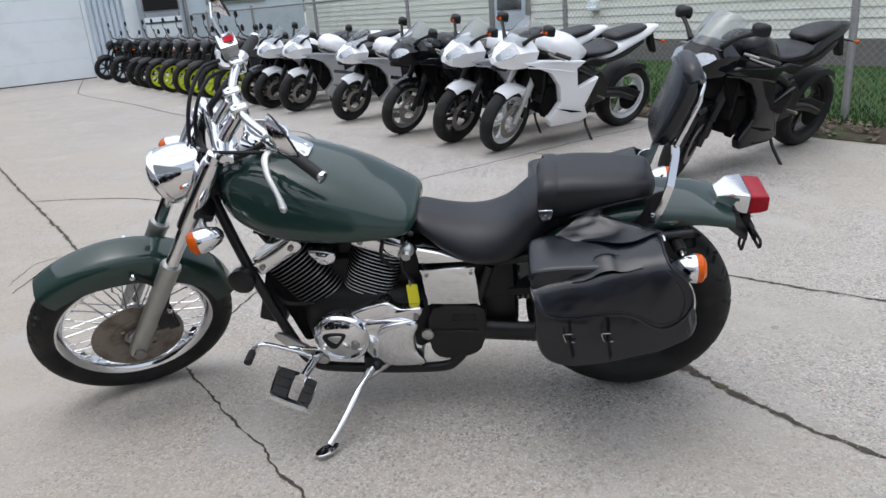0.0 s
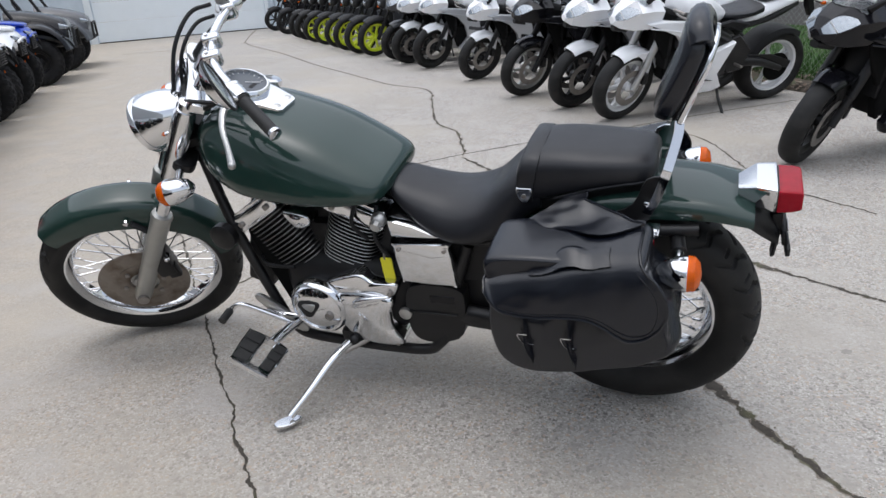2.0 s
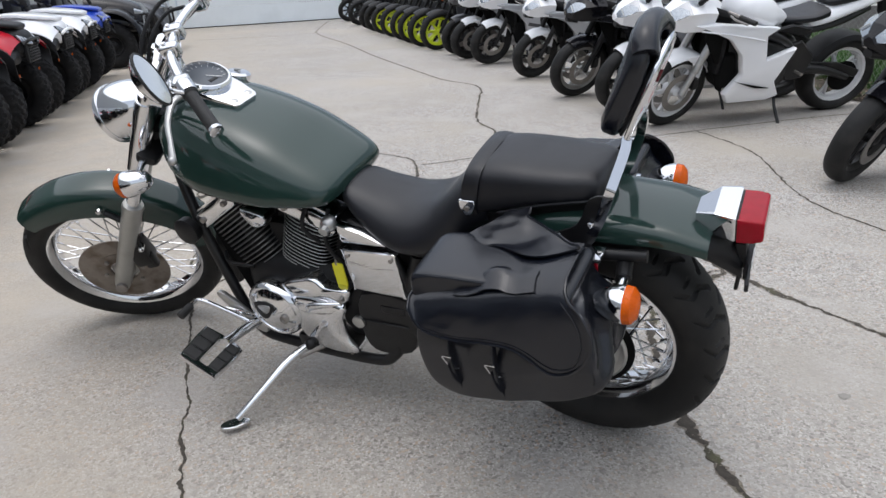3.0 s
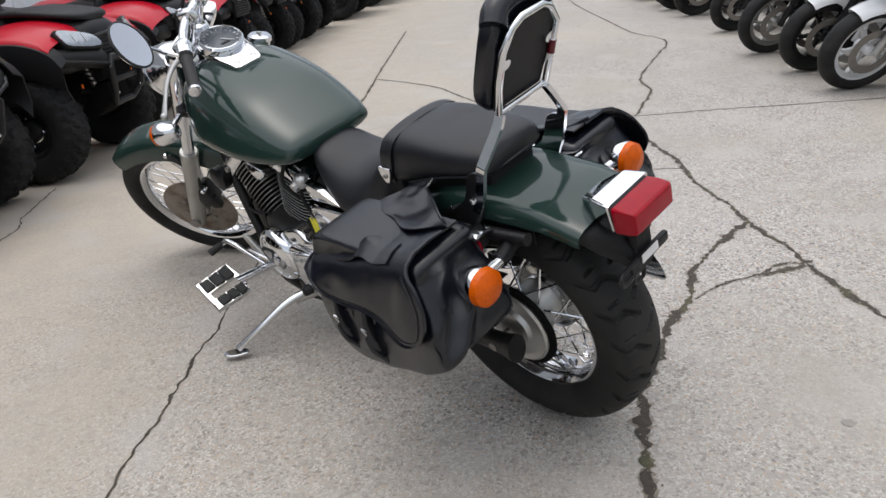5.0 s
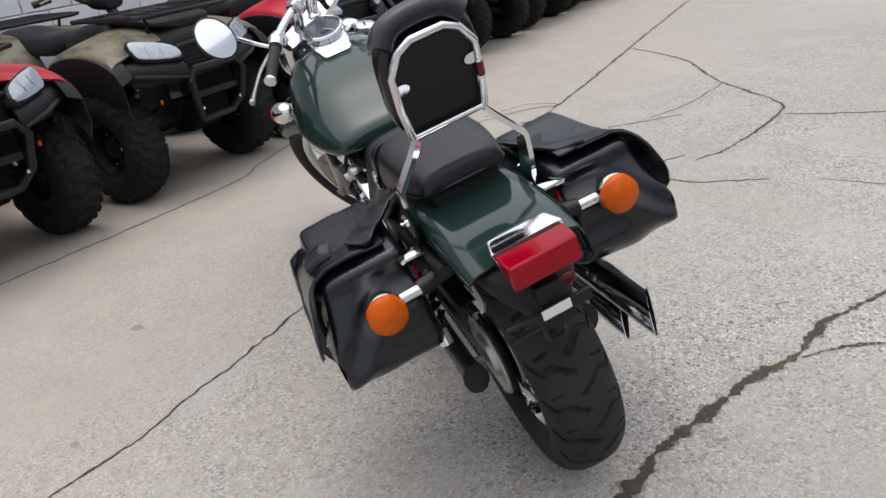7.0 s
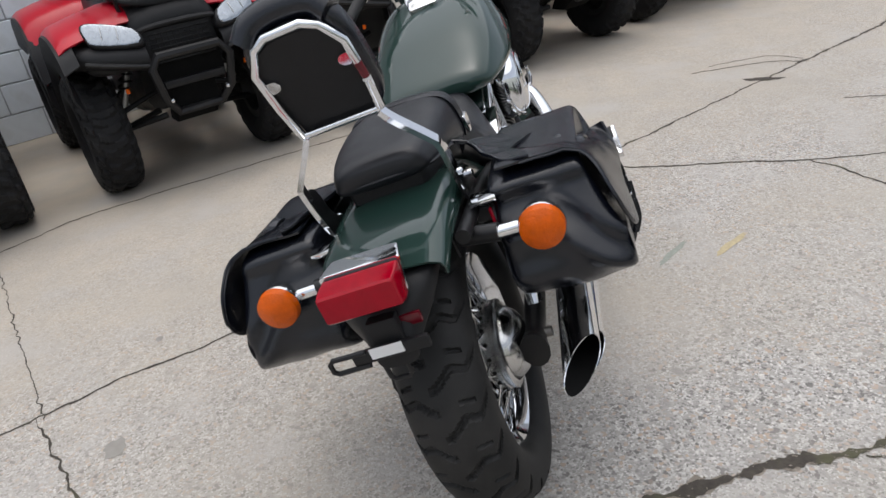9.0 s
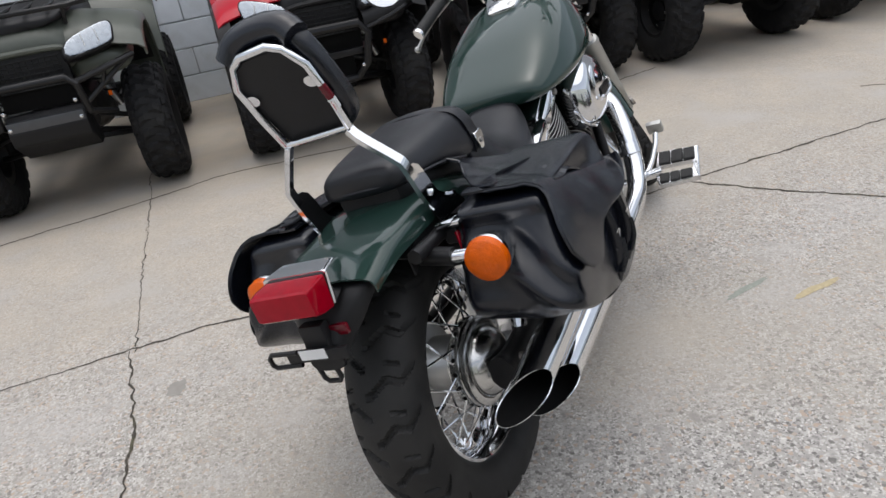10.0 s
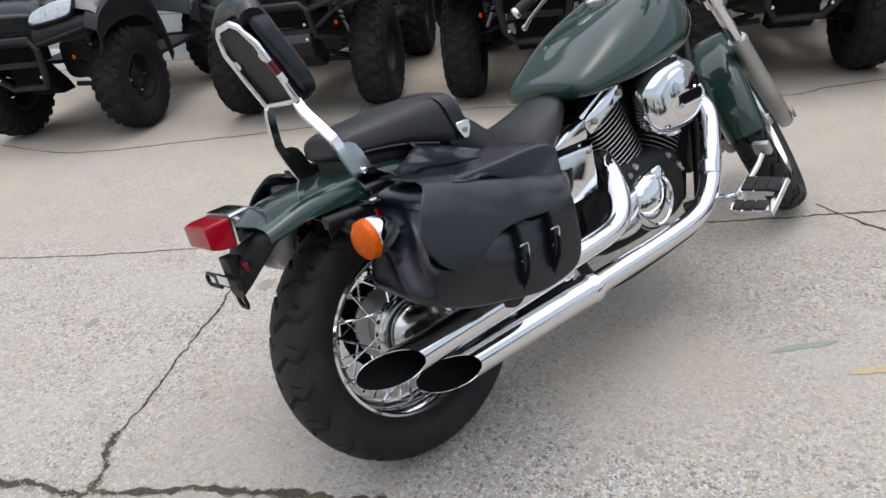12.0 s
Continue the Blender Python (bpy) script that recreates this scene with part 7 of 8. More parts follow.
def quad_bike(main, label, m, rack=True, second=None, nose=0.0, bumper=True, skirt=0.1, mask=None, cowl=None, lift=0.055):
    """A utility quad bike, forward along x, origin on the ground below its middle."""
    q = thing("quad_bike", label, "quad bike", "quad bikes along the wall", m)
    fx, rx, ty = 0.64, -0.64, 0.44
    moulded = bumper and not mask
    second = second or PLASTIC
    for s in (1, -1):
        quad_wheel(q, (fx, ty * s, 0.318), 0.318, 0.215, s)
        quad_wheel(q, (rx, (ty - 0.01) * s, 0.318), 0.318, 0.25, s)
        part("suspension_arm", joined(rod((fx - 0.06, 0.12 * s, 0.33), (fx, 0.36 * s, 0.29), 0.016, 8), rod((fx + 0.1, 0.12 * s, 0.33), (fx, 0.36 * s, 0.29), 0.016, 8), rod((fx, 0.12 * s, 0.44), (fx, 0.36 * s, 0.37), 0.014, 8)), BLACK, q)
        sh = part("shock", rod((fx - 0.01, 0.17 * s, 0.66), (fx + 0.02, 0.3 * s, 0.36), 0.018, 10), SATIN, q, "coil shock absorber")
        pts = [Vector((fx - 0.01, 0.17 * s, 0.64)).lerp(Vector((fx + 0.015, 0.28 * s, 0.42)), t / 48) + Vector((math.cos(t * 0.9), math.sin(t * 0.9), 0)) * 0.032 for t in range(49)]
        part("spring", tube(pts, 0.006, 6, smooth=False), BLACK, sh)
        fender_shelf(([(0.93, 0.735), (0.88, 0.77), (0.78, 0.8),] if moulded else [(0.97, 0.69), (0.9, 0.755), (0.78, 0.8),]) + [ (0.64, 0.815), (0.48, 0.8), (0.37, 0.74), (0.3, 0.62), (0.26, 0.46)], s, main, q)
        fender_shelf([(-0.27, 0.48), (-0.33, 0.66), (-0.45, 0.79), (-0.64, 0.83), (-0.85, 0.82), (-0.99, 0.77)], s, main, q)
        part("inner_fender", thick(sheet([[Vector((fx + math.cos(radians(a)) * 0.4, y * s, 0.34 + math.sin(radians(a)) * 0.4)) for y in (0.12, 0.5)] for a in range(70, 165, 12)]), 0.006), PLASTIC, q)
        quad_lamp(s, q, 0.985, 0.3 if bumper else 0.15, 0.745, 0.23 if bumper else 0.12, 0.1 if bumper else 0.06, 0.02)
        part("headlight_surround", body([(0.97, 0.085, 0.58, 0.67, 3, 0), (0.93, 0.15, 0.56, 0.69, 3, 0), (0.8, 0.17, 0.58, 0.72, 3, 0)], 16, 2), mask or PLASTIC, q, m=Matrix.Translation((-0.02, 0.29 * s, 0.0)))
        if skirt:
            fender_flare([(0.99, 0.66), (0.93, 0.735), (0.8, 0.79), (0.64, 0.807), (0.48, 0.792), (0.36, 0.73), (0.28, 0.6), (0.24, 0.44)], s, q, skirt)
            fender_flare([(-0.25, 0.46), (-0.31, 0.64), (-0.44, 0.78), (-0.64, 0.822), (-0.85, 0.812), (-1.0, 0.76)], s, q, skirt)
        part("footwell", box(0.0, 0.36 * s, 0.33, 0.55, 0.24, 0.03, 0.01), PLASTIC, q)
        part("side_reflector", box(0.93, 0.3 * s, 0.475, 0.01, 0.018, 0.024, 0.003), AMBER, q)
    part("front_cowl", body([(0.99 + nose, 0.1, 0.66, 0.76, 3, 0.1), (0.96 + nose, 0.2, 0.62, 0.82, 3.2, 0.15), (0.82, 0.24, 0.6, 0.88, 3.2, 0.2), (0.6, 0.22, 0.6, 0.92, 3.2, 0.25), (0.4, 0.17, 0.6, 0.92, 3, 0.25), (0.3, 0.12, 0.62, 0.86, 3, 0.2)], 26, 3), cowl or main, q, sharp=60)
    grille = part("grille", box(0.985 + nose, 0, 0.645, 0.035, 0.36, 0.17, 0.025), PLASTIC, q, "black mesh grille")
    for i in range(7):
        part("grille_bar", box(1.004 + nose, 0, 0.575 + i * 0.022, 0.01, 0.3, 0.006, 0.002, 1), BLACK, grille)
    for i in range(11):
        part("grille_rib", box(1.002 + nose, -0.14 + i * 0.028, 0.642, 0.008, 0.005, 0.14, 0.002, 1), BLACK, grille)
    part("hood_mark", slab(rounded([(-0.035, 0.0), (-0.01, 0.02), (0.03, 0.022), (0.035, 0.0), (0.01, -0.02), (-0.03, -0.02)], 3), -0.004, 0.006, plane="yz"), CHROME, grille, "bright hood emblem", m=Matrix.Translation((0.965 + nose, 0, 0.782)) @ Matrix.Rotation(radians(-40), 4, "Y"))
    part("nose_rim", tube([(0.99 + nose, 0.2, 0.71), (1.015 + nose, 0.16, 0.74), (1.02 + nose, 0, 0.748), (1.015 + nose, -0.16, 0.74), (0.99 + nose, -0.2, 0.71)], 0.014, 8), cowl or main, q)
    if bumper:
        if moulded:
            bm_ = part("bumper", tube([(1.0, 0.11, 0.33), (1.05, 0.165, 0.41), (1.075, 0.19, 0.56), (1.065, 0.15, 0.615), (1.065, -0.15, 0.615), (1.075, -0.19, 0.56), (1.05, -0.165, 0.41), (1.0, -0.11, 0.33)], 0.021, 8, smooth=False, closed=True), BLACK, q, "black moulded bumper")
            for s in (1, -1):
                wing = [[Vector((1.06 - 0.17 * t ** 1.6 + dx, (0.18 + 0.34 * t) * s, 0.575 + 0.06 * t + dz * (1 - 0.25 * t))) for dx, dz in ((-0.09, 0.12), (-0.03, 0.105), (0.0, 0.07), (0.012, 0.03), (0.0, 0.0), (-0.06, -0.02))] for t in (i / 10 for i in range(11))]
                part("bumper_wing", thick(sheet(wing), 0.012), PLASTIC, bm_, "black plastic bumper wing", sharp=50)
                part("wing_rib", tube([(1.07, 0.19 * s, 0.585), (1.035, 0.33 * s, 0.615), (0.96, 0.44 * s, 0.64)], 0.011, 8, smooth=False), BLACK, bm_)
                part("bumper_bolt", lathe([(0.009, 0.0), (0.009, 0.008), (0.005, 0.01)], 8, "x", (1.05, 0.14 * s, 0.4)), CHROME, bm_)
            part("skid_plate", slab([(0.74, 0.25), (0.86, 0.25), (0.985, 0.34), (0.98, 0.46), (0.9, 0.46), (0.78, 0.32)], -0.11, 0.11, 0.012, 2), DEEPBLACK, q, "dark skid plate")
            part("bumper_bar", box(1.04, 0, 0.475, 0.03, 0.3, 0.035, 0.008), BLACK, bm_)
        else:
            bm_ = part("bumper", tube([(0.92, 0.2, 0.4), (1.03, 0.2, 0.43), (1.075, 0.19, 0.575), (1.07, 0.15, 0.61), (1.07, -0.15, 0.61), (1.075, -0.19, 0.575), (1.03, -0.2, 0.43), (0.92, -0.2, 0.4)], 0.018, 10, smooth=False), BLACK, q, "black tubular bumper")
            for s in (1, -1):
                part("bumper_wing", tube([(1.07, 0.19 * s, 0.58), (1.03, 0.36 * s, 0.62), (0.95, 0.46 * s, 0.64)], 0.015, 8, smooth=False), BLACK, bm_)
                part("bumper_brace", rod((1.04, 0.2 * s, 0.47), (0.98, 0.43 * s, 0.63), 0.013, 8), BLACK, bm_)
                part("bumper_strut", rod((1.02, 0.3 * s, 0.55), (1.03, 0.33 * s, 0.62), 0.01, 8), BLACK, bm_)
                part("lower_brace", rod((1.035, 0.2 * s, 0.43), (0.9, 0.3 * s, 0.38), 0.014, 8), BLACK, bm_)
                for z in (0.42, 0.5):
                    part("bumper_bolt", lathe([(0.009, 0.0), (0.009, 0.008), (0.005, 0.01)], 8, "x", (1.06, 0.16 * s, z)), CHROME, bm_)
            part("skid_plate", slab([(0.78, 0.23), (0.88, 0.23), (1.05, 0.33), (1.06, 0.4), (1.0, 0.47), (0.96, 0.47), (0.8, 0.3)], -0.18, 0.18, 0.012, 2), PLASTIC, q, "dark skid plate")
            part("skid_bar", box(1.045, 0, 0.425, 0.03, 0.35, 0.05, 0.008), CHARCOAL, q, "grey bar over the skid plate")
        # Near-black box behind the bumper bars.
        part("bumper_backing", box(0.97, 0, 0.53, 0.06, 0.34, 0.1, 0.01), DEEPBLACK, q)
    part("engine", body([(0.45, 0.14, 0.3, 0.56, 4, 0), (0.2, 0.19, 0.26, 0.62, 4, 0), (-0.2, 0.18, 0.26, 0.6, 4, 0), (-0.4, 0.12, 0.3, 0.5, 4, 0)], 18, 2), BLACK, q)
    part("axle_housing", rod((rx, -0.36, 0.32), (rx, 0.36, 0.32), 0.04, 12), BLACK, q)
    part("front_deck", body([(0.95, 0.1, 0.83, 0.86, 4, 0), (0.9, 0.2, 0.84, 0.885, 4, 0), (0.6, 0.24, 0.88, 0.93, 4, 0), (0.42, 0.2, 0.88, 0.92, 4, 0)], 20, 2), PLASTIC if rack or cowl else main, q, sharp=60)
    part("tank_cover", body([(0.36, 0.1, 0.72, 0.86, 3, 0), (0.25, 0.13, 0.68, 0.9, 3, 0.1), (0.0, 0.14, 0.64, 0.86, 3, 0.1), (-0.08, 0.12, 0.66, 0.8, 3, 0)], 18, 3), second, q)
    part("seat", body([(0.02, 0.1, 0.76, 0.86, 3.2, 0), (-0.08, 0.15, 0.72, 0.865, 3.2, 0.1), (-0.35, 0.17, 0.72, 0.86, 3.4, 0.1), (-0.6, 0.17, 0.75, 0.9, 3.4, 0.1), (-0.7, 0.14, 0.78, 0.9, 3.2, 0)], 22, 3), VINYL, q)
    hb = part("handlebar", tube([(0.2, 0.37, 1.04), (0.27, 0.24, 1.07), (0.3, 0.1, 1.0), (0.3, -0.1, 1.0), (0.27, -0.24, 1.07), (0.2, -0.37, 1.04)], 0.012, 8), BLACK, q)
    part("instrument_pod", body([(0.37, 0.06, 0.96, 1.02, 3, 0), (0.33, 0.09, 0.95, 1.1, 3, 0.1), (0.25, 0.09, 0.96, 1.12, 3, 0.1), (0.2, 0.06, 0.98, 1.08, 3, 0)], 18, 2), PLASTIC, hb)
    part("steering_post", rod((0.42, 0, 0.8), (0.3, 0, 1.0), 0.03, 10), BLACK, hb)
    for s in (1, -1):
        part("grip", rod((0.235, 0.29 * s, 1.055), (0.195, 0.38 * s, 1.038), 0.018, 8), RUBBER, hb)
        part("lever", tube([(0.28, 0.24 * s, 1.07), (0.3, 0.32 * s, 1.06), (0.27, 0.38 * s, 1.04)], 0.007, 6), STEEL, hb)
    if rack:
        for x0, x1, z in ((0.42, 0.93, 0.925), (-1.0, -0.5, 0.94)):
            r = part("rack", tube([(x0, 0.33, z), (x1, 0.33, z - 0.01), (x1 + 0.03, 0.26, z - 0.015), (x1 + 0.03, -0.26, z - 0.015), (x1, -0.33, z - 0.01), (x0, -0.33, z)], 0.012, 8, smooth=False, closed=True), BLACK, q, "black tubular luggage rack")
            for k in range(6):
                y = -0.25 + k * 0.1
                part("rack_bar", rod((x0, y, z + 0.002), (x1 + 0.03, y, z - 0.013), 0.008, 6), BLACK, r)
            for s in (1, -1):
                part("rack_stay", rod((x1 - 0.05, 0.22 * s, z - 0.01), (x1 - 0.08, 0.2 * s, z - 0.14), 0.01, 6), BLACK, r)
    for ob in q.children:
        if ob.name.split(".")[0] not in ("wheel", "suspension_arm", "axle_housing", "engine"):
            ob.matrix_basis = Matrix.Translation((0, 0, lift)) @ ob.matrix_basis
    return q


def stall(v0, v1, u=0.0):
    """The place of a quad bike whose front tyres stand between v0 and v1."""
    return LOT @ pose(u - 0.74, (v0 + v1) / 2, 0)


first_quad = quad_bike(OLIVE, "grey-green utility quad bike with tubular bumper and racks", stall(-0.29, 0.64, -0.12), skirt=0.0, mask=OLIVE, lift=0.09)
quad_bike(CHARCOAL, "dark grey utility quad bike with clear headlights", stall(-1.9, -0.95, 0.0), skirt=0.12)
quad_bike(REDPAINT, "red utility quad bike with black racks and bumper", stall(1.16, 2.03, -0.12), cowl=PLASTIC, skirt=0.17)
quad_bike(CAMO, "camouflage and black utility quad bike with racks", stall(2.48, 3.35, -0.13), skirt=0.2, second=PLASTIC, cowl=PLASTIC)
quad_bike(REDPAINT, "red sport utility quad bike beside the camouflage one", stall(3.78, 4.58, -0.02), rack=False, cowl=PLASTIC, skirt=0.17)
red_far = quad_bike(REDPAINT, "red and black sport quad bike", stall(5.1, 5.95, -0.1), rack=False, cowl=PLASTIC, bumper=False, skirt=0.15)
copy_thing(red_far, stall(6.4, 7.25, -0.1))
quad_bike(WHITE, "white and red sport quad bike", stall(7.75, 8.55, -0.1), rack=False, second=REDPAINT, bumper=False)
blue = quad_bike(WHITE, "white and blue sport quad bike", stall(9.0, 9.85, -0.1), rack=False, second=BLUE, bumper=False)
quad_bike(BLUE, "blue sport quad bike with white cowl", stall(10.2, 11.05, -0.15), rack=False, second=WHITE, bumper=False)


def side_by_side(m, label, mat):
    """A two-seat off-road buggy with a roll cage."""
    q = thing("buggy", label, "buggy", "off-road buggies by the wall", m)
    for x in (0.95, -0.95):
        for s in (1, -1):
            quad_wheel(q, (x, 0.58 * s, 0.335), 0.335, 0.25, s)
            fender_arch(x, s, 0.3, 0.72, 0.46, 10, 165, mat, q, 0.36, 0.04)
    part("hood", body([(1.4, 0.3, 0.6, 0.78, 3.4, 0.1), (1.35, 0.42, 0.5, 0.9, 3.6, 0.15), (1.0, 0.46, 0.5, 1.02, 3.6, 0.2), (0.6, 0.46, 0.5, 1.08, 3.6, 0.2)], 24, 3), mat, q, sharp=60)
    part("tub", box(0, 0, 0.42, 1.6, 1.2, 0.3, 0.04), PLASTIC, q)
    part("cargo_bed", box(-1.0, 0, 0.8, 0.8, 1.1, 0.3, 0.03), mat, q)
    part("bumper", tube([(1.3, 0.4, 0.45), (1.46, 0.35, 0.5), (1.46, 0.3, 0.75), (1.46, -0.3, 0.75), (1.46, -0.35, 0.5), (1.3, -0.4, 0.45)], 0.022, 8, smooth=False), BLACK, q)
    for s in (1, -1):
        part("cage_tube", tube([(0.75, 0.6 * s, 0.95), (0.35, 0.58 * s, 1.75), (-0.5, 0.58 * s, 1.8), (-0.6, 0.6 * s, 0.9)], 0.025, 8, smooth=False), BLACK, q)
        part("headlight", body([(1.4, 0.06, 0.72, 0.78, 3, 0), (1.3, 0.1, 0.72, 0.82, 3, 0)], 14, 2), HEADGLASS, q, m=Matrix.Translation((0, 0.32 * s, 0.03)))
        part("seat", joined(box(-0.15, 0.28 * s, 0.72, 0.5, 0.46, 0.14, 0.05), box(-0.4, 0.28 * s, 1.0, 0.14, 0.46, 0.55, 0.05)), VINYL, q)
    part("cage_cross", rod((0.35, -0.58, 1.75), (0.35, 0.58, 1.75), 0.025, 8), BLACK, q)
    part("steering_wheel", turned(turn_ring([(0.17, 0), (0.18, 0.012), (0.19, 0), (0.18, -0.012)], 24), Matrix.Translation((0.3, 0.28, 1.02)) @ Matrix.Rotation(radians(60), 4, "Y") @ Matrix.Rotation(radians(90), 4, "X")), PLASTIC, q)
    return q


side_by_side(LOT @ pose(-1.05, 12.6, 0), "black off-road buggy with a roll cage", GLOSSBLACK)
side_by_side(LOT @ pose(-0.95, 14.8, 0), "dark off-road buggy with blue seats", CHARCOAL)


# ---- cracks and joints in the concrete ----
crack_rng = random.Random(9)


def crack(width, points, index):
    """A ragged ribbon of dark dirt filling one crack, with its edges crumbled."""
    line = spline([(x, y, 0) for x, y in points], max(8, int(90 / len(points))))
    fine = []
    for a, b in zip(line, line[1:]):
        n = max(1, int((b - a).length / 0.009))
        fine += [a.lerp(b, k / n) for k in range(n)]
    fine.append(line[-1])
    dark, crumbs = [], []
    for i, p in enumerate(fine):
        way = (fine[min(i + 1, len(fine) - 1)] - fine[max(i - 1, 0)]).normalized()
        out = Vector((-way.y, way.x, 0))
        wob = 0.009 * noise.noise((p.x * 7 + index, p.y * 7, 0)) + 0.011 * noise.noise((p.x * 22, p.y * 22, index)) + 0.004 * noise.noise((p.x * 60, p.y * 60, index))
        ends = 0.3 + 0.7 * min(1, i / 6, (len(fine) - 1 - i) / 6)
        w = width * (0.44 + 0.45 * noise.noise((p.x * 8, p.y * 8, index + 5)) + 0.4 * noise.noise((p.x * 34, p.y * 34, 1)) + 0.25 * noise.noise((p.x * 90, p.y * 90, 3)))
        w = max(w, 0.0018) * ends
        c = p + out * wob
        wide = w * (1.25 + 0.5 * noise.noise((p.x * 40, p.y * 40, index + 9))) + 0.15 * width * max(0.0, noise.noise((p.x * 4, p.y * 4, index + 9)))
        dark.append([c - out * w * (0.4 + 0.4 * crack_rng.random()) + Vector((0, 0, 0.002)), c + Vector((0, 0, 0.0035)), c + out * w * (0.4 + 0.4 * crack_rng.random()) + Vector((0, 0, 0.002))])
        crumbs.append([c - out * wide * (0.35 + 0.4 * crack_rng.random()) + Vector((0, 0, 0.0008)), c + Vector((0, 0, 0.0016)), c + out * wide * (0.35 + 0.4 * crack_rng.random()) + Vector((0, 0, 0.0008))])
    if width > 0.0085:
        part("crumbled_edge", sheet(crumbs), CRUMBLE, ground, sharp=60)
    if width > 0.02:
        grit = bmesh.new()
        for p, q in zip(crumbs, crumbs[1:]):
            for k in range(2):
                c = p[0].lerp(p[2], crack_rng.uniform(-0.25, 1.25)) + Vector((crack_rng.uniform(-0.005, 0.005), crack_rng.uniform(-0.005, 0.005), 0.001))
                size = crack_rng.choice((0.0015, 0.002, 0.003, 0.0045))
                vs = [grit.verts.new(c + Vector(d) * size * crack_rng.uniform(0.7, 1.3)) for d in ((1, 0.2, 0), (-0.1, 1, 0), (-1, -0.3, 0), (0.2, -1, 0), (0.1, 0.1, 0.7))]
                for i in range(4):
                    grit.faces.new((vs[i], vs[(i + 1) % 4], vs[4]))
        part("crack_grit", grit, STONES if index % 2 else CRUMBLE, ground, sharp=20)
    return part("crack", sheet(dark), DIRT, ground, sharp=60)


crack(0.013, ((-0.66, 2.962), (-0.492, 2.809), (-0.27, 2.6), (-0.15, 2.505), (-0.045, 2.395), (0.1, 2.27), (0.258, 2.124), (0.35, 2.034), (0.507, 1.89), (0.662, 1.7), (0.75, 1.623), (0.859, 1.521), (0.992, 1.408)), 0)
crack(0.007, ((0.992, 1.408), (1.075, 1.33), (1.452, 0.992), (1.704, 0.741), (2.1, 0.35)), 1)
crack(0.028, ((-6.051, 7.86), (-4.926, 6.833), (-4.094, 6.078), (-3.475, 5.52), (-2.707, 4.838), (-2.038, 4.22)), 2)
crack(0.016, ((-2.038, 4.22), (-1.4, 3.63), (-0.67, 2.96)), 22)
crack(0.022, ((-3.45, 5.53), (-3.266, 5.551), (-2.869, 5.563), (-2.551, 5.532), (-1.909, 5.338), (-1.245, 5.264), (-1.02, 5.132), (-0.7, 4.632), (-0.605, 4.354)), 3)
crack(0.006, ((-2.174, 3.778), (-2.268, 4.112), (-2.141, 4.278)), 4)
crack(0.009, ((-1.81, 5.319), (-1.522, 4.871), (-1.411, 4.566)), 5)
crack(0.026, ((-12.468, 18.387), (-10.219, 15.141), (-9.1, 13.75), (-6.869, 11.907), (-5.345, 10.543), (-4.71, 10.004), (-3.591, 9.093), (-2.795, 8.462), (-2.161, 8.116), (-1.691, 7.245), (-1.296, 6.499), (-0.987, 6.201), (-0.762, 5.778), (-0.625, 5.5)), 6)
crack(0.026, ((-11.3, 12.4), (-10.347, 12.962), (-9.78, 13.356), (-9.364, 13.996)), 7)
crack(0.016, ((-0.98, 5.13), (-0.903, 5.197), (-0.595, 5.6), (-0.271, 5.96), (0.092, 6.321), (0.891, 7.167), (1.433, 7.67)), 8)
crack(0.005, ((-0.091, 4.605), (0.161, 4.802)), 20)
crack(0.034, ((-0.625, 5.455), (-0.301, 5.17), (-0.076, 5.015), (0.086, 4.906), (0.205, 4.784), (0.383, 4.634), (0.604, 4.5), (0.732, 4.394), (0.866, 4.303), (1.0, 4.233), (1.096, 4.146), (1.256, 4.037), (1.6, 3.84), (2.136, 3.568)), 9)
crack(0.05, ((0.745, 4.38), (0.78, 4.124), (0.808, 3.957), (0.84, 3.838), (0.928, 3.7), (0.975, 3.526), (1.03, 3.376), (1.08, 3.27), (1.135, 3.135), (1.195, 3.065), (1.29, 2.94), (1.43, 2.777), (1.511, 2.688), (1.591, 2.63), (1.68, 2.548)), 10)
crack(0.034, ((1.68, 2.548), (1.77, 2.47), (1.843, 2.351), (1.903, 2.302), (2.2, 1.95)), 19)
crack(0.022, ((0.953, 3.682), (0.965, 3.824), (1.005, 3.945), (1.035, 4.087), (1.084, 4.134)), 11)
crack(0.035, ((1.024, 3.958), (1.067, 4.064), (1.1, 4.181)), 12)
crack(0.006, ((-0.584, 0.08), (-0.232, 0.463), (0.484, 1.19), (0.853, 1.57)), 13)
crack(0.013, ((0.853, 1.54), (1.067, 1.805), (1.212, 1.957), (1.381, 2.117), (1.484, 2.224), (1.559, 2.287), (1.64, 2.363)), 14)
crack(0.034, ((1.6, 2.325), (1.64, 2.363), (1.675, 2.443), (1.738, 2.508)), 21)
crack(0.012, ((1.446, -1.277), (1.203, -0.705), (0.931, -0.407), (0.573, -0.137), (0.159, 0.174), (-0.355, 0.507), (-0.587, 0.631), (-0.848, 0.922), (-1.8, 2.09), (-2.126, 2.28), (-2.552, 2.546)), 15)
crack(0.014, ((-0.788, 2.951), (-0.76, 3.103), (-0.72, 3.381), (-0.703, 3.688), (-0.671, 4.002), (-0.7, 4.348)), 16)
crack(0.012, ((-0.68, 3.95), (-0.603, 4.024), (-0.555, 4.058), (-0.354, 4.182), (-0.299, 4.279), (-0.2, 4.45)), 23)
crack(0.012, ((-1.396, 4.284), (-1.367, 4.514), (-1.341, 4.732)), 24)
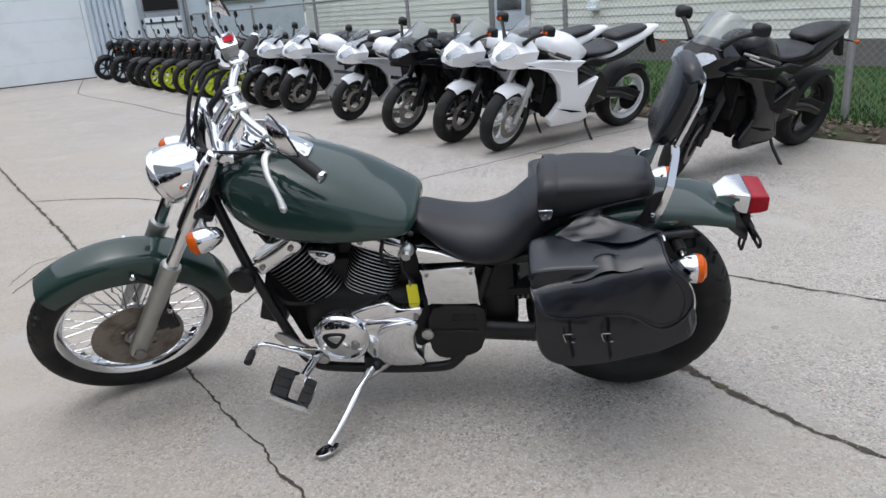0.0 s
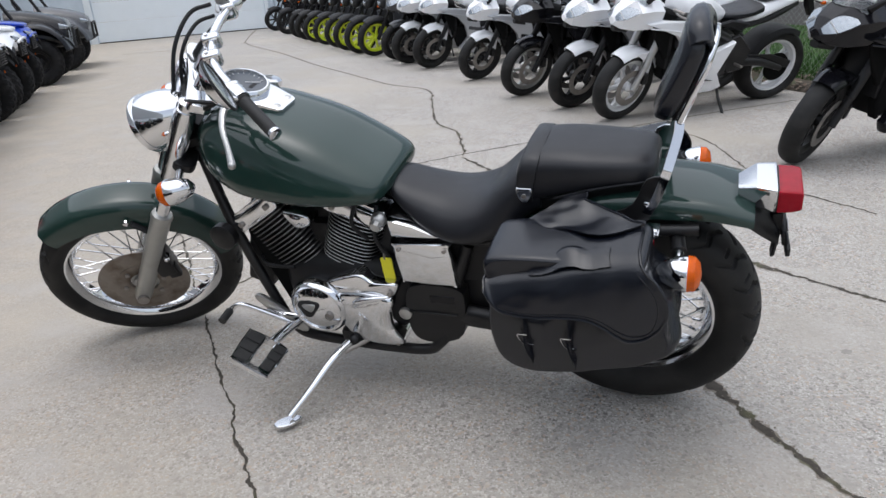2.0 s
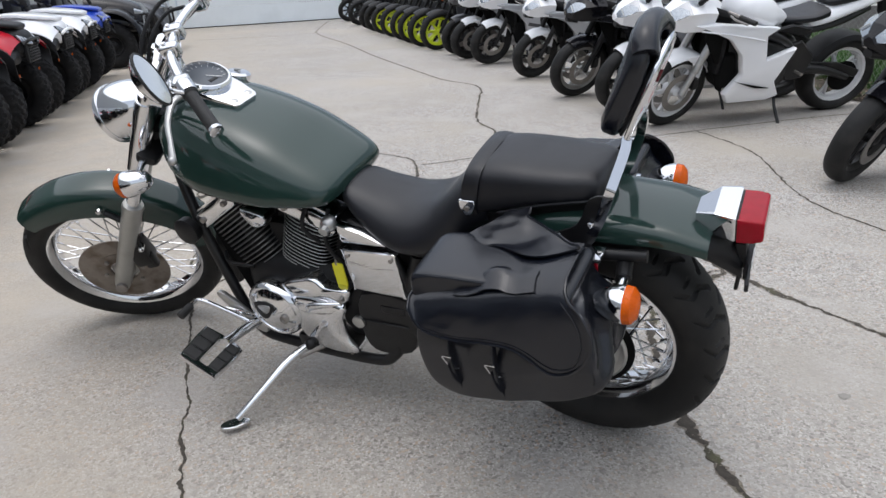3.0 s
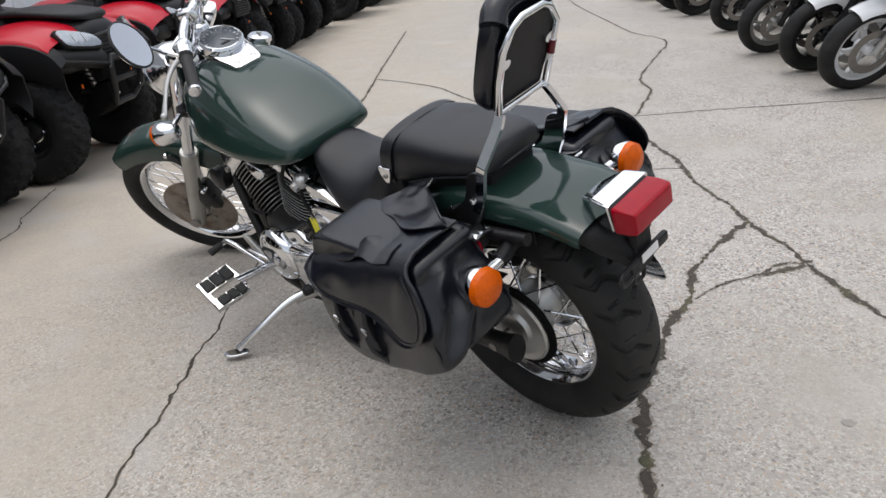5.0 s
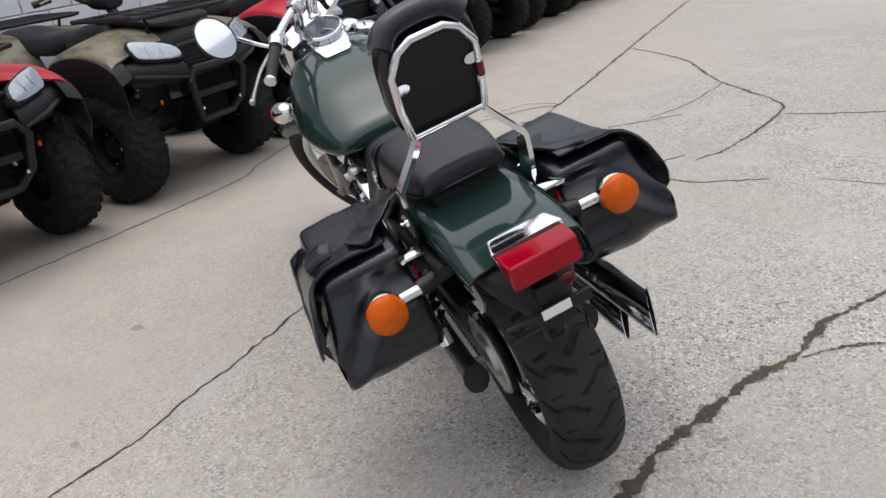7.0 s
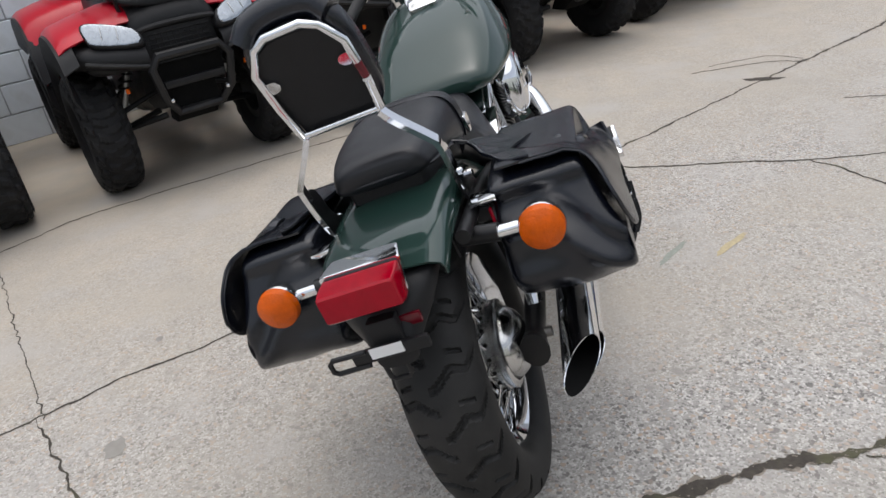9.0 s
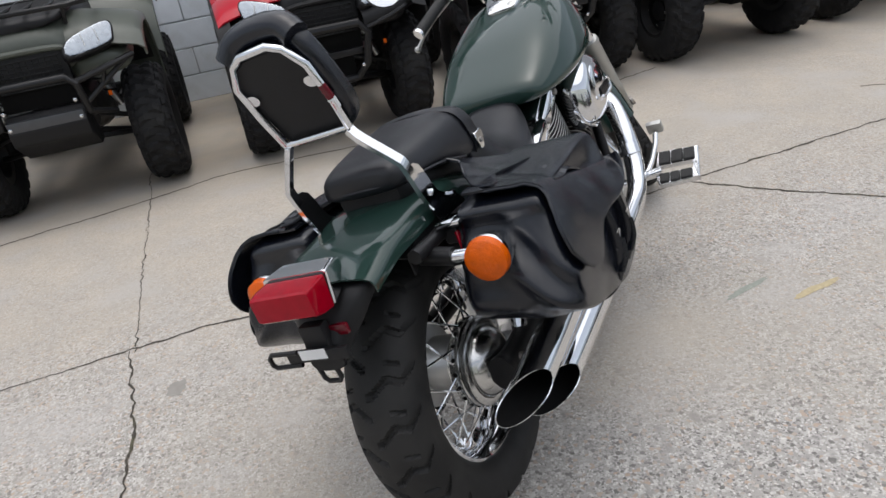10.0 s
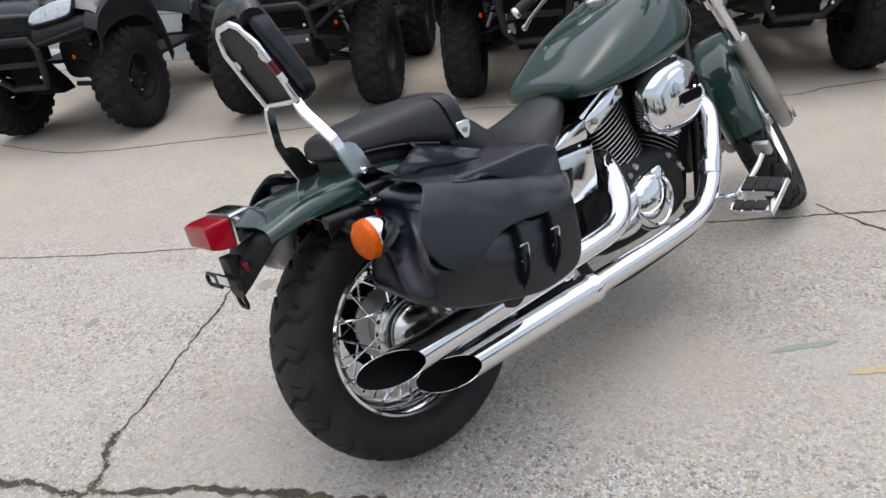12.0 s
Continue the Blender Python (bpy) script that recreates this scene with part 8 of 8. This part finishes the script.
crack(0.009, ((-2.066, 3.675), (-2.148, 4.095), (-2.077, 4.261)), 17)
crack(0.018, ((0.41, 6.661), (0.876, 6.137), (1.278, 5.245), (1.759, 4.772)), 18)


def stain_patch(name, cx, cy, lx, ly, turn, mat, label):
    """A thin irregular mark on the concrete."""
    bm = bmesh.new()
    loop = []
    for j in range(40):
        a = 2 * math.pi * j / 40
        r = 1 + 0.45 * noise.noise((math.cos(a) * 2 + cx, math.sin(a) * 2, cy)) + 0.2 * noise.noise((math.cos(a) * 7, math.sin(a) * 7, cx))
        loop.append(bm.verts.new((math.cos(a) * lx * r, math.sin(a) * ly * r, 0.0016)))
    bm.faces.new(loop)
    return part(name, bm, mat, ground, label, m=pose(cx, cy, 0, 0, 0, turn))


PALEGREEN = material("worn_green_mark", (0.27, 0.29, 0.25), 0.9, spread=0.3, grain=70)
OCHRE = material("worn_yellow_mark", (0.43, 0.36, 0.22), 0.9, spread=0.3, grain=70)
OIL = material("oil_stain", (0.26, 0.245, 0.22), 0.8, spread=0.2, grain=40)
stain_patch("paint_mark", 0.04, 3.375, 0.1, 0.012, 148, PALEGREEN, "faded green paint mark")
stain_patch("paint_mark", 0.0, 3.56, 0.1, 0.014, 142, OCHRE, "faded yellow paint mark")
stain_patch("hole", -1.825, 4.01, 0.095, 0.03, 80, DIRT, "shallow broken hole")
for x, y, r in ((1.52, 1.641, 0.03), (0.958, 1.874, 0.04), (-0.209, 1.801, 0.03), (1.565, 3.371, 0.02), (0.455, 1.713, 0.018), (1.368, 2.342, 0.015)):
    stain_patch("stain", x, y, r, r * 0.7, 40, OIL, "")


# ---- blocks of the wall ----
block_mesh = None
for i in range(31):
    for j in range(8):
        at = LOT @ pose(-2.068, -2.8 + i * 0.405 + (0.2 if j % 2 else 0.0), 0.1 + j * 0.203)
        if block_mesh is None:
            ob = part("block", box(0, 0, 0, 0.02, 0.396, 0.194, 0.004, 1), BLOCKPAINT, wall_west)
            block_mesh = ob.data
        else:
            ob = part("block", block_mesh, None, wall_west)
        ob.matrix_basis = LOT.inverted() @ at
